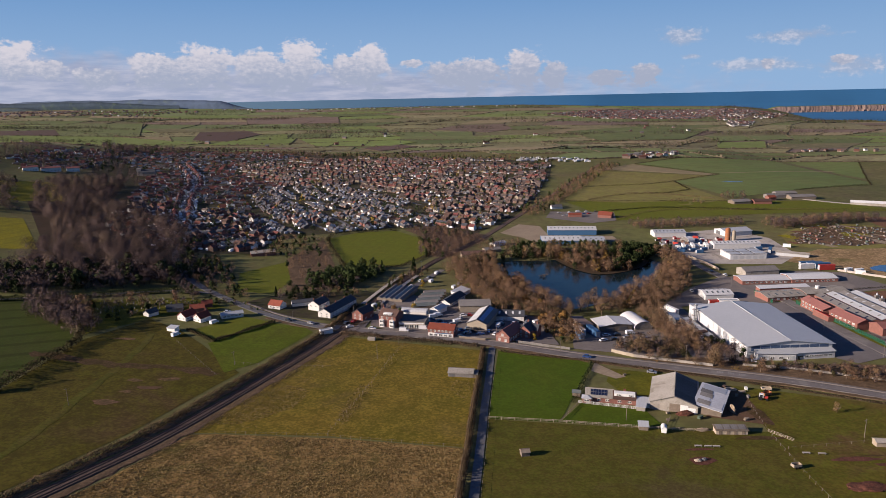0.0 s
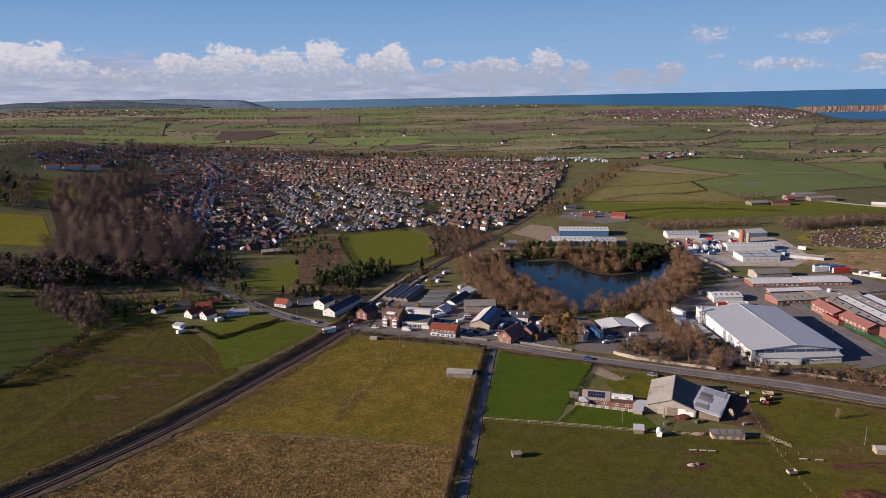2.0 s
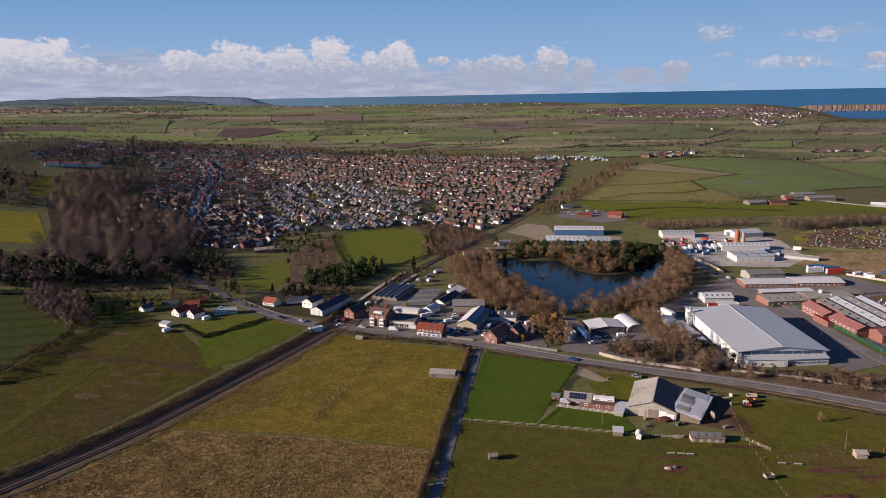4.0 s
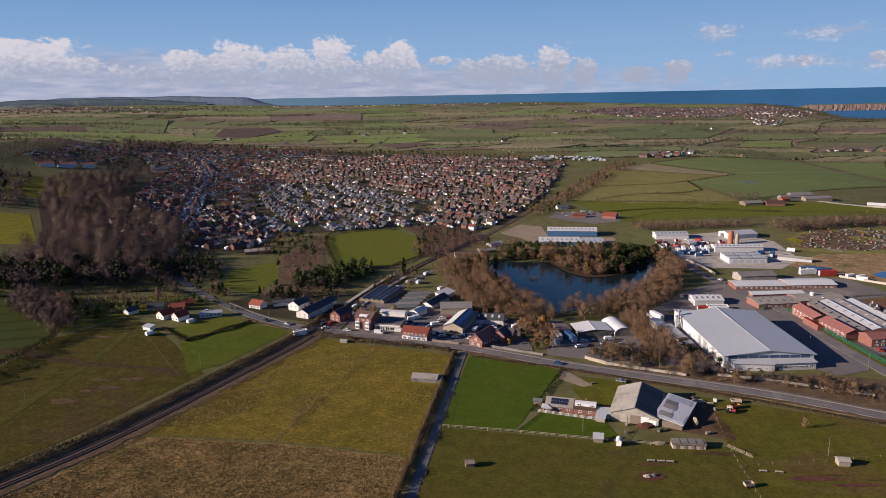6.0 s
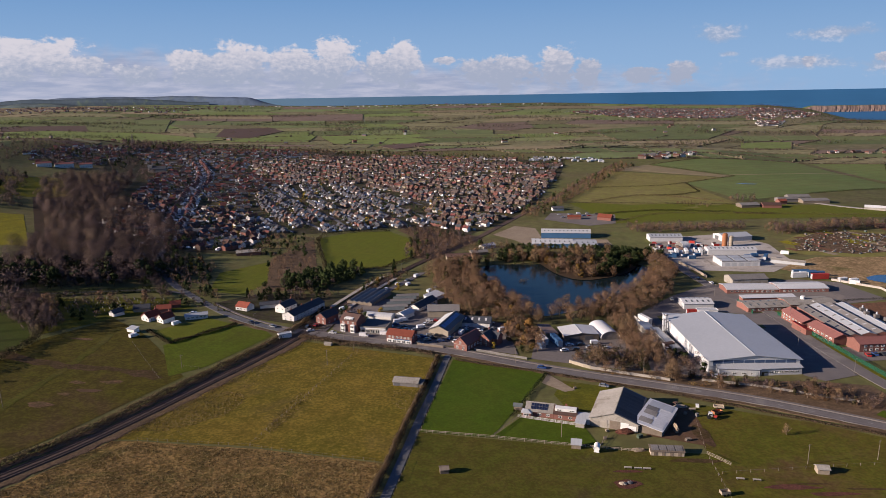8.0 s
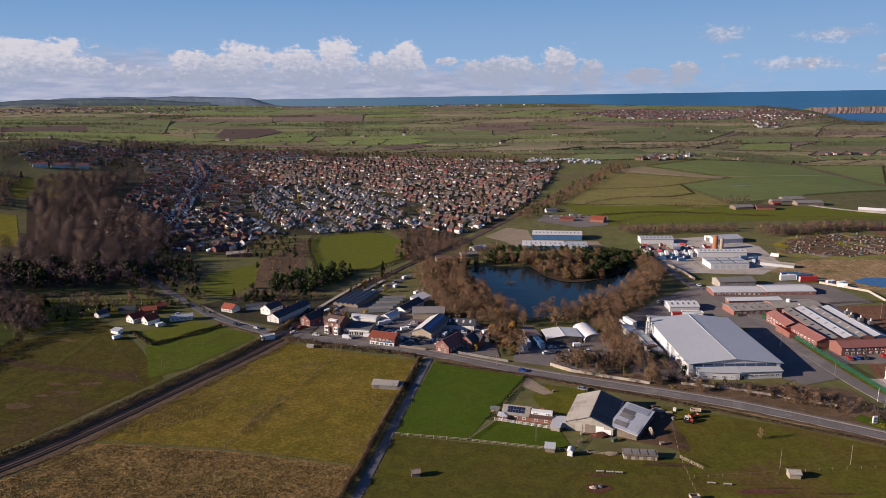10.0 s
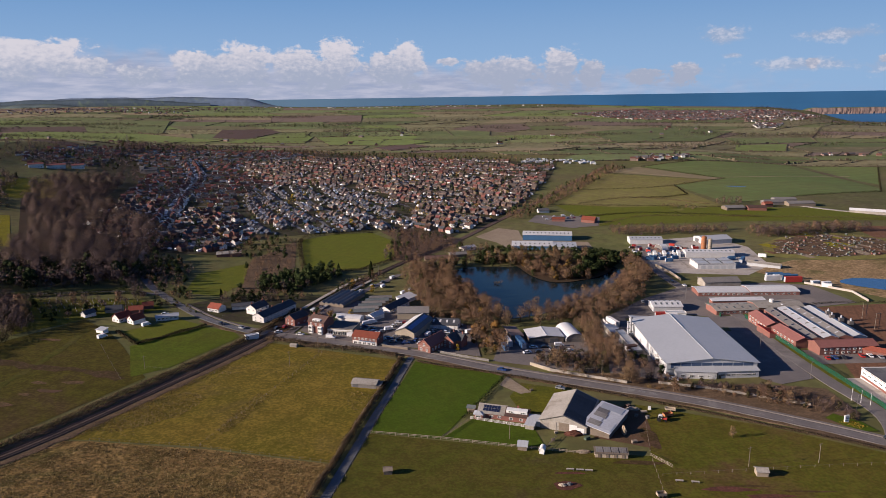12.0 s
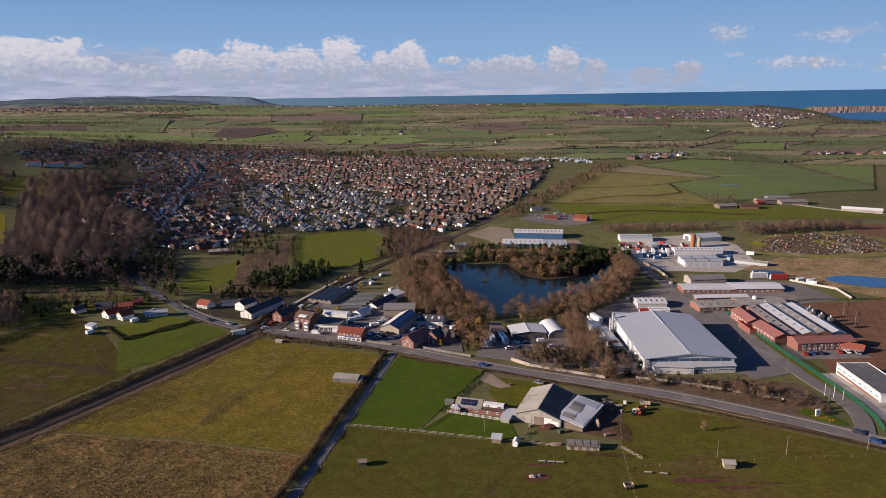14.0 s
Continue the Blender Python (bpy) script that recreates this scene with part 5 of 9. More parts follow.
# districts: outline, heading of the rows, gap of the rows, house spacing, weights of the kinds
DISTRICTS = [
    ([(-330, 655), (-215, 565), (-165, 570), (-152, 640), (-210, 760), (-290, 800), (-380, 830)], 68, 19, 10.5, (2, 1, 3, 2, 2, 2, 3, 2), "brown"),
    ([(-152, 650), (-101, 672), (-42, 694), (-8, 696), (0, 760), (-60, 930), (-140, 1030), (-240, 1010), (-260, 880), (-205, 760)], -63, 19, 10.2, (5, 4, 1, 0, 1.2, 0.3, 1, 3), "grey"),
    ([(0, 700), (33, 665), (72, 735), (118, 865), (172, 1090), (60, 1120), (-60, 1080), (-130, 1035), (-55, 930)], -38, 19, 10.5, (2, 1, 4, 1.2, 1, 0.5, 2, 2), "brown"),
    ([(-385, 835), (-290, 805), (-262, 885), (-242, 1015), (-330, 1130), (-470, 1120), (-430, 980)], 24, 19, 10.5, (1, 0.5, 2, 2.5, 2.5, 3.5, 3, 1), "red"),
    ([(-238, 1020), (-135, 1040), (-60, 1085), (55, 1125), (172, 1100), (205, 1255), (110, 1320), (-60, 1390), (-260, 1440), (-380, 1300), (-325, 1135)], -20, 22, 11.5, (2, 1, 3, 1.2, 1.2, 1, 2, 2), "brown"),
    ([(-475, 1125), (-335, 1135), (-385, 1300), (-265, 1445), (-420, 1600), (-545, 1520), (-620, 1270)], 12, 27, 13, (1, 1, 2, 2, 1.5, 2, 2, 1), "red"),
    ([(-290, 803), (-208, 762), (-262, 884)], 20, 19, 10.5, (2, 1, 3, 2, 2, 2, 3, 2), "red"),
    ([(-700, 1110), (-715, 1285), (-640, 1425), (-550, 1480), (-615, 1270), (-560, 1110), (-620, 1010)], 30, 26, 12, (1, 1, 2, 2, 2, 2, 2, 1), "red"),
]


MAIN_STREET = [(-240, 590), (-277, 720), (-324, 860), (-367, 1024), (-421, 1154), (-470, 1250)]


def build_village():
    rng = random.Random(11)
    near_l, far_l, streets, trees = [], [], [], []
    street = spline(MAIN_STREET, 8)
    for poly, ang, gap, space, weights, style in DISTRICTS:
        gap, space = 0.83 * gap, 0.85 * space
        a = radians(ang)
        d, n = np.array([math.cos(a), math.sin(a)]), np.array([-math.sin(a), math.cos(a)])
        c = np.mean(np.array(poly), axis=0)
        for r in range(-45, 46):
            bend = rng.uniform(-0.0006, 0.0006)
            run = []
            for s in range(-60, 61):
                t = s * space + rng.uniform(-1.5, 1.5)
                p = c + n * (r * gap + (6 if r % 2 else -6) * 0.35 + bend * t * t + 5 * math.sin(t * 0.016 + r * 0.2) + rng.uniform(-1.8, 1.8)) + d * t
                if not inside(poly, p[0], p[1]) or np.min(np.hypot(street[:, 0] - p[0], street[:, 1] - p[1])) < 16:
                    continue
                run.append(p)
                if noise.noise((p[0] * 0.02, p[1] * 0.02, 2)) > 0.38 or rng.random() < 0.08:
                    trees.append((p[0], p[1]))
                    continue
                k = rng.choices(range(8), weights)[0]
                yaw = ang + (rng.uniform(-4, 4) if style == "grey" else rng.uniform(-9, 9)) + (90 if rng.random() < (0.06 if style == "grey" else 0.2) else 0) + (180 if r % 2 else 0)
                (near_l if p[1] < 905 else far_l).append((k, p[0], p[1], yaw, style))
                for _ in range(rng.choice((1, 1, 2) if style == "grey" else (2, 2, 3, 3))):
                    q = p + n * (gap * 0.5 * rng.choice((-1, 1)) + rng.uniform(-3, 3)) + d * rng.uniform(-6, 6)
                    trees.append((q[0], q[1]))
            if r % 2 == 0 and len(run) > 3:
                streets.append([p + n * gap * 0.5 for p in run[:-1:max(1, len(run) // 6)]] + [run[-1] + n * gap * 0.5])
    # red-roofed terraces along the old main street
    line = spline(MAIN_STREET, 7.6)
    across = sides(line)
    for p, q, step in zip(line, across, np.gradient(line, axis=0)):
        for side in (-1, 1):
            w = p + q * side * rng.uniform(6.5, 9.5) + rng.uniform(-1.5, 1.5)
            if rng.random() < 0.25:
                trees.append((w[0], w[1]))
                continue
            (near_l if w[1] < 905 else far_l).append((rng.choice((3, 5, 5, 3, 6)), w[0], w[1], math.degrees(math.atan2(step[1], step[0])) + rng.uniform(-4, 4), "street"))
    near_l.sort(key=lambda h: h[2])
    far_l = near_l[300:] + far_l
    for k, x, y, yaw, _ in near_l[:300]:
        place_house(k, x, y, yaw)
    # the rest of the village, joined
    wall_v, wall_f, wall_m, roof_v, roof_f, roof_m = [], [], [], [], [], []
    for k, x, y, yaw, style in far_l:
        L, W, eave, ridge = HOUSE_KINDS[k][:4]
        m = pose(x, y, gz(x, y), 0, 0, yaw)
        b = len(wall_v)
        h = W / 2
        for xx in (-L / 2, L / 2):
            wall_v += [tuple(m @ Vector(c)) for c in ((xx, -h, -1.5), (xx, h, -1.5), (xx, h, eave), (xx, 0, ridge - 0.05), (xx, -h, eave))]
        wall_f += [(b, b + 1, b + 2, b + 3, b + 4), (b + 9, b + 8, b + 7, b + 6, b + 5), (b, b + 4, b + 9, b + 5), (b + 1, b + 6, b + 7, b + 2)]
        wall_m += [2 if (k in (4, 5) and style != "brown") or rng.random() < (0.16 if style == "red" else 0.05) else 1 if rng.random() < 0.15 else 0] * 4 + [0] * 5
        b = len(roof_v)
        o, e = 0.4, eave - 0.25
        for xx in (-L / 2 - o, L / 2 + o):
            roof_v += [tuple(m @ Vector(c)) for c in ((xx, -h - o, e), (xx, 0, ridge), (xx, h + o, e), (xx, h + o, e + 0.25), (xx, 0, ridge + 0.28), (xx, -h - o, e + 0.25))]
        fs = [(b + i, b + (i + 1) % 6, b + 6 + (i + 1) % 6, b + 6 + i) for i in range(6)] + [(b, b + 5, b + 4, b + 1), (b + 1, b + 4, b + 3, b + 2), (b + 6, b + 7, b + 10, b + 11), (b + 7, b + 8, b + 9, b + 10)]
        roof_f += fs
        red = HOUSE_KINDS[k][5] == "tile_worn" or rng.random() < {"grey": 0.0, "brown": 0.10, "red": 0.30, "street": 0.6}[style]
        brown = style == "brown" and rng.random() < 0.55 or HOUSE_KINDS[k][5] == "tile_brown"
        roof_m += [1 if red else 2 if brown else 0] * len(fs)
        bx, bz = L * 0.25, ridge - 0.3
        b = len(wall_v)
        wall_v += [tuple(m @ Vector((bx + i * 0.45, j * 0.35, bz + q))) for q in (0, 1.4) for i, j in ((-1, -1), (1, -1), (1, 1), (-1, 1))]
        wall_f += [(b, b + 1, b + 5, b + 4), (b + 1, b + 2, b + 6, b + 5), (b + 2, b + 3, b + 7, b + 6), (b + 3, b, b + 4, b + 7), (b + 4, b + 5, b + 6, b + 7)]
    far = tagged(new("far_houses"), "dense brick and rendered village houses with tiled roofs", "houses", kind="stuff")
    part("wall", mesh_from("wall", wall_v, wall_f, [M["brick_i"], M["cream"], M["render_w"]], wall_m), None, far)
    part("roof", mesh_from("roof", roof_v, roof_f, [M["roof_i"], M["roof_r"], M["roof_b"]], roof_m), None, far)
    bits_v, bits_f = [], []
    for i, (k, x, y, yaw, _) in enumerate((near_l[:300] + far_l) * 2):
        if rng.random() < 0.15:
            continue
        m = pose(x, y, gz(x, y) + 0.2, 0, 0, yaw) @ Matrix.Translation((rng.uniform(-6, 6), rng.choice((-5.8, -5.2, 5.6)), 0.3)) @ Matrix.Rotation(rng.uniform(-0.2, 0.2) + rng.choice((0, 1.57)), 4, "Z")
        b, (l, w, h) = len(bits_v), rng.choice(((2.1, 0.85, 1.3), (2.1, 0.85, 1.3), (1.4, 1.2, 2.1)))
        bits_v += [tuple(m @ Vector((sx * l * t, sy * w * t, z))) for z, t in ((0, 1), (h * 0.55, 1), (h, 0.72)) for sx, sy in ((-1, -1), (1, -1), (1, 1), (-1, 1))]
        bits_f += [(b + r * 4 + q, b + r * 4 + (q + 1) % 4, b + r * 4 + 4 + (q + 1) % 4, b + r * 4 + 4 + q) for r in (0, 1) for q in range(4)] + [(b + 8, b + 9, b + 10, b + 11)]
    tagged(new("parked_cars", mesh_from("parked_cars", bits_v, bits_f, [M["car_i"]])), "cars and sheds beside the village houses", "cars", kind="stuff")
    for st in streets:
        if len(st) > 2:
            strip("road", st, 4.0, 0.33, M["lane"], "village street of grey asphalt", "road", step=12)
    return trees, len(near_l), len(far_l)


VILLAGE_TREES, _nn, _nf = build_village()

# ---- woods, trees and hedges ----
def scatter(poly, gap, seed, jitter=0.45):
    rng = np.random.default_rng(seed)
    xs, ys = [p[0] for p in poly], [p[1] for p in poly]
    gx, gy = np.meshgrid(np.arange(min(xs), max(xs), gap), np.arange(min(ys), max(ys), gap))
    p = np.column_stack([gx.ravel(), gy.ravel()]) + rng.uniform(-jitter, jitter, (gx.size, 2)) * gap
    return p[inside(poly, p[:, 0], p[:, 1])]


CLEARINGS = [[(-610, 985), (-560, 940), (-500, 985), (-520, 1065), (-545, 1080)], [(14, 528), (58, 530), (66, 580), (15, 575)]]


def wood(name, poly, gap, h0, h1, mats, label, seed, tri_n=150, leafy=0.0, spread_r=(0.36, 0.48), dome=0.0):
    p = scatter(poly, gap, seed)
    for clear in CLEARINGS:
        p = p[~inside(clear, p[:, 0], p[:, 1])]
    rng = np.random.default_rng(seed)
    hs = rng.uniform(h0, h1, len(p))
    lf = rng.random(len(p)) < leafy
    idx = np.where(lf, len(mats) - 1, rng.integers(0, max(1, len(mats) - (1 if leafy else 0)), len(p)))
    return stuff_trees(name, p, hs, hs * rng.uniform(*spread_r, len(p)), mats, label, "wood", tri_n, lf, seed, idx, 430 / tri_n, dome)


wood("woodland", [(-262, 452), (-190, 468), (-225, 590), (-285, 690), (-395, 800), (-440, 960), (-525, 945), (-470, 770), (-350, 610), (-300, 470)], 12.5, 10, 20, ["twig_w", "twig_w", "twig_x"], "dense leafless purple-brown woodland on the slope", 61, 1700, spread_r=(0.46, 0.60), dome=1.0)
wood("woodland", [(-222, 508), (-192, 456), (-164, 420), (-153, 421), (-178, 455), (-207, 506)], 5, 5, 8, ["twig_w", "ever"], "dark trees shading the village road", 99, 240, 0.2)
wood("woodland", [(-345, 414), (-262, 412), (-200, 440), (-180, 468), (-200, 500), (-330, 476)], 6.0, 8, 14, ["twig_w", "ever"], "dark belt of trees along the road", 62, 150, 0.2)
wood("woodland", [(-540, 955), (-430, 965), (-470, 1120), (-620, 1270), (-720, 1150)], 15, 7, 12, ["twig_w", "ever"], "trees among the western houses", 63, 110, 0.15)
wood("woodland", [(-620, 1280), (-540, 1530), (-420, 1610), (-520, 1680), (-760, 1560)], 12, 9, 13, ["twig_w", "ever"], "trees at the upper village edge", 64, 90, 0.1)
wood("woodland", [(92, 758), (112, 748), (165, 865), (206, 962), (262, 1085), (325, 1210), (305, 1240), (240, 1110), (182, 985), (140, 880), (110, 830), (90, 780)], 7, 5, 9, ["twig_v", "twig_v", "ever"], "bare trees along the railway past the village", 65, 130, 0.15)
wood("woodland", [(320, 665), (435, 690), (450, 672), (330, 640)], 5.0, 7, 11, ["twig_w", "twig_v"], "bare brown copse beyond the allotments", 66, 420)
wood("woodland", [(196, 655), (310, 668), (312, 685), (196, 690)], 4.6, 5, 8, ["twig_w", "twig_v"], "bare scrubby shelter belt", 67, 280)
wood("woodland", [(-20, 560), (5, 545), (40, 640), (20, 668), (-10, 690), (-35, 690), (-15, 640)], 4.8, 4, 7.5, ["twig_v", "twig_w", "ever"], "brown scrub trees beside the meadow", 68, 220, 0.06)
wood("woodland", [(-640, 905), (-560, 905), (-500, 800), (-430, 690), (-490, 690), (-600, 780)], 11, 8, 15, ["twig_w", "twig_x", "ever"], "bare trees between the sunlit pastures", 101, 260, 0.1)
wood("woodland", [(-420, 1600), (-260, 1440), (-119, 1410), (111, 1318), (205, 1255), (228, 1290), (115, 1372), (-110, 1475), (-250, 1530), (-400, 1665)], 10, 4.5, 9, ["twig_v", "twig_w", "ever"], "garden trees along the upper village edge", 104, 110, 0.3)
vt = np.array(VILLAGE_TREES)
rngv = np.random.default_rng(3)
kinds = rngv.choice(5, len(vt), p=[0.25, 0.36, 0.33, 0.015, 0.045])
hv = rngv.uniform(3.3, 7.2, len(vt)) * np.where(rngv.random(len(vt)) < 0.12, 1.5, 1.0)
stuff_trees("garden_trees", vt, hv, hv * 0.5, ["twig_v", "twig_w", "ever", "gold", "russet"], "garden trees and shrubs among the village houses", "trees", 40, kinds >= 2, 7, kinds, 3.6)


def ring():
    """Trees round the lake."""
    rng = random.Random(5)
    shore = spline(LAKE + [LAKE[0]], 4.5)
    s = sides(shore)
    for p, q in zip(shore, s):
        for depth in (4, 10, 16):
            if rng.random() < 0.3 or TREE_COUNT[0] > 210:
                continue
            out = -q if not inside(LAKE, *(p - q * 3)) else q
            t = p + out * (depth + rng.uniform(-2, 2)) + s[0] * rng.uniform(-1, 1)
            if inside(LAKE, t[0], t[1]) or t[0] > 196:
                continue
            north = t[1] > 500
            kind = rng.choices(["bare", "ever", "russet", "gold"], (0.55, 0.25, 0.15, 0.05) if north else (0.88, 0.02, 0.08, 0.02))[0]
            plant(kind, t[0], t[1], rng.uniform(0.75, 1.1), "trees round the lake")
    # wooded spit and small island
    for i in range(60):
        x, y = rng.uniform(92, 142), rng.uniform(480, 550)
        if inside(SPIT, x, y):
            plant(rng.choices(["bare", "russet", "ever"], (0.6, 0.25, 0.15))[0], x, y, rng.uniform(0.7, 1.05), "trees on the wooded spit")
    for dx, dy in ((0, 0), (3.5, 1.5), (-3, 1)):
        plant("bush", 76 + dx * 0.6, 476 + dy, 1.2, "trees on the lake islet")


ring()
wood("woodland", [(34, 392), (72, 383), (82, 396), (64, 430), (48, 470), (36, 520), (10, 520), (12, 450), (24, 420)], 6.0, 8, 13, ["twig_v"], "thicket of brown willows by the lake", 71, 900)
wood("woodland", [(86, 385), (140, 395), (165, 430), (190, 490), (185, 540), (172, 540), (176, 505), (158, 468), (130, 428), (100, 405)], 6.0, 8, 12.5, ["twig_v"], "belt of brown willows along the lake", 72, 900)
wood("woodland", [(66, 586), (92, 581), (150, 574), (195, 554), (200, 565), (155, 584), (95, 588), (70, 598)], 3.6, 3.6, 5.8, ["ever"], "dark evergreen shelter belt", 73, 230, 1.0)
wood("woodland", [(-62, 448), (-40, 500), (-72, 512), (-98, 470), (-90, 446)], 4.5, 5, 8.5, ["ever", "twig_w", "ever"], "dark evergreens by the station", 74, 220, 0.8)
wood("woodland", [(115, 320), (129, 312), (132, 350), (131, 394), (119, 394), (117, 350)], 4.6, 6.5, 10, ["twig_v"], "tall brown bare trees beside the warehouse", 81, 850)
wood("woodland", [(88, 319), (116, 304), (124, 314), (112, 331), (92, 332)], 2.8, 4, 6.5, ["twig_v", "hedge", "twig_w"], "dense twiggy bushes by the main road", 82, 190, 0.1)
wood("woodland", [(127, 305), (146, 299), (148, 316), (136, 332), (127, 322)], 3.8, 4, 7.5, ["twig_w", "twig_v", "ever"], "dark bushes at the warehouse corner", 80, 260, 0.25)
wood("woodland", [(122, 301), (160, 284), (196, 264), (208, 256), (211, 266), (204, 280), (190, 288), (150, 293), (126, 307)], 3.3, 2.6, 5.6, ["twig_v", "twig_w", "hedge"], "roadside scrub below the warehouse", 83, 170, 0.2)
wood("woodland", [(55, 352), (60, 341), (72, 331), (78, 338), (75, 376), (58, 380)], 4.5, 5, 9.5, ["twig_v", "twig_v", "russet"], "brown trees beside the brick houses", 84, 750, 0.2)
wood("woodland", [(0, 505), (26, 440), (38, 470), (36, 520), (52, 552), (66, 552), (72, 590), (40, 596), (20, 560)], 6.5, 6, 10, ["twig_v", "ever"], "scrub trees west of the lake", 85, 200, 0.15)
wood("woodland", [(86, 552), (130, 558), (158, 545), (168, 532), (190, 540), (190, 551), (100, 566), (70, 566)], 5.5, 5.5, 9.5, ["twig_v", "russet", "ever"], "mixed trees north of the lake", 86, 260, 0.7)
wood("woodland", [(42, 524), (60, 534), (86, 534), (94, 552), (60, 560), (36, 552), (34, 524)], 4.8, 5, 9, ["twig_v", "russet", "ever"], "evergreen and russet trees on the lake bank", 90, 260, 0.7)
wood("woodland", [(96, 520), (104, 498), (117, 484), (134, 489), (136, 512), (112, 532)], 4.6, 5, 8.5, ["twig_v", "twig_v", "twig_v", "russet"], "brown willows along the spit shore", 100, 420, 0.15)
wood("woodland", [(132, 489), (152, 499), (166, 520), (176, 546), (146, 548), (138, 512)], 4.6, 6.5, 10.5, ["twig_v", "ever", "ever"], "dark evergreens crowding the wooded spit", 89, 260, 0.8)
wood("woodland", [(-128, 540), (-108, 468), (-98, 470), (-80, 508), (-110, 634)], 8, 4, 7, ["twig_v", "ever"], "scrub between the lawns and the meadow", 87, 130, 0.2)
wood("woodland", [(-165, 560), (-150, 545), (-128, 545), (-112, 640), (-150, 640)], 8, 5, 8, ["twig_v", "ever"], "trees along the village foot", 88, 130, 0.3)
wood("woodland", [(-238, 610), (-208, 515), (-178, 462), (-164, 468), (-192, 522), (-222, 620)], 6, 5, 9, ["twig_w", "twig_w", "ever"], "dark trees along the village road", 91, 200, 0.3)
wood("woodland", [(-165, 402), (-130, 399), (-108, 392), (-118, 404), (-150, 416)], 4.5, 2.5, 5, ["twig_v", "hedge", "ever"], "shrubs behind the cottages", 92, 130, 0.3)
wood("woodland", [(-108, 412), (-60, 424), (-46, 440), (-60, 447), (-106, 440)], 5, 3, 6.5, ["twig_v", "twig_w", "ever"], "garden trees behind the white terrace", 93, 160, 0.35)
wood("woodland", [(-42, 436), (-14, 470), (-2, 500), (-12, 512), (-38, 470)], 5, 2.5, 5.5, ["twig_v", "hedge", "ever"], "shrubs along the railway sidings", 94, 130, 0.3)
wood("woodland", [(-42, 388), (-30, 376), (-22, 378), (-26, 400), (-38, 404)], 4.5, 3, 5.5, ["twig_v", "ever"], "garden shrubs behind the villa", 95, 150, 0.4)
wood("woodland", [(-206, 505), (-172, 458), (-134, 416), (-122, 420), (-142, 446), (-156, 498), (-186, 545)], 5.5, 4, 8, ["twig_w", "twig_v", "ever"], "dark trees between the road and the churchyard", 97, 190, 0.35)
wood("woodland", [(-245, 402), (-240, 372), (-192, 336), (-186, 346), (-214, 384)], 5, 8, 13, ["twig_w"], "bare trees along the cemetery hedge", 96, 300)
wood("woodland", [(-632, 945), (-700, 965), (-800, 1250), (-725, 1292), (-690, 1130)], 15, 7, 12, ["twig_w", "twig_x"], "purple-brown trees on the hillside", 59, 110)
for x, y, k, s in ((-52, 508, "ever", 1.2), (-60, 512, "ever", 1.1), (-44, 500, "conifer", 0.9), (-20, 505, "conifer", 0.9), (-28, 470, "russet", 0.8), (-12, 455, "gold", 0.9), (-16, 395, "gold", 0.9), (-28, 392, "russet", 0.7),
                   (-165, 405, "bare", 0.7), (-178, 390, "bare", 0.8), (-190, 398, "bare", 0.7), (-195, 360, "bare", 0.9), (-205, 372, "bare", 1.0), (-212, 380, "bare", 0.9), (-228, 392, "bare", 0.9),
                   (-140, 440, "bare", 0.8), (-150, 425, "bare", 0.6), (-108, 428, "conifer", 0.6), (-105, 455, "ever", 0.7), (-175, 500, "gold", 0.9),
                   (60, 352, "bare", 0.85), (66, 345, "russet", 0.9), (72, 350, "bare", 0.8), (58, 362, "bare", 0.9), (70, 334, "russet", 0.7), (64, 332, "ever", 0.6), (50, 338, "gold", 0.6),
                   (155.7, 240.9, "bare", 0.42), (130, 330, "bare", 1.0), (124, 342, "bare", 1.1), (122, 330, "bare", 0.9), (128, 322, "bare", 1.0), (120, 354, "bare", 1.0), (126, 362, "bare", 1.1), (130, 376, "bare", 1.1), (128, 312, "bare", 0.8), (134, 316, "bare", 0.7)):
    plant(k, x, y, s)
rngr = random.Random(8)
for i in range(46):       # roadside scrub below the warehouse
    u = rngr.random()
    x = 92 + u * 106
    y = 306 - (x - 92) * 0.36 + rngr.uniform(-1.5, 6 + 5 * (u < 0.35))
    plant(rngr.choice(["bush", "bush", "bush", "bare"]), x, y, rngr.uniform(0.45, 0.7) * (1.6 if rngr.random() < 0.3 else 1.0), "roadside bushes")

wood("woodland", [(-190, 348), (-236, 402), (-165, 418), (-140, 404), (-170, 380)], 8.5, 4.5, 9, ["twig_w", "ever"], "scattered trees in the cemetery", 98, 240, 0.3)
LEAFLESS = "trimmed leafless hawthorn hedge"
rail_off = lambda d, a=0, b=None: [tuple(q) for q in (spline(RAIL, 20) + sides(spline(RAIL, 20)) * d)[a:b]]
hedge(rail_off(7.6, 3, 20), 3.0, 3.4, "scrubby dark hedge along the railway", density=44, kind="bramble")
hedge(rail_off(-8.2, 3, 19), 1.1, 2.4, "straggling dead bramble along the railway", kind="twig_w", density=16, gaps=0.35)
hedge([(-8.5, 60), (0.6, 140), (6.5, 192), (8.5, 208), (10.9, 229), (13.8, 255), (17.2, 282), (21.0, 315), (22, 324)], 2.5, 2.2, "clipped dark hedge along the lane", density=60, kind="bramble")
hedge([(-186, 262), (-187, 331), (-215, 366), (-246, 398)], 6.6, 3.6, LEAFLESS, density=34)
hedge([(-186, 262), (-330, 199)], 6.6, 3.6, LEAFLESS, density=34)
hedge([(-119, 334), (-96, 370)], 2.0, 2.0, "clipped square hedge round a lawn", density=34, smooth=False)
hedge([(-119, 334), (-139, 353)], 2.0, 2.0, "clipped square hedge round a lawn", density=34, smooth=False)
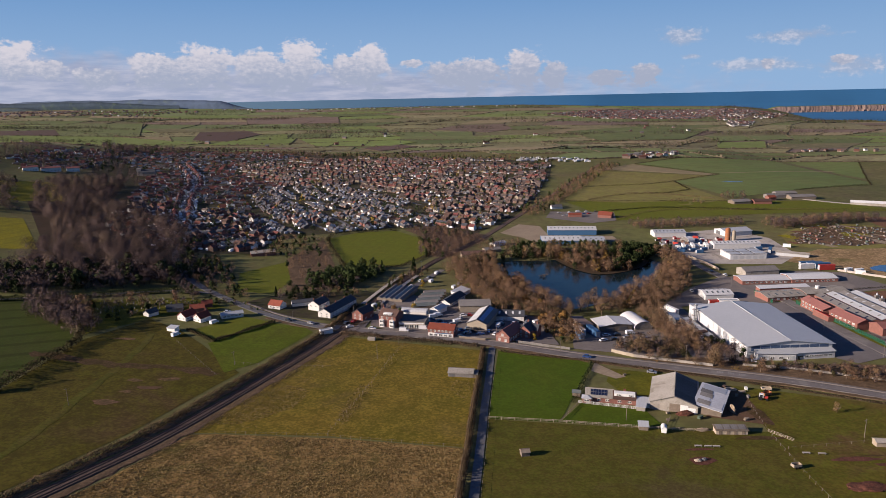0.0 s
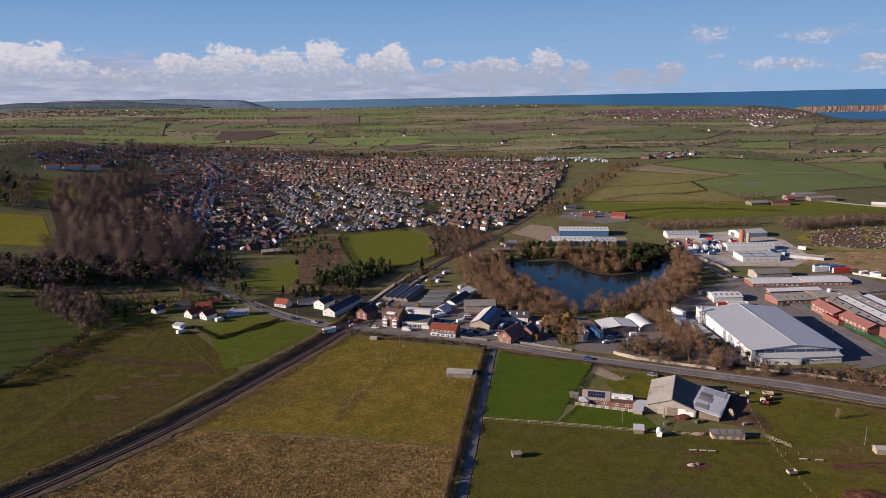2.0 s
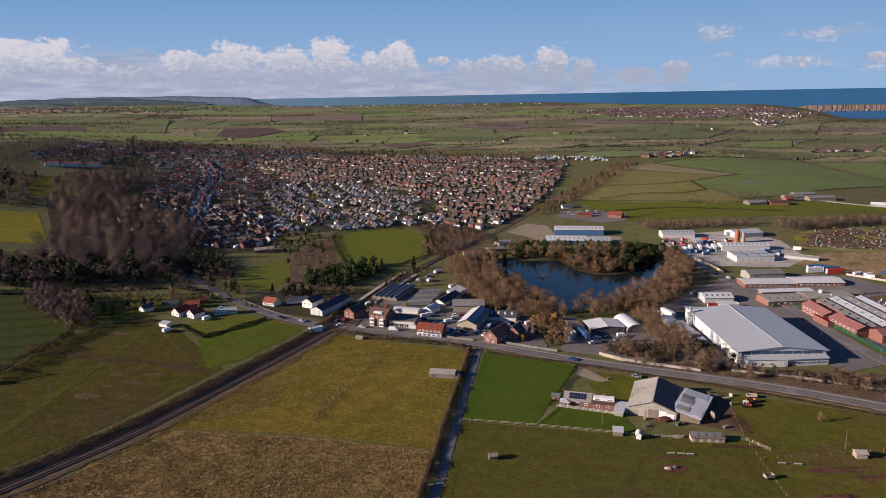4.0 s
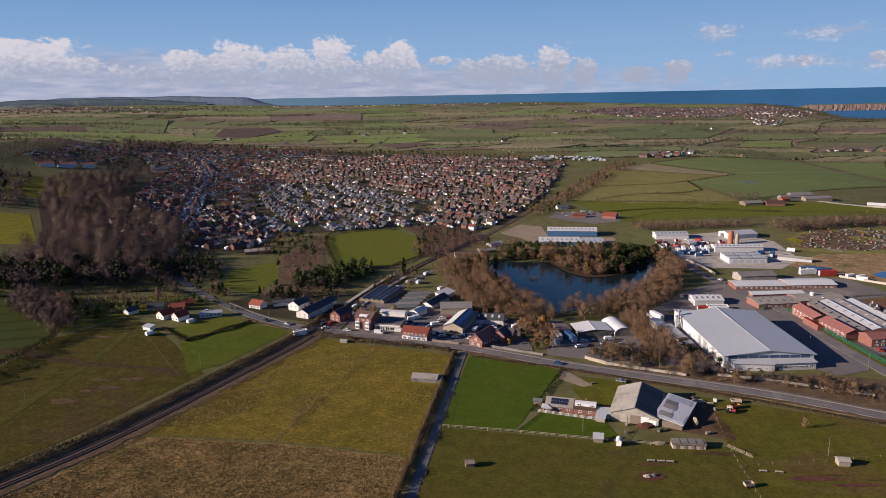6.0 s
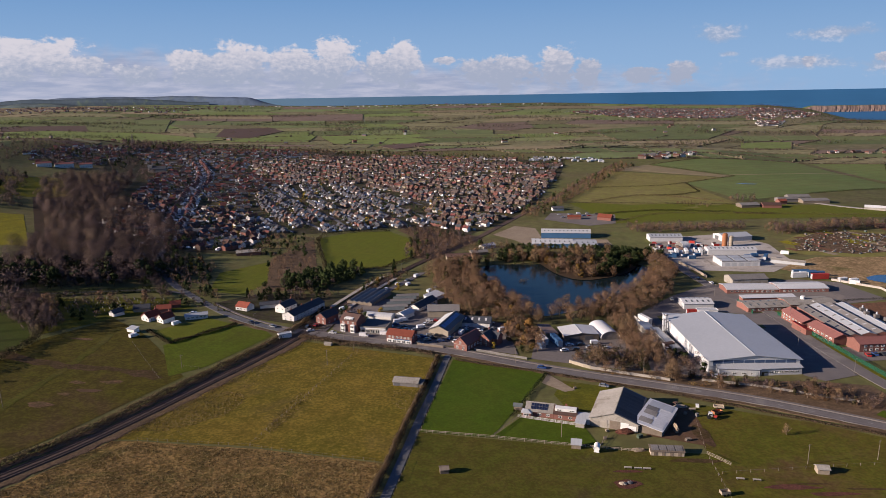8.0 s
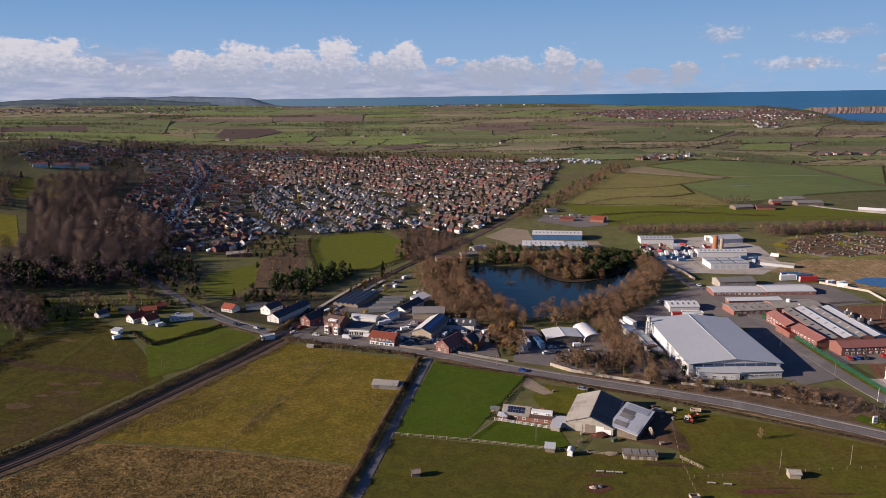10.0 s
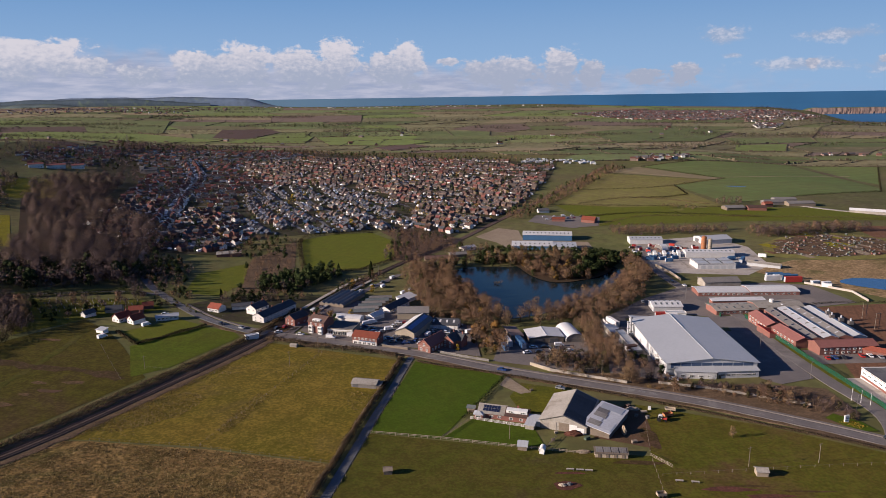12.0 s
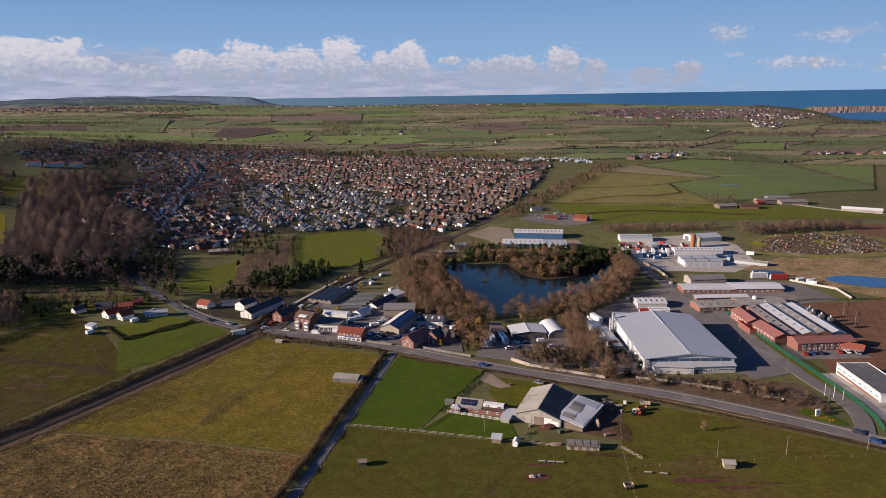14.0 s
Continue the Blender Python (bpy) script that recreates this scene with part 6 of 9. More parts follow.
hedge([(-54, 350), (-25, 339), (6, 332), (19, 327)], 3.6, 4.2, "overgrown hedge along the main road", density=34, kind="bramble")
hedge([(31, 319.5), (50, 312), (72, 304), (103, 289), (128, 277), (170, 253), (212, 227), (262, 188)], 1.2, 1.6, "low clipped hedge along the main road", density=60, kind="bramble")
hedge([(73, 302), (58, 264), (54, 256)], 1.8, 1.8, "dark hedge beside the farmhouse", density=14, kind="ever", smooth=False)
hedge([(-275, 394), (-243, 405), (-184, 430), (-160, 428)], 4.6, 4.0, "shaggy dark hedge beside the cemetery road", density=40, kind="ever")
hedge([(-60, 372), (-48, 366), (-40, 372)], 1.5, 1.5, LEAFLESS, density=12)
hedge([(-72, 506), (-106, 634), (-82, 668), (-44, 678)], 3.5, 4, "tall untrimmed hedge round the meadow", density=14)
hedge([(-20, 640), (-8, 570), (-30, 522), (-60, 510)], 2.5, 3, "tall untrimmed hedge round the meadow", density=14)
hedge([(228, 348), (262, 416), (330, 425), (460, 421)], 1.5, 1.8, LEAFLESS, density=8)
hedge([(190, 716), (250, 765), (330, 760), (520, 742)], 3.0, 3.5, LEAFLESS, kind="twig_v", density=10)
hedge([(160, 852), (250, 838), (355, 824)], 2.0, 2.5, LEAFLESS, density=8)
hedge([(205, 975), (300, 985), (352, 1012)], 2.0, 3, LEAFLESS, density=7)
hedge([(352, 1012), (452, 1090), (356, 1230), (540, 1386), (830, 1347)], 2.2, 3, LEAFLESS, density=6, smooth=False)
hedge([(484, 915), (640, 997), (830, 1345)], 2.0, 3, LEAFLESS, density=6, smooth=False)
hedge([(150, 850), (205, 975), (262, 1160), (300, 1240)], 4, 6, "line of scrub along the railway", density=12, kind="twig_v")

hedge([(190, 856), (249, 897), (292, 893), (348, 846)], 2.6, 3, LEAFLESS, kind="twig_v", density=12)
hedge([(178, 766), (258, 786), (372, 755)], 2.4, 3, LEAFLESS, density=12)
hedge([(262, 900), (308, 901), (345, 926), (352, 1010)], 2.2, 3, LEAFLESS, density=10, smooth=False)
wood("woodland", [(355, 838), (380, 836), (400, 850), (392, 870), (360, 860)], 7, 5, 9, ["twig_v", "twig_w"], "bare trees round the far farm", 102, 180)
wood("woodland", [(280, 818), (300, 812), (322, 804), (330, 812), (300, 826)], 6, 4, 7, ["twig_v", "twig_w"], "bare trees along a field edge", 103, 160)

# tussocks of dead grass in the rough pasture
TUSSOCK_PATCH = [(-92, 234), (-84, 262), (-66, 276), (-56, 270), (-60, 250), (-76, 236)]
BARN_PATCH = [(5, 282), (17, 282), (16, 262), (10, 258), (4, 270)]
rng = np.random.default_rng(9)
pts = scatter([(-200, 110), (-4, 110), (5, 192), (7.5, 215), (-37, 223), (-84, 226), (-108, 193), (-128, 158)], 0.62, 12)
dens = np.array([noise.noise((p[0] * 0.05, p[1] * 0.05, 0)) for p in pts])
pts = pts[dens > rng.uniform(-0.9, 0.25, len(pts))]
line_ = np.linspace((-41, 229), (-20, 330), 200)
line_ = line_ + rng.normal(0, 1.6, line_.shape)
extra = scatter([(-84, 229), (-70, 232), (-56, 300), (-62, 336), (-72, 300)], 1.3, 13)
clumps = np.concatenate([scatter(TUSSOCK_PATCH, 0.7, 14), scatter(BARN_PATCH, 1.0, 15), scatter([(-80, 296), (-72, 300), (-58, 343), (-66, 346)], 0.9, 16), scatter([(-42, 238), (-36, 238), (-30, 276), (-36, 276)], 0.8, 17)])
pts = np.concatenate([pts, line_, clumps[rng.random(len(clumps)) < 0.75], extra[rng.random(len(extra)) < 0.5]])
base = np.repeat(pts, 2, axis=0) + rng.normal(0, 0.2, (len(pts) * 2, 2))
b3 = np.column_stack([base, terrain(base[:, 0], base[:, 1]) + 0.06])
way = np.column_stack([rng.normal(0, 0.5, (len(b3), 2)), np.full(len(b3), 0.8)])
tagged(new("grass_tussocks", tri_mesh("tussocks", sliver_tris(b3, way, rng.uniform(0.28, 0.66, len(b3)), 0.46, rng), [M["tuft"]])), "straw-coloured tussocks of dead grass", "grass", kind="stuff")


# ---- far farmland ----
FAR_FIELDS = [
    ("far_bright", [(-1544, 2289), (-1489, 2374), (-1089, 2334), (-697, 2053), (-732, 2008), (-1039, 2045), (-1410, 2077)]),
    ("far_brown", [(-1720, 2533), (-1446, 2622), (-1311, 2387), (-1585, 2335)]),
    ("far_green", [(-1683, 3006), (-1283, 3016), (-1011, 2337), (-1292, 2364)]),
    ("far_brown", [(-864, 2504), (-697, 2526), (-605, 2354), (-637, 2083), (-772, 2164)]),
    ("far_bright", [(-656, 2088), (-522, 2334), (-440, 2127), (-419, 1927), (-664, 1958)]),
    ("far_heath", [(-945, 3424), (-491, 3410), (-415, 2906), (-807, 2932)]),
    ("far_heath", [(-24, 2408), (78, 2609), (249, 2630), (256, 2368), (162, 2235)]),
    ("far_bright", [(-430, 2127), (-191, 2116), (-61, 1935), (-130, 1812), (-332, 1852)]),
]
FAR_FIELDS += [
    ("far_brown", [(-196, 1744), (-119, 1869), (-53, 1771), (-139, 1618)]),
    ("far_green", [(410, 2206), (766, 2451), (886, 2252), (682, 1900), (435, 1831)]),
    ("far_tan", [(348, 1753), (426, 1788), (736, 1890), (594, 1689)]),
    ("far_heath", [(503, 2628), (820, 2707), (764, 2514), (477, 2480)]),
    ("far_olive", [(-366, 1796), (-220, 1812), (-216, 1683), (-375, 1703)]),
    ("far_olive", [(1130, 2440), (1480, 2830), (1700, 3250), (1560, 3300), (1280, 2900)]),
    ("far_bright", [(726, 1787), (870, 1823), (782, 1628), (665, 1625)]),
]


def far_fields():
    rng = random.Random(21)
    rows = [1330, 1420, 1520, 1630, 1740, 1860, 2000, 2150, 2320, 2500, 2700, 2920, 3160, 3420, 3700, 4000, 4280, 4480]
    hedge_lines = []
    kinds = ["far_green", "far_green", "far_green", "far_bright", "far_olive", "far_olive", "far_heath", "far_olive", "far_tan", "far_green"]
    words = {"far_green": "distant green grass field", "far_olive": "distant olive rough pasture", "far_brown": "distant ploughed brown field", "far_tan": "distant pale stubble field", "far_bright": "distant lush green grass field", "far_heath": "distant reddish-brown rough ground"}
    grid = {}
    cols = 13
    for j, y in enumerate(rows):
        half = y * 0.74
        for i in range(cols + 1):
            u = -1 + 2 * i / cols
            grid[j, i] = (u * half + rng.uniform(-0.035, 0.035) * y, y + rng.uniform(-0.2, 0.2) * 0.07 * y + 0.012 * y * math.sin(i * 1.3 + j))
    for j in range(len(rows) - 1):
        for i in range(cols):
            q = [grid[j, i], grid[j, i + 1], grid[j + 1, i + 1], grid[j + 1, i]]
            cx, cy = sum(p[0] for p in q) / 4, sum(p[1] for p in q) / 4
            if any(inside(VILLAGE, p[0], p[1]) for p in q + [(cx, cy)]) or cy < 1500 and -700 < cx < 160:
                continue
            if any(sea_share(p[0] + 25, p[1] + 30) > 0.01 for p in q):
                continue
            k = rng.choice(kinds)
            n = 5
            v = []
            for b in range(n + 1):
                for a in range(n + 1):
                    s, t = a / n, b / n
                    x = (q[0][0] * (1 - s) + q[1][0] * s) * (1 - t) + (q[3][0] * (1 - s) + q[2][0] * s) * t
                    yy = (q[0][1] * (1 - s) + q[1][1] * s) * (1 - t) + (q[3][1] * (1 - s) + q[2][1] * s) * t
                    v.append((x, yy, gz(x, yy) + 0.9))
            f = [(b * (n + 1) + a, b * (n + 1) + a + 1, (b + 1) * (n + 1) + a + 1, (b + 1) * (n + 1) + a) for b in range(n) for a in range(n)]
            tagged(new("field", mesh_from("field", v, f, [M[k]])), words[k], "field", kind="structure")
            hedge_lines += [(q[0], q[1]), (q[0], q[3])]
            if rng.random() < 0.4:
                hedge_lines.append((((q[0][0] + q[1][0]) / 2, (q[0][1] + q[1][1]) / 2), ((q[2][0] + q[3][0]) / 2, (q[2][1] + q[3][1]) / 2)))
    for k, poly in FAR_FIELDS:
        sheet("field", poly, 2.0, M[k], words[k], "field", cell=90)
        hedge_lines += list(zip(poly, poly[1:] + poly[:1]))
    rg = np.random.default_rng(4)
    hv, hf = [], []
    for a, b in hedge_lines:
        a, b = np.array(a), np.array(b)
        far = a[1] / 1500
        n = int(np.linalg.norm(b - a) / (7 * far))
        if rg.random() < 0.25 or n < 2:
            continue
        d = (b - a) / np.linalg.norm(b - a)
        side = np.array([-d[1], d[0]])
        tall = rg.uniform(0.6, 2.0)
        for i in range(n):
            p = a + (b - a) * (i + rg.uniform(-0.15, 0.15)) / n
            l = (np.linalg.norm(b - a) / n) * rg.uniform(0.55, 1.15)
            w, h = rg.uniform(1.0, 2.2), tall * rg.uniform(0.5, 1.3) * (2.4 if rg.random() < 0.07 else 1.0)
            if rg.random() < 0.08:
                continue
            k, q = len(hv), p + d * l
            for c, t in ((p, 0.75), (q, 0.75)):
                z = float(terrain(c[0], c[1]))
                hv.extend([(*(c - side * w), z), (*(c - side * w * t), z + 1.0 + h * 0.8), (*c, z + 1.3 + h), (*(c + side * w * t), z + 1.0 + h * 0.8), (*(c + side * w), z)])
            hf.extend([(k + j, k + j + 1, k + j + 6, k + j + 5) for j in range(4)] + [(k + 4, k + 3, k + 2, k + 1, k), (k + 5, k + 6, k + 7, k + 8, k + 9)])
    tagged(new("far_hedges", mesh_from("far_hedges", hv, hf, [M["hedge_far"]])), "dark hedgerows dividing the distant fields", "hedges", kind="stuff")
    # distant copses and tree lines
    spots = []
    for i in range(120):
        y = rng.uniform(1650, 4400)
        x = rng.uniform(-0.72, 0.62) * y
        if sea_share(x + 60, y + 80) > 0.01 or (y < 1700 and -700 < x < 250):
            continue
        ln, wd, th = rng.uniform(40, 420), rng.uniform(10, 45), rng.uniform(-0.35, 0.35)
        for _ in range(int(ln * wd / 150) + 8):
            a, b = rng.uniform(-0.5, 0.5) * ln, rng.uniform(-0.5, 0.5) * wd
            spots.append((x + a * math.cos(th) - b * math.sin(th), y + a * math.sin(th) + b * math.cos(th)))
    for x, y, ln, wd, th in ((-1250, 2150, 520, 60, -0.15), (-1650, 2700, 700, 120, 0.1), (-600, 2700, 600, 70, 0.1), (-250, 2350, 420, 50, -0.2), (350, 2050, 420, 45, 0.35),
                             (620, 1760, 380, 40, 0.5), (900, 2120, 380, 50, -0.1), (120, 2900, 500, 60, 0.15), (760, 2640, 420, 60, 0.1), (-1100, 3300, 800, 110, 0.0), (500, 1590, 300, 28, 0.7)):
        for _ in range(int(ln * wd / 130)):
            a, b = rng.uniform(-0.5, 0.5) * ln, rng.gauss(0, 0.25) * wd
            spots.append((x + a * math.cos(th) - b * math.sin(th), y + a * math.sin(th) + b * math.cos(th)))
    for i in range(420):
        k, y = rng.uniform(0.40, 0.52), rng.uniform(2600, 3900)
        spots.append((k * y, y))
    sp = np.array(spots)
    sp = sp[sea_share(sp[:, 0] + 10, sp[:, 1] + 20) < 0.01]
    hs = rg.uniform(7, 12, len(sp))
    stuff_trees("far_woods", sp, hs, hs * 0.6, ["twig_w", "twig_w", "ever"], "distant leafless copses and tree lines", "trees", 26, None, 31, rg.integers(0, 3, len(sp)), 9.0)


far_fields()


def far_town(poly, count, label, seed, white=0.3, size=1.0):
    """A distant town: many small houses joined."""
    rg = random.Random(seed)
    xs, ys = [p[0] for p in poly], [p[1] for p in poly]
    wv, wf, rv, rf, rm, wm = [], [], [], [], [], []
    made = 0
    while made < count:
        x, y = rg.uniform(min(xs), max(xs)), rg.uniform(min(ys), max(ys))
        if not inside(poly, x, y) or sea_share(x + 20, y + 25) > 0.01:
            continue
        made += 1
        L, W, e, r = rg.uniform(9, 18) * size, 9 * size, rg.uniform(4, 7) * size, 0
        r = e + 3.0 * size
        m = pose(x, y, gz(x, y) + 0.5, 0, 0, rg.choice([0, 20, 90, -25]) + rg.uniform(-8, 8))
        b = len(wv)
        for xx in (-L / 2, L / 2):
            wv += [tuple(m @ Vector(c)) for c in ((xx, -W / 2, -3), (xx, W / 2, -3), (xx, W / 2, e), (xx, 0, r), (xx, -W / 2, e))]
        fs = [(b, b + 1, b + 2, b + 3, b + 4), (b + 9, b + 8, b + 7, b + 6, b + 5), (b, b + 4, b + 9, b + 5), (b + 1, b + 6, b + 7, b + 2)]
        wf += fs
        wm += [1 if rg.random() < white else 0] * 4
        b = len(rv)
        for xx in (-L / 2 - 0.4, L / 2 + 0.4):
            rv += [tuple(m @ Vector(c)) for c in ((xx, -W / 2 - 0.4, e - 0.2), (xx, 0, r + 0.1), (xx, W / 2 + 0.4, e - 0.2), (xx, W / 2 + 0.4, e + 0.1), (xx, 0, r + 0.4), (xx, -W / 2 - 0.4, e + 0.1))]
        fs = [(b + i, b + (i + 1) % 6, b + 6 + (i + 1) % 6, b + 6 + i) for i in range(6)]
        rf += fs
        rm += [rg.choice([0, 0, 1])] * 6
    root = tagged(new("far_houses"), label, "houses", kind="stuff")
    part("wall", mesh_from("wall", wv, wf, [M["brick_i"], M["render_w"]], wm), None, root)
    part("roof", mesh_from("roof", rv, rf, [M["roof_i"], M["roof_r"]], rm), None, root)


far_town([(514, 3285), (700, 3500), (885, 3720), (1250, 3650), (1380, 3266), (1034, 2827), (663, 2881)], 1500, "distant seaside town of brick and white houses", 51, 0.12, 0.72)
far_town([(-2700, 3500), (-1500, 3500), (-1300, 4200), (-2700, 4300)], 230, "distant hillside town in haze", 57, 0.1, 0.75)
far_town([(1120, 2760), (1400, 2900), (1800, 3560), (1500, 3700), (1300, 3250)], 260, "seaside houses among trees on the bay", 58, 0.3, 0.72)
far_town([(1380, 3266), (1250, 3650), (1600, 3900), (1760, 3700), (1620, 3300)], 420, "brick houses of the seaside town by the bay", 60, 0.2, 0.72)
far_town([(1011, 2407), (1135, 2691), (1216, 2657), (1103, 2444)], 110, "distant white holiday chalets", 52, 0.95, 0.8)
far_town([(-1500, 4380), (-300, 4480), (500, 4330), (500, 4280), (-1500, 4280)], 70, "white caravans along the far clifftop", 53, 0.7, 0.75)
far_town([(-1900, 2000), (-300, 2400), (900, 2500), (1000, 2000), (0, 1750), (-900, 1750)], 22, "scattered distant brick farmsteads", 54, 0.4, 0.85)
far_town([(330, 1290), (420, 1320), (520, 1420), (420, 1400)], 34, "hamlet beyond the railway", 55, 0.3, 0.7)
far_town([(800, 1500), (1000, 1480), (1020, 1520), (820, 1540)], 18, "hamlet at the edge of a field", 56, 0.4, 0.7)

# ---- buildings near the road, the farm and the estate ----
def win_rows(root, L, W, rows):
    for side, n, z, w, h in rows:
        for u in spread(n, (L if side in ("front", "back") else W) * 0.9):
            window_at(root, side, u, z, w, h, L, W)


def big_warehouse():
    L, W = 63, 42
    b = building("warehouse", 168.2, 336.5, 92, L, W, 8.6, 11.4, "sheet", "sheet", "large pale grey metal warehouse with a shallow roof", "warehouse", over=0.9)
    for i, u in enumerate(spread(10, L * 0.96)):
        panel_at(b, "wall_panel", "back", -u, 0.3, 5.6, 7.4, L, W, "sheet_w")
    # navy panels paint the roof overhang's shade on the front gable
    for u in spread(8, W * 0.92):
        panel_at(b, "gable_panel", "left", u, 5.4, 4.4, 3.0, L, W, "navy", "navy panel painted as the shade under the roof overhang")
    bm = bmesh.new()
    box(bm, 10, -0.2, 11.3, 33, 0.2, 11.9)
    part("ridge_vent", bm, M["sheet"], b)
    a = building("warehouse_annex", 161.0, 304.0, -4, 18, 8.0, 4.2, 5.6, "sheet_w", "sheet", "white single-storey annex of the warehouse", "annex", "mono", 0.5)
    win_rows(a, 18, 8.0, [("front", 4, 1.0, 2.0, 1.2)])
    panel_at(a, "roller_door", "front", 7.0, 0, 2.6, 3.0, 18, 8.0, "sheet")
    a = building("warehouse_annex", 179.8, 305.0, 5, 19, 8.0, 4.2, 5.6, "sheet_w", "sheet", "white office annex with a strip of windows", "annex", "mono", 0.5)
    win_rows(a, 19, 8.0, [("front", 7, 1.4, 2.0, 1.2)])
    panel_at(a, "door", "front", -8.7, 0, 1.2, 2.2, 19, 8.0, "glass")
    e = building("warehouse_wing", 156.5, 374.5, 92, 12, 17, 8.0, 9.4, "sheet_w", "sheet", "lower grey wing behind the warehouse", "warehouse", "mono", 0.5)
    for u in spread(4, 11):
        panel_at(e, "wall_panel", "back", u, 0.3, 2.4, 5.2, 12, 17, "sheet_w")
    # steel flue stack and two slim silos beside the wall
    for x, y, h, r in ((144.5, 362, 13, 0.9), (142.5, 359, 11, 0.7)):
        root = tagged(new("flue_stack"), "slim grey steel flue with ladder hoops", "flue")
        root.matrix_basis = pose(x, y, gz(x, y))
        bm = bmesh.new()
        bmesh.ops.create_cone(bm, cap_ends=True, segments=14, radius1=r, radius2=r * 0.8, depth=h + 1, matrix=Matrix.Translation((0, 0, h / 2 - 0.5)))
        part("stack", bm, M["sheet"], root)
        for z in (h * 0.35, h * 0.65, h * 0.95):
            bm = bmesh.new()
            bmesh.ops.create_cone(bm, cap_ends=True, segments=14, radius1=r + 0.25, radius2=r + 0.25, depth=0.25, matrix=Matrix.Translation((0, 0, z)))
            part("collar", bm, M["steel"], root)


def shed(name, x, y, yaw, L, W, eave, ridge, wall, roof, label, style="gable", lights=0, doors=0, wins=0, door_mat="sheet", ra=0.0, light_mat="roofglass", over=0.35):
    b = building(name, x, y, yaw, L, W, eave, ridge, wall, roof, label, "shed" if "shed" in name else "building", style, over, ridge_at=ra)
    if lights and style == "gable":
        for s in (-1, 1):
            slope_panels(b, L, W, eave, ridge, s, spread(lights, L * 0.94), 0.55, min(2.6, W * 0.24), 1.1, light_mat, "skylight", ridge_at=ra)
    for u in spread(doors, L * 0.9) if doors else []:
        panel_at(b, "roller_door", "front", u, 0, min(4.0, L * 0.6 / doors), min(3.6, eave * 0.8), L, W, door_mat)
    for u in spread(wins, L * 0.9) if wins else []:
        window_at(b, "front", u, 1.0, 1.8, 1.2, L, W)
        window_at(b, "back", u, 1.0, 1.8, 1.2, L, W)
    return b


def estate():
    big_warehouse()
    shed("industrial_shed", 216, 625, -2, 29, 15, 5, 6.8, "sheet_w", "sheet", "white storage shed with rooflights", lights=8)
    b = shed("industrial_shed", 277, 624, 12, 27, 19, 5, 7.4, "sheet_w", "sheet", "white steel shed with an open gable")
    # a solid dark panel stands in for the unlit gable opening
    panel_at(b, "open_doorway", "left", -3, 0, 6, 4.2, 27, 19, "felt", "dark panel painted as the shade of an open doorway")
    shed("industrial_shed", 254, 566, -2, 39, 12, 5.2, 6.6, "sheet_w", "sheet_w", "long white workshop with rooflights", lights=11)
    b = shed("industrial_shed", 245, 529, 1, 29, 19, 5.0, 5.4, "sheet_w", "felt", "white flat-roofed workshop with roof panels", "flat", doors=5)
    for u in (-10, 0, 10):
        for v in (-5, 4):
            ob = new("roof_panel", shared("wfp", lambda: box_mesh("roof_panel", (8.5, 7, 0.35), M["sheet"])))
            ob.parent = b
            ob.matrix_basis = pose(u, v, 5.25)
    b = shed("industrial_shed", 129, 648, -6, 46, 19, 6.2, 8.4, "blue", "sheet_w", "blue-sided shed with a pale ribbed roof", lights=12)
    b = shed("industrial_shed", 111, 603, -4, 36, 21, 5.0, 7.2, "blue", "sheet_w", "blue-sided shed with a white roof", lights=8)
    b = shed("industrial_shed", 139, 599, -4, 20, 21, 4.8, 6.4, "sheet_w", "sheet", "grey roofed extension of the blue shed", lights=4)
    shed("industrial_shed", 230, 471, 5, 25, 13, 5.0, 7.2, "cement", "cement_d", "grey-green sheeted store shed")
    shed("brick_workshop", 224, 451.5, 0, 33, 14.5, 3.1, 4.4, "brick", "sheet_w", "long brick workshop with a white sheet roof", lights=0, wins=9)
    shed("brick_workshop", 257, 451.5, 1, 32, 15.5, 3.3, 4.7, "brick", "sheet_w", "long brick workshop with a white sheet roof", lights=0, wins=8)
    shed("brick_workshop", 217, 410.5, 6, 26, 14.5, 3.1, 4.4, "brick", "cement", "brick workshop with a grey sheet roof", wins=6, lights=5)
    b = shed("brick_workshop", 245, 414.5, 6, 29, 14.5, 3.4, 4.8, "brick", "cement", "brick workshop with tall bays and a roof vent", lights=0)
    for u in spread(4, 27):
        panel_at(b, "bay_panel", "front", u, 0, 5.4, 3.0, 29, 14.5, "brick", "red brick wall bay panel")
    bm = bmesh.new()
    bmesh.ops.create_cone(bm, cap_ends=True, segments=12, radius1=1.3, radius2=1.3, depth=3, matrix=Matrix.Translation((-3, 0, 5.6)))
    part("roof_vent", bm, M["paint"], b, "white round roof vent")
    shed("low_store", 226, 426, 4, 34, 5, 3.2, 3.8, "brick", "sheet_w", "low brick store with white roof", "mono")
    shed("industrial_shed", 179, 419, 0, 18, 13, 4.2, 5.8, "sheet_w", "sheet_w", "small white curved-roof unit", "gable", lights=5)
    shed("portable_cabin", 181, 404, -4, 12, 4, 3.0, 3.2, "paint", "sheet", "grey portable cabin beside the warehouse", "flat")
    # brick factory with offices in front
    o = shed("brick_office", 223.5, 378, 93, 22, 9, 5.2, 7.4, "brick", "tile_dull", "two-storey red brick office wing with a tiled roof")
    win_rows(o, 22, 9, [("back", 6, 0.9, 1.5, 1.3), ("back", 6, 3.3, 1.5, 1.2)])
    o = shed("brick_office", 226.5, 352, 98, 22, 9, 5.2, 7.4, "brick", "tile_dull", "two-storey red brick office wing with a tiled roof")
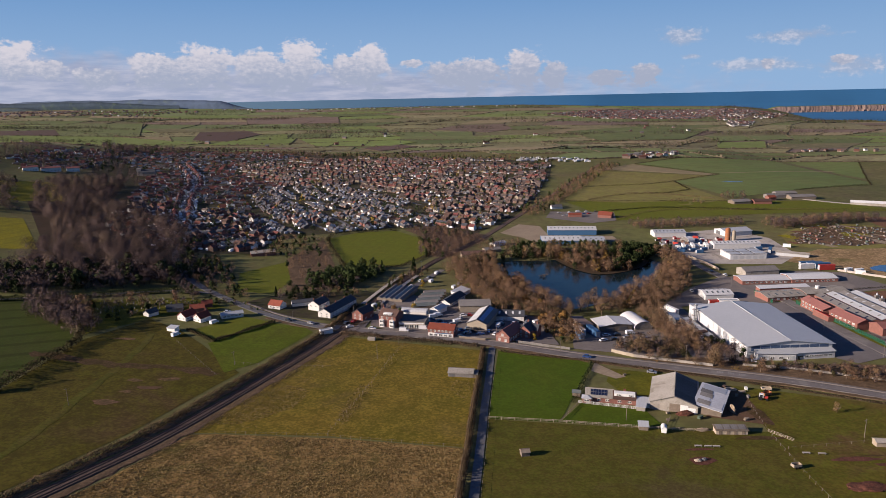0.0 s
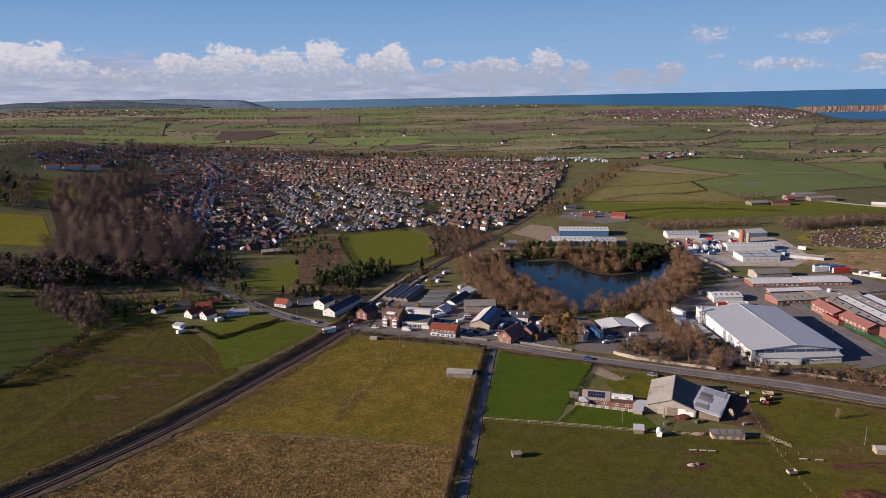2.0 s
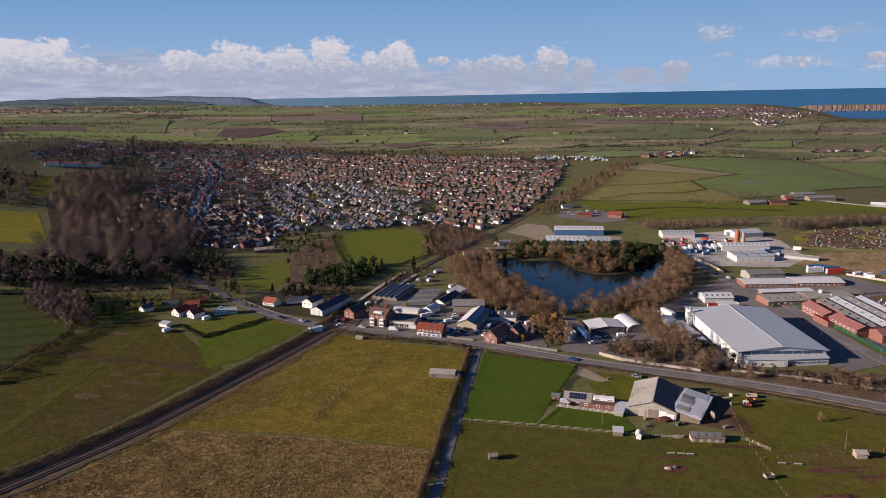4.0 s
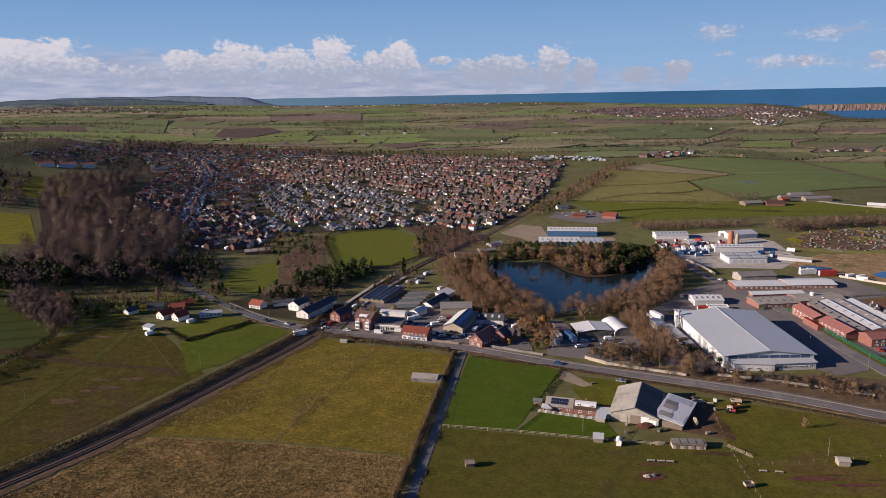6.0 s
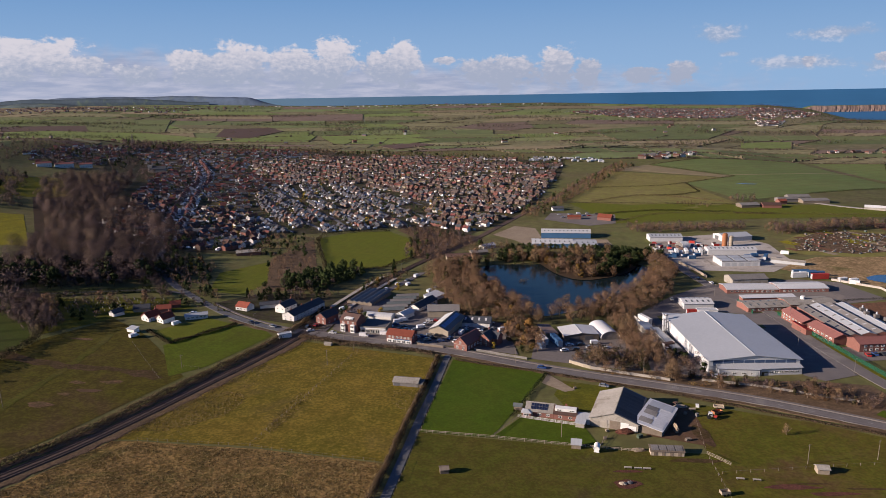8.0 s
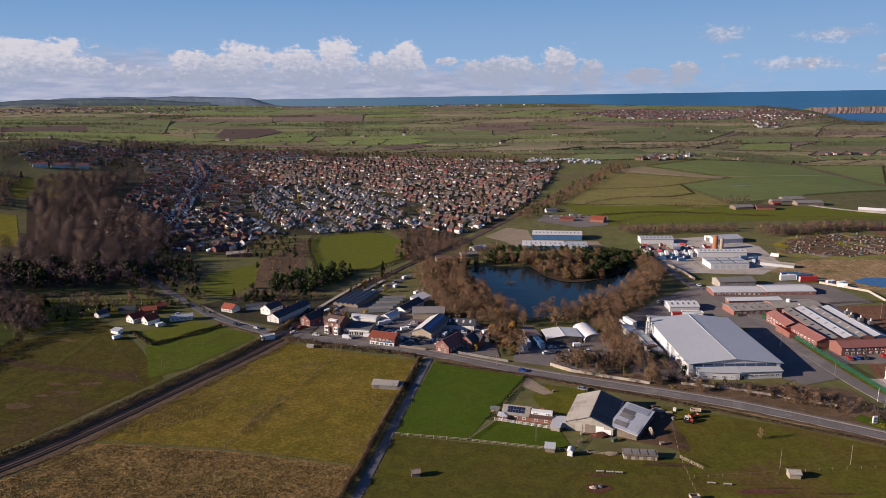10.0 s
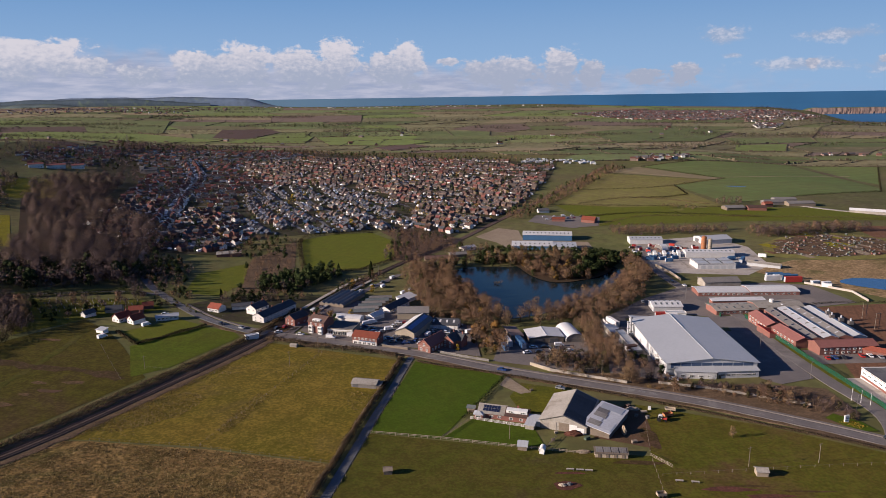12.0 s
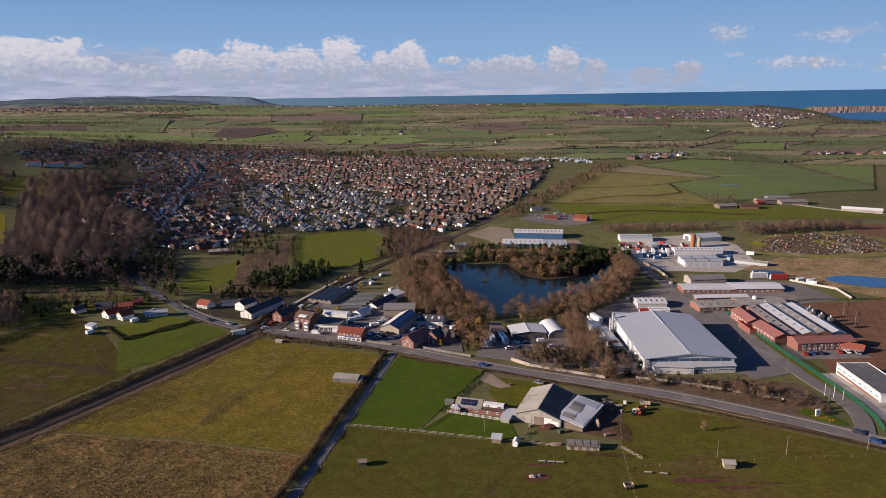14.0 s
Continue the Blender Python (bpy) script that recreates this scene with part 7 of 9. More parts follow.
    win_rows(o, 22, 9, [("back", 6, 0.9, 1.5, 1.3), ("back", 6, 3.3, 1.5, 1.2)])
    o = shed("entrance_canopy", 219.0, 364, 95, 14, 4.5, 2.8, 4.2, "brick", "red", "bright red lean-to entrance roof", "mono")
    o = shed("brick_office", 245, 336.5, 6, 30, 10, 5.2, 7.4, "brick", "tile_dull", "red brick office block with a tiled roof")
    win_rows(o, 30, 10, [("front", 9, 0.9, 1.5, 1.3), ("front", 9, 3.2, 1.5, 1.2)])
    for i, (x, mt, e) in enumerate(((234.5, "cement_d", 5.4), (242.5, "sheet", 5.8), (250.5, "cement_d", 5.6), (258.5, "sheet", 5.2))):
        f = shed("factory_bay", x, 369 + i * 1.5, 93, 50, 8.0, e, e + 1.5, "navy" if i == 3 else "brick", mt, "long factory bay with a low sheeted roof", lights=6 if i < 3 else 0, over=0.02, light_mat=("solar", "cement_d", "sheet", "slate")[i])
    for k, (x, y) in enumerate(((262, 376), (264, 370), (263.5, 383), (266, 364))):
        root = tagged(new("rooftop_plant"), "grey ventilation plant beside the factory roof", "ventilation")
        root.matrix_basis = pose(x - 3, y, gz(x, y) + 6.3)
        bm = bmesh.new()
        box(bm, -1.2, -1.0, -0.7, 1.2, 1.0, 1.2)
        part("casing", bm, M["steel"], root)
        bm = bmesh.new()
        bmesh.ops.create_cone(bm, cap_ends=True, segments=10, radius1=0.55, radius2=0.4, depth=1.4, matrix=Matrix.Translation((0, 0, 1.8)))
        part("duct", bm, M["sheet"], root)
    shed("gatehouse", 258, 331, -35, 10, 5, 3, 4.6, "brick", "tile_red", "small red brick gatehouse with tiled roof")
    b = shed("flat_roofed_unit", 242, 284, 92, 33, 14, 5.0, 5.2, "paint", "felt", "flat-roofed unit with white and brick walls", "flat")
    for u in spread(8, 32):
        panel_at(b, "brick_plinth", "back", u, 0, 3.9, 1.3, 33, 14, "brick")
        window_at(b, "back", u, 2.6, 2.4, 1.0, 33, 14)
    shed("low_store", 284, 527, -32, 24, 6, 3.0, 4.0, "sheet", "cement", "long low grey store at the estate edge")
    shed("loading_canopy", 141, 350, 96, 32, 4.5, 3.2, 3.3, "cement_d", "sheet", "long flat loading canopy beside the warehouse", "flat")
    shed("plant_house", 137, 372, 96, 14, 6, 3.5, 4.4, "cement", "sheet", "low grey plant house in the warehouse yard", "mono")
    # row of workshops behind the main road
    f = shed("barrel_roof_shed", 112, 366, 101, 19, 10.5, 2.6, 6.8, "cement", "sheet_w", "round-roofed white metal shed", "arch")
    b = shed("garage_shed", 97, 361.5, 98, 14, 19, 4.8, 6.2, "timber", "sheet_w", "wide dark shed with a pale weathered roof")
    # two dark panels paint the gloom of the shed's entrances
    panel_at(b, "open_doorway", "left", -4, 0, 4.5, 3.8, 14, 19, "felt", "dark panel painted as the shade of an open doorway")
    panel_at(b, "open_doorway", "left", 4, 0, 4.5, 3.8, 14, 19, "felt", "dark panel painted as the shade of an open doorway")
    shed("brown_shed", 80.5, 364, 104, 15, 7, 4.6, 5.4, "timber", "cliff", "tall shed with rusty brown roof", "mono")
    # far farm
    for x, y, yw, L, W, w, r, e in ((362, 806, 8, 22, 14, "timber", "cement_d", 3.6), (387, 803, -6, 20, 13, "brick", "tile_brown", 4.0), (424, 846, 4, 24, 12, "cement_d", "cement_d", 4.2), (452, 838, 3, 32, 16, "timber", "cement_d", 4.0), (446, 866, 0, 26, 14, "cement_d", "cement_d", 4.4), (410, 828, 10, 10, 8, "brick", "tile_red", 4.5), (505, 782, -28, 40, 8, "cement", "sheet_w", 3.5)):
        shed("farm_shed", x, y, yw, L, W, e, e + 2.4, w, r, "weathered shed of a distant farm")
    shed("red_roofed_house", 183, 733, -30, 15, 9, 4, 7.6, "brick", "tile_red", "brick house with a bright orange roof")
    shed("yard_office", 151, 742, -6, 14, 7, 3.4, 5, "brick", "tile_red", "low brick yard office with red roof")
    shed("white_bungalow", 140, 800, 10, 13, 8, 3, 5.6, "render_w", "tile_grey", "white bungalow at the yard edge")
    shed("boathouse", 28, 552, 8, 20, 10, 3, 5, "cream", "tile_brown", "low lakeside clubhouse with a brown roof")
    shed("lake_store", 45, 566, 14, 14, 9, 3.2, 4.6, "timber", "cement_d", "dark shed near the lake")
    shed("lake_store", 53, 598, 40, 14, 7, 3.0, 4.6, "render_w", "sheet_w", "white shed in the trees by the lake")


def roadside():
    b = shed("railway_cottages", -62.5, 394, 66, 30, 8.5, 4.8, 7.4, "render_w", "slate", "long white terrace with a slate roof")
    win_rows(b, 30, 8.5, [("front", 8, 0.9, 1.1, 1.3), ("front", 8, 3.0, 1.1, 1.2), ("left", 2, 3.0, 1.0, 1.2), ("left", 2, 0.9, 1.0, 1.2)])
    for u in (-12, -2, 8):
        chimney(b, u, 0, 7.0, 1.6)
    b = shed("white_house", -75, 400, 63, 11, 8, 5.0, 7.8, "render_w", "slate", "white two-storey house with slate roof")
    win_rows(b, 11, 8, [("left", 2, 3.0, 1.0, 1.2), ("front", 3, 0.9, 1.1, 1.2), ("front", 3, 3.1, 1.1, 1.2)])
    for u in (-4.6, 4.6):
        chimney(b, u, 0, 7.3, 1.8)
    b = shed("red_bungalow", -101, 401, -22, 8.5, 7, 3.0, 5.6, "render_w", "tile_red", "bungalow with a bright red roof")
    win_rows(b, 8.5, 7, [("front", 3, 0.9, 1.4, 1.2)])
    shed("grey_extension", -87, 408, 20, 13, 6, 2.8, 4.2, "render_w", "slate", "low white outbuilding with a slate roof")
    b = shed("brick_house", -45.5, 380, 60, 11, 7.5, 5.2, 8.2, "brick", "slate", "dark red brick house with slate roof")
    win_rows(b, 11, 7.5, [("left", 2, 0.9, 1.2, 1.4), ("left", 2, 3.4, 1.2, 1.3), ("front", 2, 0.9, 1.2, 1.3)])
    chimney(b, 4, 0, 7.8)
    b = shed("villa", -28, 366.5, -22, 10.5, 10, 8.2, 11.2, "brick", "tile_brown", "tall three-storey brick villa with white bays")
    for u in (-3.1, 3.1):
        for k, z in enumerate((0.2, 3.0)):
            bm = bmesh.new()
            prism(bm, [(-6.1, z), (-5.0, z), (-5.0, z + 2.7), (-6.1, z + 2.7)], u - 1.3, u + 1.3)
            bay = part("bay_window", bm, M["paint"], b, "white two-storey bay window")
            ob = window_at(b, "front", u, z + 0.8, 2.2, 1.5, 10.5, 12.4)
    bm = bmesh.new()
    prism(bm, [(-4.6, 8.2), (-2.0, 8.2), (-2.0, 10.0), (-4.6, 9.8)], -2.6, 2.6)
    d = part("dormer", bm, M["paint"], b, "flat-roofed white dormer with windows")
    win_rows(b, 10.5, 10, [("front", 3, 6.0, 1.1, 1.5), ("left", 2, 3.4, 1.0, 1.4)])
    for u in spread(3, 5):
        window_at(b, "front", u, 8.5, 1.2, 1.0, 10.5, 9.3)
    chimney(b, -4.6, 0.6, 10.6, 1.8)
    b = shed("showroom", -15, 366.5, -9, 15, 13, 4.2, 4.4, "cream", "felt", "flat grey-roofed shop with a white frontage", "flat")
    for u in spread(5, 14):
        window_at(b, "front", u, 0.3, 2.4, 2.4, 15, 13)
    panel_at(b, "fascia", "front", 0, 3.1, 14.6, 1.0, 15, 13, "paint", "plain white shop fascia board")
    b = shed("brick_terrace", 1.4, 348.0, -17, 14.5, 8, 5.2, 7.6, "brick", "tile_red", "red brick terrace with an orange tiled roof")
    win_rows(b, 14.5, 8, [("front", 6, 3.4, 1.0, 1.3), ("right", 2, 3.4, 0.9, 1.2)])
    panel_at(b, "shop_front", "front", 0, 0.1, 14.0, 2.5, 14.5, 8, "paint", "white shop front with blue fascia")
    panel_at(b, "fascia", "front", 1.5, 2.3, 9, 0.6, 14.5, 8, "blue", "plain blue shop fascia board", 0.14)
    for u in spread(5, 13.4):
        window_at(b, "front", u, 0.5, 2.0, 1.6, 14.5, 8.3)
    b = shed("workshop", 24.8, 370.5, 71, 27, 11.5, 4.6, 7.6, "cream", "cement_d", "cream workshop with blue glazed roof strips", lights=0)
    slope_panels(b, 27, 11.5, 4.6, 7.6, -1, spread(7, 24.5), 0.62, 2.6, 3.1, "blue_light", "roof_light", "long blue roof light")
    panel_at(b, "pale_roof_sheet", "left", 0, 0.1, 4, 3.6, 27, 11.5, "cream")
    slope_panels(b, 27, 11.5, 4.6, 7.6, 1, spread(6, 25.5), 0.5, 6.0, 4.0, "sheet_w", "roof_sheet", "pale metal roof sheet")
    b = shed("workshop", 39.5, 382, -8, 21, 11, 4.0, 6.4, "render_w", "slate", "white workshop with a dark roof and rooflights", lights=5, doors=4, door_mat="paint", light_mat="sheet_w")
    shed("workshop", 21.5, 400.5, 2, 19, 12, 5.4, 8.0, "cream", "cement_d", "grey sheeted workshop with a curved roof")
    b = shed("chapel", 37.0, 340.8, 57, 15.5, 8.0, 4.8, 8.6, "brick", "tile_dull", "red brick chapel with a steep dull red roof")
    win_rows(b, 15.5, 8.0, [("left", 2, 1.0, 1.3, 1.8), ("front", 5, 1.2, 1.2, 2.0)])
    window_at(b, "left", 0, 4.4, 1.2, 1.6, 15.5, 8.0)
    panel_at(b, "stone_band", "left", 0, 3.7, 7.6, 0.35, 15.5, 8.0, "stone", "pale stone band across gable")
    b = shed("brick_house", 47, 345, 60, 9, 7, 5.2, 8.6, "brick", "slate", "red brick house with grey gables")
    win_rows(b, 9, 7, [("left", 2, 0.9, 1.2, 1.4), ("left", 2, 3.4, 1.1, 1.4)])
    chimney(b, 2, 0, 8.2, 2.0)
    b = shed("brick_house", 50.5, 346, -30, 7, 6, 5.0, 8.0, "brick", "slate", "red brick house with grey gables")
    chimney(b, 2.5, 0, 7.6, 2.0)
    # rows of nursery glasshouses and low sheds
    for i in range(6):
        shed("glasshouse", -10 + i * 1.3, 402 + i * 6.6, 8, 15, 5.4, 2.2, 3.6, "timber", "cement_d" if i % 2 else "roofglass", "low ridged nursery glasshouse", over=0.1)
    for i in range(5):
        u = (i - 2) * 3.5
        shed("growing_house", -28 - 0.951 * u, 431 + 0.309 * u, 72, 30, 3.4, 2.4, 3.5, "timber", "roofglass" if i % 2 else "cement_d", "long ridged bay of a glazed growing house", over=0.02, lights=0)
    shed("white_store", -16, 388, -14, 17, 6, 2.8, 4.2, "render_w", "sheet_w", "low white store with a rounded roof", "arch")
    shed("white_store", -1, 393, 58, 10, 6, 3.0, 4.6, "render_w", "sheet_w", "small white gabled storage building")
    shed("white_store", 8, 417, 62, 22, 8, 3.2, 5.6, "render_w", "slate", "white gabled store with a dark roof", wins=4)
    shed("white_store", 14, 436, 58, 14, 7, 3.0, 4.6, "paint", "sheet_w", "white flat-roofed storage building", "mono")
    # cottages beyond the railway
    b = shed("cottage", -147, 374, 62, 8.5, 6.5, 3.2, 6.2, "render_w", "tile_red", "white cottage with a red tiled roof")
    win_rows(b, 8.5, 6.5, [("left", 2, 0.9, 1.1, 1.2), ("front", 3, 0.9, 1.1, 1.2)])
    chimney(b, 3, 0, 6.4)
    b = shed("cottage", -137.5, 371.5, 58, 7.5, 6.5, 3.2, 6.2, "render_w", "tile_red", "white cottage with a red tiled roof")
    win_rows(b, 7.5, 6.5, [("left", 2, 0.9, 1.1, 1.2), ("left", 1, 3.4, 1.0, 1.1)])
    chimney(b, 3, 0, 6.4)
    shed("cottage", -147, 391, 20, 8, 5.5, 2.8, 5.0, "brick", "tile_red", "red-roofed outbuilding behind the cottages")
    shed("cottage", -144.5, 401, 25, 6, 4.5, 2.6, 4.6, "brick", "tile_red", "red-roofed outbuilding behind the cottages")
    b = shed("white_bungalow", -123, 380, 25, 12.5, 5.2, 2.6, 3.8, "render_w", "sheet", "long white bungalow with a grey roof")
    win_rows(b, 12.5, 5.2, [("front", 5, 0.9, 1.4, 1.2)])
    shed("cottage", -170, 379, 60, 6.5, 5, 2.6, 4.6, "render_w", "slate", "small white cottage with a dark roof")
    shed("cottage", -160, 390, 15, 9, 6, 2.8, 4.8, "cream", "slate", "slate-roofed cottage behind trees")
    shed("field_store", -146.5, 351, -22, 5.5, 3.4, 2.2, 2.9, "paint", "sheet", "small white store with a grey roof", "mono")
    shed("crossing_hut", -62.5, 350, 32, 7, 2.6, 2.6, 2.8, "paint", "sheet", "long white trackside cabin", "flat")
    # church tower and nave
    c = building("church", -462, 1080, 10, 24, 10, 8, 13, "stone", "slate", "pale stone church with a square tower", "church")
    bm = bmesh.new()
    box(bm, -15, -3.2, -1, -8.6, 3.2, 15)
    t = part("tower", bm, M["stone"], c)
    for sx, sy in ((-14.6, -2.8), (-14.6, 2.8), (-9, -2.8), (-9, 2.8)):
        bm = bmesh.new()
        box(bm, sx - 0.4, sy - 0.4, 15, sx + 0.4, sy + 0.4, 16.4)
        part("pinnacle", bm, M["stone"], t)
    for x, y, L, yw in ((-604, 1010, 20, 35), (-585, 1030, 26, 35), (-566, 1056, 18, 30)):
        shed("brick_hall", x, y, yw, L, 10, 6.5, 9, "render_w", "tile_dull", "long pale hall with a dull red roof", wins=5)
    for x, y, L, yw, w in ((-185, 600, 24, 15, "render_w"), (-205, 606, 22, 15, "cream"), (-235, 640, 28, 20, "render_w"), (-150, 560, 20, 20, "brick")):
        shed("low_building", x, y, yw, L, 10, 3.2, 4.8, w, "cement", "long low building at the village foot")


def farm():
    b = building("barn", 97.0, 256.8, 70, 24.5, 18.0, 4.6, 8.6, "cement", "cement", "big grey fibre-cement barn with white gable", "barn", over=0.5)
    for i, u in enumerate((-6.8, -4.0, 4.0, 6.8)):
        panel_at(b, "gable_board", "left", u, 0, 3.0, 3.4 if i in (0, 3) else 4.4, 24.5, 18.0, "paint" if i > 1 else "stone")
    panel_at(b, "barn_door", "left", 0.4, 0, 4.0, 4.6, 24.5, 18.0, "timber", "weathered timber barn door")
    window_at(b, "left", 6.0, 0.9, 1.4, 1.4, 24.9, 18.0)
    # slate-dark sheets put the shade of the right-hand slope into its colour
    slope_panels(b, 24.5, 18.0, 4.6, 8.6, -1, spread(8, 24.2), 0.5, 9.5, 2.9, "slate", "roof_sheet", "fibre-cement roof sheet darkened for the shaded slope", rise=0.28)
    l = building("open_barn", 110.2, 251.0, 60, 22, 10.5, 3.2, 5.0, "timber", "sheet_w", "lean-to barn roofed with patched pale sheets", "barn", "mono", 0.4)
    ang = math.degrees(math.atan2(1.8, 10.5))
    # dark panels imitate the shadowed interior behind the open side
    for u in spread(4, 21):
        panel_at(l, "open_bay", "front", u, 0, 4.6, 2.6, 22, 10.5, "felt", "dark panel painted as the shade inside an open bay")
    for i, (u, v, w, ln, mt) in enumerate(((-8, 2, 4, 5, "cement"), (-4, 2.5, 3.6, 4.6, "sheet_w"), (0, 2, 4, 5, "cement"), (4.5, 2.4, 4, 4.6, "cement_d"), (9, 0, 5, 9, "sheet"), (-7.5, -3, 7, 4.4, "sheet_w"))):
        ob = new("roof_patch", box_mesh("roof_patch", (w, ln, 0.1), M[mt]))
        ob.parent = l
        ob.matrix_basis = pose(u * 0.88, v, 4.1 + 0.171 * v + 0.24, ang, 0, 0)
    h = building("farmhouse", 66.5, 259.5, -14, 11, 8, 2.8, 5.2, "brick", "cement", "brick farm bungalow with solar panels", "house", over=0.4)
    win_rows(h, 11, 8, [("front", 3, 0.9, 1.4, 1.2)])
    slope_panels(h, 11, 8, 2.8, 5.2, -1, [-3.1 + 1.12 * i for i in range(6)], 0.68, 1.5, 1.0, "solar", "solar_panel", rise=0.36)
    slope_panels(h, 11, 8, 2.8, 5.2, -1, [-3.1 + 1.12 * i for i in range(6)], 0.33, 1.5, 1.0, "solar", "solar_panel", rise=0.36)
    w2 = building("farmhouse_wing", 76.2, 256.5, -14, 9, 7.5, 2.8, 5.0, "brick", "tile_brown", "brick wing with a white dormer", "house", over=0.3)
    win_rows(w2, 9, 7.5, [("front", 2, 0.9, 1.4, 1.2)])
    bm = bmesh.new()
    prism(bm, [(-2.6, 3.2), (0.2, 4.6), (0.2, 5.3), (-2.6, 5.1)], -4.2, 4.2)
    part("dormer", bm, M["paint"], w2, "long white flat dormer")
    for u in (-2.4, 2.4):
        window_at(w2, "front", u, 3.9, 1.8, 0.9, 9, 5.3)
    chimney(w2, 0, 0.6, 4.6, 1.2)
    p = building("porch", 60.6, 256.6, -14, 3.6, 3, 2.4, 3.4, "brick", "sheet", "small brick porch with white windows", "porch", "hip")
    win_rows(p, 3.6, 3, [("front", 1, 0.8, 2.2, 1.2), ("left", 1, 0.8, 1.6, 1.2)])
    building("outbuilding", 82.5, 251.5, -14, 5, 4, 2.4, 3.2, "render_w", "sheet", "small white outbuilding beside the bungalow", "shed", "mono")
    building("outbuilding", 80.5, 247.5, -20, 3.4, 2.8, 2.2, 2.7, "cement", "sheet", "little grey storage hut", "shed", "mono")
    building("garden_shed", 57.6, 263, -14, 3.2, 2.4, 2.1, 2.8, "timber", "roofglass", "timber garden shed with a pale roof", "shed", "gable")
    building("field_shelter", 76.3, 230.2, -10, 3.4, 2.6, 2.0, 2.9, "timber", "sheet", "timber field shelter with a sloping tin roof", "shed", "mono", 0.3)
    building("field_shelter", 29.2, 211, 10, 2.9, 2.6, 1.8, 2.6, "timber", "timber", "small dark timber field shelter", "shed", "gable", 0.2)
    building("field_shelter", 155, 213.5, -5, 3.6, 3.0, 2.2, 3.0, "timber_p", "cement", "small timber field shelter", "shed", "gable", 0.3)
    s = building("stable_row", 107.4, 226.0, -4, 11.4, 3.6, 2.0, 2.5, "timber_p", "timber", "long low timber stable with a patched roof", "stable", "mono", 0.3)
    for u in spread(4, 11.0):
        ob = new("roof_sheet", shared("stab", lambda: box_mesh("roof_sheet", (2.4, 3.1, 0.1), M["cement_d"])))
        ob.parent = s
        ob.matrix_basis = pose(u, 0.2, 2.56, 6.8, 0, 0)
        panel_at(s, "stable_door", "front", u, 0, 1.2, 1.7, 11.4, 3.6, "timber")
    b = building("barn", 9.6, 288.2, -10, 11.5, 6.0, 2.3, 3.5, "cement_d", "cement", "small old field barn with a sheet roof", "barn", over=0.3)
    # the barn entrance is a dark panel, its inner shade painted on
    panel_at(b, "open_doorway", "front", -4, 0, 2.4, 2.0, 11.5, 6, "felt", "dark panel painted as the shade of an open doorway")
    building("lean_to", 15.9, 286.4, -10, 2.4, 4.4, 1.9, 2.4, "timber", "cement_d", "low lean-to beside the field barn", "shed", "mono", 0.2)
    building("trough_hut", -36.5, 339, -14, 4, 2.2, 1.3, 1.8, "stone", "stone", "low stone trough beside the hedge", "trough", "gable", 0.1)


estate()
roadside()
farm()

# ---- vehicles, fences and small things ----
def car_proto(kind, paint, label):
    L, W, H = {"car": (4.3, 1.8, 1.45), "van": (5.2, 2.0, 2.2)}[kind]
    root = tagged(new(kind), label, kind, group="parked cars")
    bm = bmesh.new()
    if kind == "car":
        prism(bm, [(-2.15, 0.3), (2.15, 0.3), (2.12, 0.78), (1.1, 0.92), (-1.9, 0.95), (-2.15, 0.75)], -W / 2, W / 2)
    else:
        prism(bm, [(-2.6, 0.35), (2.6, 0.35), (2.55, 0.95), (1.7, 1.15), (1.25, 2.1), (-2.55, 2.15)], -W / 2, W / 2)
    bmesh.ops.rotate(bm, verts=bm.verts[:], cent=(0, 0, 0), matrix=Matrix.Rotation(radians(-90), 3, "Z"))
    part("body", bm, M[paint], root)
    bm = bmesh.new()
    if kind == "car":
        prism(bm, [(-1.75, 0.93), (1.05, 0.9), (0.35, 1.38), (-1.25, 1.40)], -W / 2 + 0.08, W / 2 - 0.08)
    else:
        prism(bm, [(1.28, 1.2), (1.72, 1.2), (1.4, 1.95), (1.28, 1.95)], -W / 2 + 0.05, W / 2 - 0.05)
    bmesh.ops.rotate(bm, verts=bm.verts[:], cent=(0, 0, 0), matrix=Matrix.Rotation(radians(-90), 3, "Z"))
    part("glazing", bm, M["glass"], root)
    if kind == "car":
        bm = bmesh.new()
        box(bm, -1.25, -W / 2 + 0.12, 1.38, 0.35, W / 2 - 0.12, 1.45)
        part("roof", bm, M[paint], root)
    for x in (-L * 0.31, L * 0.31):
        for y in (-W / 2 + 0.1, W / 2 - 0.1):
            bm = bmesh.new()
            bmesh.ops.create_cone(bm, cap_ends=True, segments=10, radius1=0.32, radius2=0.32, depth=0.22, matrix=Matrix.Translation((x, y, 0.32)) @ Matrix.Rotation(radians(90), 4, "X"))
            part("wheel", bm, M["rubber"], root)
    return root


CARS = {"w": car_proto("car", "car_w", "white hatchback parked on tarmac"), "d": car_proto("car", "car_d", "dark hatchback parked on tarmac"), "s": car_proto("car", "car_s", "silver hatchback parked on tarmac"),
        "b": car_proto("car", "car_b", "blue hatchback parked on tarmac"), "r": car_proto("car", "car_r", "red hatchback parked on tarmac"), "v": car_proto("van", "car_w", "white panel van parked in a yard")}
_seen = set()


def put(protos, key, x, y, yaw, lift=0.0, size=(1, 1, 1)):
    m = pose(x, y, gz(x, y) + lift, 0, 0, yaw) @ Matrix.Diagonal((*size, 1))
    if key in _seen:
        return copy_thing(protos[key], m)
    _seen.add(key)
    protos[key].matrix_basis = m
    return protos[key]


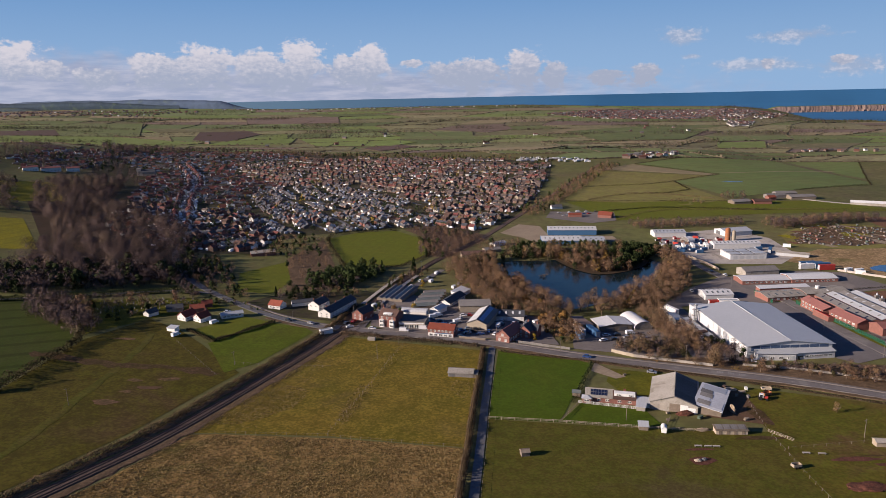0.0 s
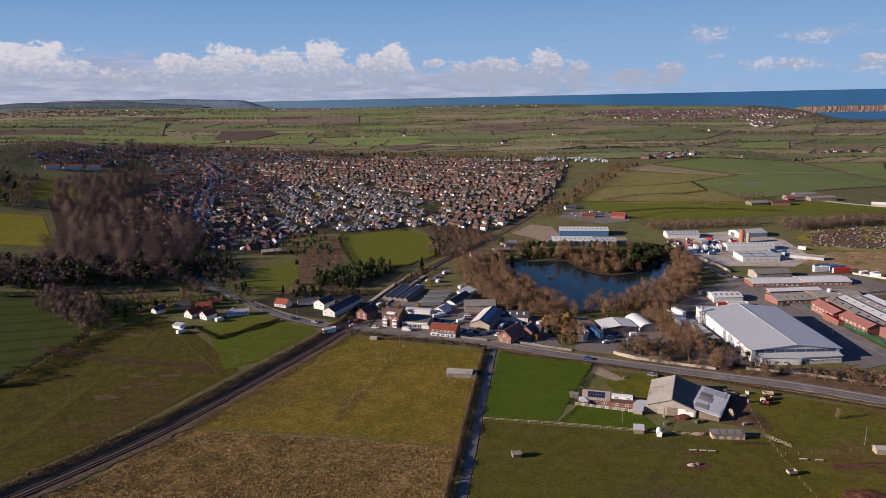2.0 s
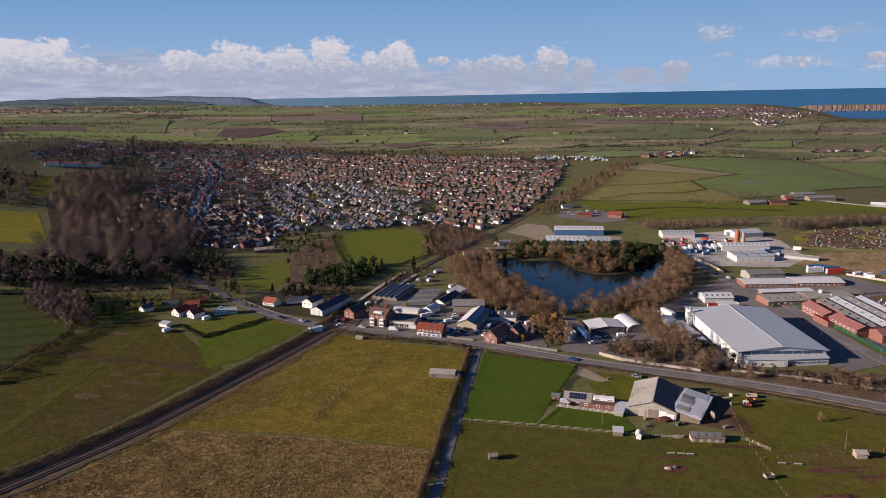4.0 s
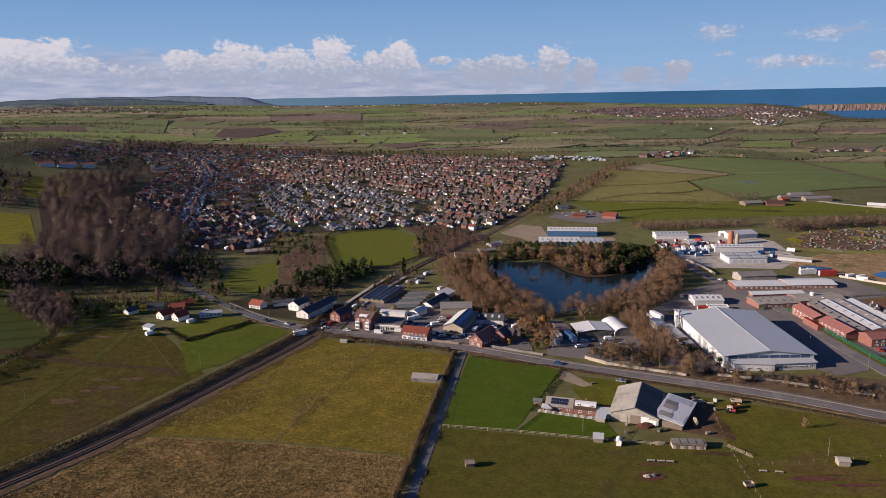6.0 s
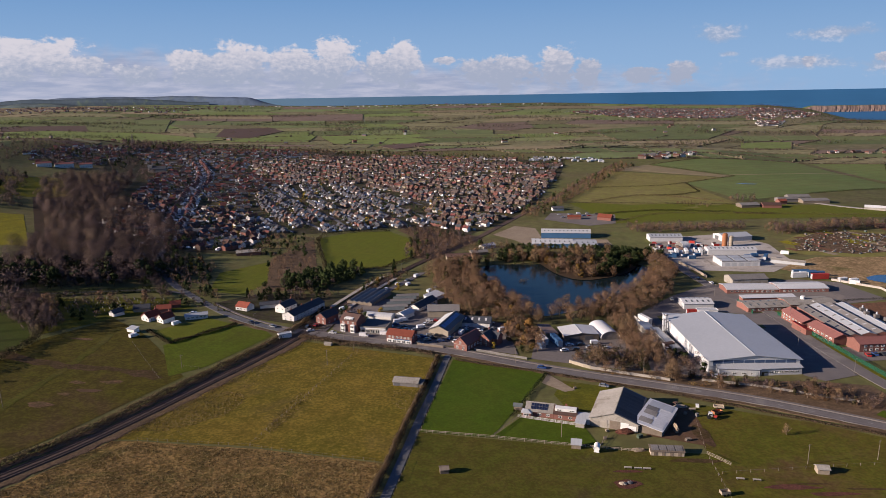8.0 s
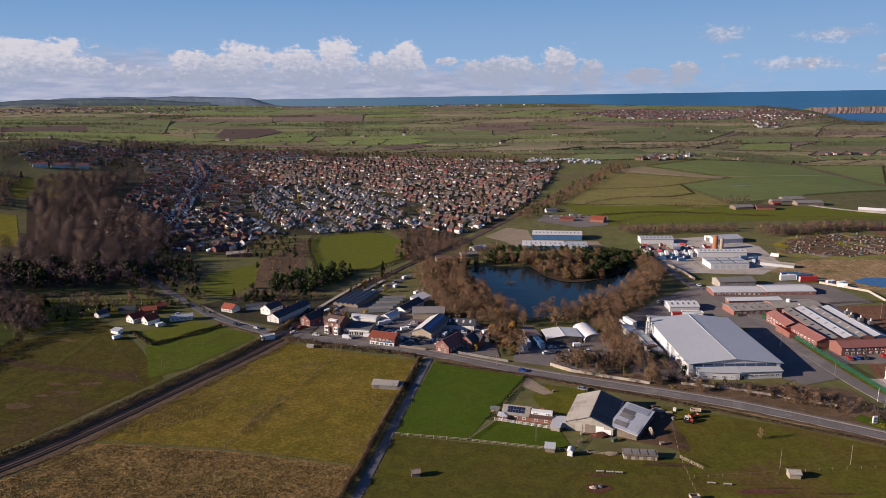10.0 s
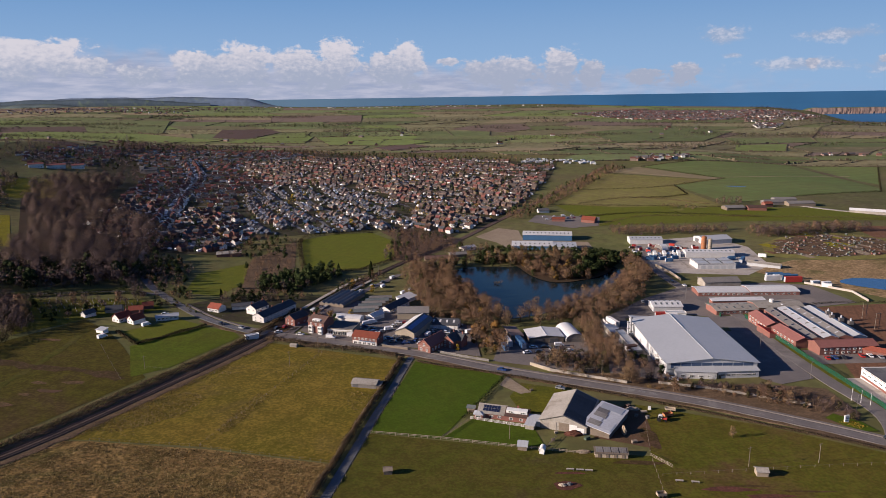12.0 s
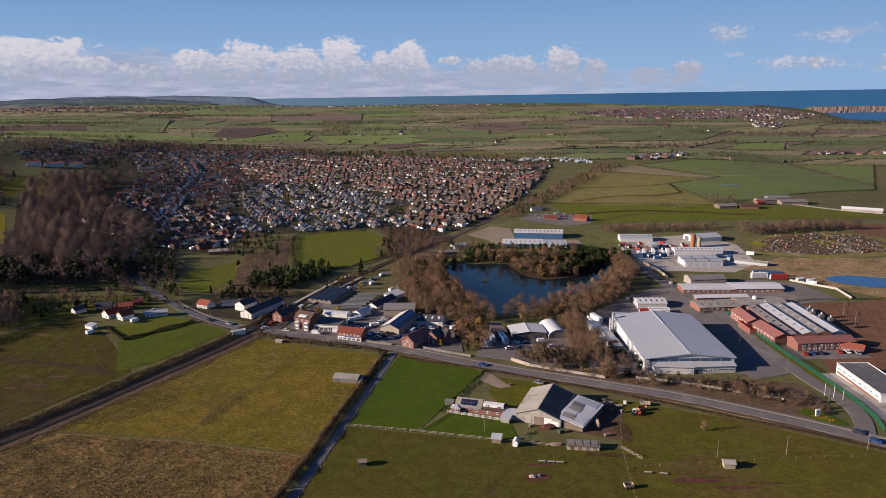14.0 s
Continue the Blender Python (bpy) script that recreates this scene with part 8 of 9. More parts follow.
for k, x, y, a in (("d", -88, 373, -38), ("s", -74, 367, -30), ("w", -51, 361, 20), ("d", -54, 368, 70), ("r", -50, 371, 70), ("w", -38, 358, -10), ("v", -20, 354, -12), ("d", 11, 343, -15),
                   ("b", 72, 309, -24), ("v", -1, 383, 20), ("v", -4, 380, 20), ("b", -5, 375, 10), ("d", 18, 352, 5), ("b", 12, 354, 5), ("s", 15, 349, 5), ("b", 22, 347, 5), ("w", 9, 353, 5),
                   ("s", 33, 371, 60), ("w", 36, 374, 60), ("r", 232, 325, 85), ("b", 236, 326, 85), ("d", 240, 326, 85), ("r", 250, 328, 85), ("w", 254, 328, 85), ("s", 258, 326, 85),
                   ("s", 97, 287, -20), ("b", 214, 232, -40), ("d", 212, 239, -40), ("w", 150, 298, -20), ("w", 62, 362, 30), ("v", 56, 372, 40), ("s", 51, 374, 40), ("d", 46, 372, 40),
                   ("w", 140, 750, 10), ("s", 146, 752, 10), ("d", 152, 753, 10), ("w", 158, 755, 10), ("b", 164, 756, 10), ("r", 170, 757, 10), ("w", 138, 766, 10), ("w", 150, 768, 10), ("v", 160, 770, 10), ("w", 170, 772, 10), ("s", 180, 768, 10),
                   ("w", 4, 362, 30), ("s", 7, 366, 30), ("v", 10, 370, 30), ("d", 0, 371, 30), ("w", 14, 384, 0), ("r", 18, 385, 0), ("v", 32, 389, 0), ("w", 37, 390, 0), ("s", 27, 389, 0), ("d", 46, 388, 0), ("w", 50, 386, 0), ("w", -8, 372, -10), ("b", -24, 380, 60), ("w", -26, 386, 60), ("s", -36, 396, 62), ("w", 86, 334, 20), ("d", 92, 336, 20), ("s", 100, 340, 20), ("w", 108, 338, 20), ("r", 104, 332, 20), ("w", -14, 470, 60), ("s", -8, 480, 60), ("v", -2, 492, 60), ("w", -20, 455, 60), ("v", -6, 468, 62), ("d", -30, 440, 60), ("s", -38, 412, 68), ("v", -41, 404, 68), ("v", -129, 366, 60), ("v", -141.5, 342, 60), ("w", -128, 388, 20), ("d", 200, 480, 100), ("s", 16, 357, 5), ("d", 20, 356, 5), ("w", 6, 358, 30), ("b", 2, 366, 30), ("d", -2, 366, 20), ("s", -5, 358, -10), ("v", -9, 357, -10), ("w", 30, 347, 60), ("b", 27, 352, 70), ("v", 33, 362, 70), ("d", 36, 366, 70), ("w", 43, 369, -8), ("s", 50, 368, -8), ("b", -22, 376, 60), ("w", 12, 377, 60), ("s", 2, 400, 60), ("v", 30, 386, 0), ("d", 12, 428, 60), ("v", 10, 452, 60), ("s", 14, 462, 60), ("w", 16, 474, 62), ("d", -10, 434, 60), ("w", 90, 344, 10), ("v", 104, 348, 10), ("d", 96, 345, 10), ("w", 138, 336, 90), ("d", 140, 328, 90), ("v", 136, 320, 80), ("w", 206, 470, 100), ("w", 172, 425, 90), ("s", 168, 432, 90)):
    put(CARS, k, x, y, a, 0.24)


def box_thing(name, dims, material, label, category, ribs=True):
    """A container or trailer box with a frame, doors and corner posts."""
    L, W, H = dims
    root = tagged(new(name), label, category)
    part("body", box_mesh("body", dims, M[material]), None, root)
    if ribs:
        for u in spread(max(3, int(L / 1.6)), L):
            for sgn in (-1, 1):
                ob = new("rib", shared(("rib", H, material), lambda: box_mesh("rib", (0.5, 0.08, H * 0.9), M[material])))
                ob.parent = root
                ob.matrix_basis = pose(u, sgn * (W / 2 + 0.03), 0.1)
    for sgn in (-1, 1):
        ob = new("end_door", shared(("ed", W, H), lambda: box_mesh("end_door", (0.08, W * 0.9, H * 0.9), M["sheet"])))
        ob.parent = root
        ob.matrix_basis = pose(sgn * (L / 2 + 0.03), 0, 0.1)
    return root


BOXES = {"blue": box_thing("container", (6.1, 2.4, 2.6), "blue", "blue steel storage container", "container"), "red": box_thing("container", (6.1, 2.4, 2.6), "red", "red steel storage container", "container"),
         "white": box_thing("container", (6.1, 2.4, 2.6), "paint", "white steel storage container", "container"), "rust": box_thing("container", (6.1, 2.4, 2.6), "tile_brown", "rust-brown steel storage container", "container"),
         "trailer_b": box_thing("lorry_trailer", (12, 2.5, 3.9), "blue", "parked blue curtain-side lorry trailer", "lorry", False), "trailer_r": box_thing("lorry_trailer", (12, 2.5, 3.9), "red", "parked red curtain-side lorry trailer", "lorry", False),
         "trailer_w": box_thing("lorry_trailer", (11, 2.5, 3.8), "paint", "parked white box trailer", "lorry", False),
         "caravan": box_thing("static_caravan", (9, 3.2, 2.8), "paint", "white static caravan in a park row", "caravan", False)}
for k, x, y, a in (("trailer_w", 76.5, 350, 104), ("trailer_b", 83.5, 347, 104), ("blue", 75, 341, 104),
                   ("trailer_b", 276, 490, 8), ("trailer_b", 280, 487, 8), ("trailer_b", 284, 484, 8), ("trailer_r", 284, 478, 4), ("trailer_w", 272, 483, 8), ("white", 296, 471, 14), ("white", 302, 468, 14), ("white", 300, 463, -30),
                   ("white", 178, 400, 0), ("red", 172, 404, 0), ("trailer_w", 140, 388, 110), ("white", 134, 350, 20), ("rust", 140, 340, 20), ("blue", 262, 548, 5), ("blue", 268, 552, 5), ("trailer_b", 272, 540, 60),
                   ("white", 296, 560, -30)):
    put(BOXES, k, x, y, a, 0.3)
rngb = random.Random(31)
for i in range(38):   # plant and containers in the storage yards
    x, y = rngb.uniform(196, 262), rngb.uniform(575, 612)
    put(BOXES, rngb.choice(["red", "red", "rust", "white", "blue", "rust"]), x, y, rngb.uniform(0, 180), 0.2, (rngb.uniform(0.35, 0.9), rngb.uniform(0.6, 1.0), rngb.uniform(0.5, 0.9)))
for i in range(9):
    put(BOXES, rngb.choice(["white", "trailer_w"]), 206 + i * 4.0, 566 + 0.2 * i, 80, 0.2)
for i in range(5):
    put(BOXES, "blue", 202 + 5 * i + rngb.uniform(-2, 2), 552 + rngb.uniform(-6, 6), rngb.uniform(-20, 20), 0.2)
for i in range(52):
    x = rngb.uniform(150, 285)
    put(BOXES, "caravan", x, 1330 - (x - 150) * 0.36 + rngb.uniform(-28, 28), rngb.choice((75, 20)) + rngb.uniform(-15, 15), 0.4)


def cylinder_thing(name, x, y, r, h, material, label, category, dome=True):
    root = tagged(new(name), label, category)
    root.matrix_basis = pose(x, y, gz(x, y) + 0.1)
    bm = bmesh.new()
    bmesh.ops.create_cone(bm, cap_ends=True, segments=20, radius1=r, radius2=r, depth=h + 0.5, matrix=Matrix.Translation((0, 0, h / 2 - 0.25)))
    part("shell", bm, M[material], root)
    if dome:
        bm = bmesh.new()
        bmesh.ops.create_cone(bm, cap_ends=True, segments=20, radius1=r + 0.05, radius2=r * 0.25, depth=r * 0.5, matrix=Matrix.Translation((0, 0, h + r * 0.25)))
        part("cap", bm, M[material], root)
    for z in (h * 0.33, h * 0.66):
        bm = bmesh.new()
        bmesh.ops.create_cone(bm, cap_ends=False, segments=20, radius1=r + 0.06, radius2=r + 0.06, depth=0.15, matrix=Matrix.Translation((0, 0, z)))
        part("band", bm, M["steel"], root)
    return root


cylinder_thing("silo", 259, 593, 2.2, 11, "orange", "tall orange-brown steel silo", "silo")
cylinder_thing("silo", 264, 592, 1.8, 9, "cream", "tall cream steel silo", "silo")
cylinder_thing("water_tank", 247, 411, 1.4, 3, "paint", "white round tank beside the brick workshop", "tank")
b = building("dome_store", 222, 590, 20, 6, 11, 1.5, 6.5, "cement_d", "sheet_w", "short round-topped white fabric store", "store", "arch")


def fence(pts, gap, height, label, post="timber", rails=2, rail_mat=None, post_w=0.14):
    """Posts and rails along straight runs; every post and rail is a piece of its own."""
    root = tagged(new("fence"), label, "fence")
    pm = shared(("post", height, post, post_w), lambda: box_mesh("post", (post_w, post_w, height + 0.3), M[post]))
    for a, b in zip(pts, pts[1:]):
        d = math.hypot(b[0] - a[0], b[1] - a[1])
        n = max(1, round(d / gap))
        ang = math.degrees(math.atan2(b[1] - a[1], b[0] - a[0]))
        for i in range(n):
            t = i / n
            x, y = a[0] + (b[0] - a[0]) * t, a[1] + (b[1] - a[1]) * t
            p = new("post", pm)
            p.parent = root
            p.matrix_basis = pose(x, y, gz(x, y) - 0.2, 0, 0, ang)
        if rails:
            step = max(1, n // max(1, int(d / 14)))
            for i in range(0, n, step):
                t0, t1 = i / n, min(1, (i + step) / n)
                p0, p1 = [(a[0] + (b[0] - a[0]) * t, a[1] + (b[1] - a[1]) * t) for t in (t0, t1)]
                z0, z1 = gz(*p0), gz(*p1)
                ln = math.hypot(p1[0] - p0[0], p1[1] - p0[1])
                for k in range(rails):
                    bm = bmesh.new()
                    tk = 0.012 if rails == 1 else 0.05
                    box(bm, 0, -0.03 if rails > 1 else -tk, -tk, ln, 0.03 if rails > 1 else tk, tk)
                    r = part("rail", bm, M[rail_mat or post], root)
                    r.matrix_basis = pose(p0[0], p0[1], z0 + height * (0.95 - k * 0.4), 0, -math.degrees(math.atan2(z1 - z0, ln)), ang)
    return root


fence([(18.8, 240.7), (46, 236.8), (82, 229.8), (97, 227)], 2.4, 1.2, "pale timber post and rail paddock fence", "timber_p", 2)
fence([(46, 236.8), (57, 255)], 2.4, 1.2, "timber post and rail paddock fence", "timber", 2)
fence([(57, 255.5), (80, 248)], 3, 1.1, "white painted garden fence", "paint", 3)
fence([(84, 229), (90, 240)], 2.4, 1.2, "timber post and rail fence", "timber", 2)
fence([(126, 252), (121.5, 226), (119, 196), (117.5, 150), (118, 90)], 4, 1.1, "wire fence on timber posts", "timber", 1, "steel", 0.12)
fence([(121.5, 226), (127, 218)], 2.4, 1.2, "short pale rail fence", "timber_p", 3)
fence([(-84, 227.5), (-42, 226), (-37, 224.5), (8.4, 216.8)], 4, 1.1, "wire fence on timber posts", "timber", 1, "steel", 0.12)
fence([(-42, 227), (-19, 334)], 4, 1.2, "old wire fence in rough grass", "timber", 1, "steel", 0.14)
fence([(-138, 333), (-117, 305), (-101, 284)], 4, 1.1, "wire fence on timber posts", "timber", 1, "steel", 0.12)
fence([(-98, 302), (-75, 297.5), (-52, 298)], 4, 1.1, "old timber fence in tussocky grass", "timber", 1, "timber", 0.14)
fence([(27.8, 316), (23.9, 282), (20.5, 255), (17.6, 229), (15.2, 208), (13.2, 192), (10, 164)], 4, 1.1, "grey wire fence along the farm lane", "timber", 1, "steel", 0.12)
fence([(122, 212), (170, 218), (210, 222)], 5, 1.1, "wire fence on timber posts", "timber", 1, "steel", 0.12)


def wall_run(pts, h, w, material, label, lift=0.0):
    """A garden wall in panels between piers, with a coping."""
    root = tagged(new("garden_wall"), label, "wall")
    for a, b in zip(pts, pts[1:]):
        d = math.hypot(b[0] - a[0], b[1] - a[1])
        n = max(1, round(d / 4))
        ang = math.degrees(math.atan2(b[1] - a[1], b[0] - a[0]))
        for i in range(n):
            t = (i + 0.5) / n
            x, y = a[0] + (b[0] - a[0]) * t, a[1] + (b[1] - a[1]) * t
            p = new("wall_panel", shared(("wp", round(d / n, 2), h, w, material), lambda: box_mesh("wall_panel", (d / n, w, h + 0.6), M[material])))
            p.parent = root
            p.matrix_basis = pose(x, y, gz(x, y) - 0.5 + lift, 0, 0, ang)
            c = new("coping", shared(("cp", round(d / n, 2), w), lambda: box_mesh("coping", (d / n, w + 0.12, 0.1), M["stone"])))
            c.parent = root
            c.matrix_basis = pose(x, y, gz(x, y) + h + 0.1 + lift, 0, 0, ang)
    return root


wall_run([(40, 334), (53, 327.5), (66, 321.5)], 0.9, 0.3, "cement_d", "low grey rendered roadside wall", 0.1)
wall_run([(10, 341.5), (24, 337)], 1.1, 0.3, "timber", "weathered boarded wall beside the car park", 0.1)
wall_run([(86, 317), (95, 309)], 1.4, 0.4, "cream", "cream wall at the yard entrance", 0.1)
wall_run([(95, 309), (112, 301), (128, 294)], 1.2, 0.2, "stone", "pale grey boundary wall with gaps", 0.1)
wall_run([(142, 294), (162, 288), (198, 270)], 0.9, 0.25, "stone", "low pale boundary wall in the bushes", 0.1)
wall_run([(136, 396), (139, 372), (144, 350)], 1.6, 0.3, "paint", "white wall beside the warehouse yard", 0.1)
wall_run([(201, 530), (206, 505), (208, 485)], 1.6, 0.25, "timber_p", "pale fence at the yard corner", 0.1)
wall_run([(290, 474), (310, 450), (308, 427)], 1.2, 0.3, "concrete", "pale concrete boundary wall", 0.1)


def green_fence(pts):
    root = tagged(new("security_fence"), "green mesh security fence with posts", "fence")
    for a, b in zip(pts, pts[1:]):
        d = math.hypot(b[0] - a[0], b[1] - a[1])
        n = max(1, round(d / 3))
        ang = math.degrees(math.atan2(b[1] - a[1], b[0] - a[0]))
        for i in range(n):
            x, y = a[0] + (b[0] - a[0]) * (i + 0.5) / n, a[1] + (b[1] - a[1]) * (i + 0.5) / n
            def mesh_panel(w=d / n):
                bm = bmesh.new()
                for k in range(14):
                    u = -w / 2 + w * (k + 0.5) / 14
                    box(bm, u - 0.045, -0.02, 0, u + 0.045, 0.02, 2.2)
                for z in (0.1, 1.1, 2.1):
                    box(bm, -w / 2, -0.03, z, w / 2, 0.03, z + 0.09)
                me = bpy.data.meshes.new("mesh_panel")
                bm.to_mesh(me)
                bm.free()
                me.materials.append(M["green"])
                return me
            p = new("mesh_panel", shared(("gp", round(d / n, 2)), mesh_panel))
            p.parent = root
            p.matrix_basis = pose(x, y, gz(x, y) + 0.1, 0, 0, ang)
            q = new("post", shared("gpost", lambda: box_mesh("post", (0.12, 0.12, 2.8), M["green"])))
            q.parent = root
            q.matrix_basis = pose(x - (b[0] - a[0]) / n / 2, y - (b[1] - a[1]) / n / 2, gz(x, y) - 0.3, 0, 0, ang)


green_fence([(219, 395), (219.5, 372), (221.5, 346), (223, 318), (225, 291), (226, 269), (225, 252), (222, 240)])
green_fence([(206, 398), (209, 416), (207, 425)])


def pole(name, x, y, h, label, category, arms=1, material="timber", r=0.13, lamp=False):
    root = tagged(new(name), label, category)
    root.matrix_basis = pose(x, y, gz(x, y), 0, 0, 30)
    bm = bmesh.new()
    bmesh.ops.create_cone(bm, cap_ends=True, segments=8, radius1=r, radius2=r * 0.7, depth=h + 0.6, matrix=Matrix.Translation((0, 0, h / 2 - 0.3)))
    part("mast", bm, M[material], root)
    for k in range(arms):
        bm = bmesh.new()
        box(bm, -0.9, -0.06, h - 0.5 - 0.6 * k, 0.9, 0.06, h - 0.38 - 0.6 * k)
        part("cross_arm", bm, M[material], root)
    if lamp:
        bm = bmesh.new()
        box(bm, 0, -0.12, h - 0.05, 1.3, 0.12, h + 0.12)
        part("lamp_head", bm, M["steel"], root)
    return root


for x, y, h in ((153, 219, 7.6), (72, 238, 8), (-31, 310, 8), (178, 222, 7.5), (-22, 332, 8.5), (60, 316, 8), (208, 226, 7.5), (-98, 300, 7), (-150, 250, 7.5)):
    pole("telegraph_pole", x, y, h, "weathered timber telegraph pole with a cross arm", "pole")
for x, y, h in ((206, 341, 8), (219, 380, 8), (212, 300, 8), (212, 262, 8), (118, 302, 8), (30, 338, 8), (-30, 348, 8), (-84, 366, 8), (198, 440, 8)):
    pole("street_lamp", x, y, h, "grey steel street lamp", "street lamp", 0, "steel", 0.1, True)
for x, y, h in ((-36, 432, 6), (-33, 446, 6), (-22, 478, 7), (-52, 388, 6), (-14, 503, 8)):
    pole("signal_post", x, y, h, "slim grey railway signal post", "signal", 1, "steel", 0.12)
for x, y in ((217, 275), (219.5, 272.5), (222, 270)):
    r = pole("flagpole", x, y, 6, "white flagpole with a limp flag", "flagpole", 0, "paint", 0.08)
    bm = bmesh.new()
    box(bm, 0.08, -0.04, 4.0, 0.5, 0.04, 5.8)
    part("flag", bm, M["cream"], r, "limp pale cloth flag")
r = tagged(new("estate_sign"), "white totem sign at the estate entrance", "sign")
r.matrix_basis = pose(204, 254, gz(204, 254), 0, 0, 10)
part("pillar", box_mesh("pillar", (1.9, 0.5, 3.3), M["paint"]), None, r)
for z in (1.0, 1.7, 2.4):
    ob = part("lettering_bar", box_mesh("lettering_bar", (1.3, 0.06, 0.35), M["navy"]), None, r)
    ob.matrix_basis = pose(0, -0.28, z)
sheet("field", [(198, 258), (203, 262), (210, 254), (212, 246), (206, 246)], 0.30, M["bright"], "grass island with yellow flowers", "verge", cell=8, rounded=True)
fl = scatter([(201, 254), (206, 256), (210, 250), (206, 248)], 0.45, 3)
fl3 = np.column_stack([fl, terrain(fl[:, 0], fl[:, 1]) + 0.45])
tagged(new("daffodils", tri_mesh("daffodils", leaf_tris(fl3, 0.35, np.random.default_rng(2)), [M["gold"]])), "bed of yellow daffodils under the sign", "flowers", kind="stuff")

for x, y in ((282, 372), (286, 392), (292, 354)):
    r = tagged(new("pole_pair"), "twin timber electricity poles with a cross beam", "pole")
    r.matrix_basis = pose(x, y, gz(x, y), 0, 0, 15)
    for sx in (-1.3, 1.3):
        bm = bmesh.new()
        limb(bm, (sx, 0, -0.5), (sx, 0, 9.5), 0.17, 0.12, 7)
        part("mast", bm, M["timber"], r)
    for z in (8.9, 6.2):
        bm = bmesh.new()
        box(bm, -2.1, -0.1, z, 2.1, 0.1, z + 0.2)
        part("cross_arm", bm, M["timber"], r)

# slow-down lettering on the road is worn to bars
for i in range(3):
    for j in range(4):
        t = 0.2 + 0.1 * i
        x, y = 127 + i * 4.2 + j * 0.7, 286.6 - i * 2.0 - j * 0.32
        ob = new("road_marking", shared("rm", lambda: box_mesh("road_marking", (0.4, 2.2, 0.02), M["worn_paint"])))
        ob.matrix_basis = pose(x, y, gz(x, y) + 0.31, 0, 0, -25)
        tagged(ob, "worn white bar painted on asphalt", "road marking", kind="structure")
c = spline(MAIN_ROAD[6:], 9.0)
for p, q in zip(c, c[1:]):
    ob = new("road_marking", shared("dash", lambda: box_mesh("road_marking", (3.0, 0.16, 0.02), M["worn_paint"])))
    ob.matrix_basis = pose(p[0], p[1], gz(p[0], p[1]) + 0.30, 0, 0, math.degrees(math.atan2(q[1] - p[1], q[0] - p[0])))
    tagged(ob, "white centre-line dash on asphalt", "road marking", kind="structure")

# farm clutter
def tractor(x, y, yaw):
    r = tagged(new("tractor"), "old red tractor with a white cab", "tractor")
    r.matrix_basis = pose(x, y, gz(x, y) + 0.15, 0, 0, yaw)
    part("bonnet", box_mesh("bonnet", (1.9, 0.8, 0.9), M["red"]), None, r).matrix_basis = pose(1.1, 0, 0.7)
    part("cab", box_mesh("cab", (1.5, 1.5, 1.5), M["car_w"]), None, r).matrix_basis = pose(-0.5, 0, 1.0)
    part("cab_glazing", box_mesh("cab_glazing", (1.3, 1.54, 0.8), M["glass"]), None, r).matrix_basis = pose(-0.5, 0, 1.5)
    for sx, sy, rad in ((-0.9, -0.9, 0.8), (-0.9, 0.9, 0.8), (1.6, -0.75, 0.45), (1.6, 0.75, 0.45)):
        bm = bmesh.new()
        bmesh.ops.create_cone(bm, cap_ends=True, segments=16, radius1=rad, radius2=rad, depth=0.4, matrix=Matrix.Translation((sx, sy, rad)) @ Matrix.Rotation(radians(90), 4, "X"))
        part("wheel", bm, M["rubber"], r)


tractor(133, 255, -20)
def trailer(name, x, y, yaw, dims, material, label):
    r = tagged(new(name), label, "trailer")
    r.matrix_basis = pose(x, y, gz(x, y) + 0.15, 0, 0, yaw)
    L, W, H = dims
    bm = bmesh.new()
    box(bm, -L / 2, -W / 2, 0.6, L / 2, W / 2, 0.75)
    for q in ((-L / 2, -W / 2, L / 2, -W / 2 + 0.08), (-L / 2, W / 2 - 0.08, L / 2, W / 2), (-L / 2, -W / 2 + 0.08, -L / 2 + 0.08, W / 2 - 0.08), (L / 2 - 0.08, -W / 2 + 0.08, L / 2, W / 2 - 0.08)):
        box(bm, q[0], q[1], 0.75, q[2], q[3], 0.6 + H)
    part("box", bm, M[material], r)
    for sx in (-0.6, 0.6):
        for sy in (-W / 2, W / 2):
            bm = bmesh.new()
            bmesh.ops.create_cone(bm, cap_ends=True, segments=12, radius1=0.4, radius2=0.4, depth=0.25, matrix=Matrix.Translation((sx, sy, 0.4)) @ Matrix.Rotation(radians(90), 4, "X"))
            part("wheel", bm, M["rubber"], r)


trailer("farm_trailer", 107.5, 241.5, -30, (5, 2.2, 1.8), "gold", "yellow-green high-sided farm trailer")
trailer("farm_trailer", 136.5, 259, 20, (4, 2, 1.0), "orange", "small rusty farm trailer")
trailer("farm_trailer", 118, 199, 10, (3, 1.8, 1.0), "timber_p", "pale timber hay feeder on wheels")
trailer("farm_trailer", 139, 264.5, -10, (4, 2, 0.8), "timber_p", "flat trailer loaded with scrap")
r = building("horsebox", 83.2, 227.6, 75, 3.0, 1.8, 1.4, 2.5, "paint", "paint", "small rounded white livestock trailer", "trailer", "arch", lift=0.3, dug=0.2)


def crate(x, y, yaw, dims, material, label):
    """A slatted crate or stack of pallets."""
    L, W, H = dims
    r = tagged(new("pallet_stack"), label, "pallets")
    r.matrix_basis = pose(x, y, gz(x, y) + 0.15, 0, 0, yaw)
    for k in range(4):
        bm = bmesh.new()
        box(bm, -L / 2, -W / 2, H * k / 4, L / 2, W / 2, H * (k + 0.7) / 4)
        part("board", bm, M[material], r).matrix_basis = pose(0.06 * math.sin(5 * k + x), 0.05 * math.cos(3 * k + y), 0, 0, 0, 4 * math.sin(k + x))


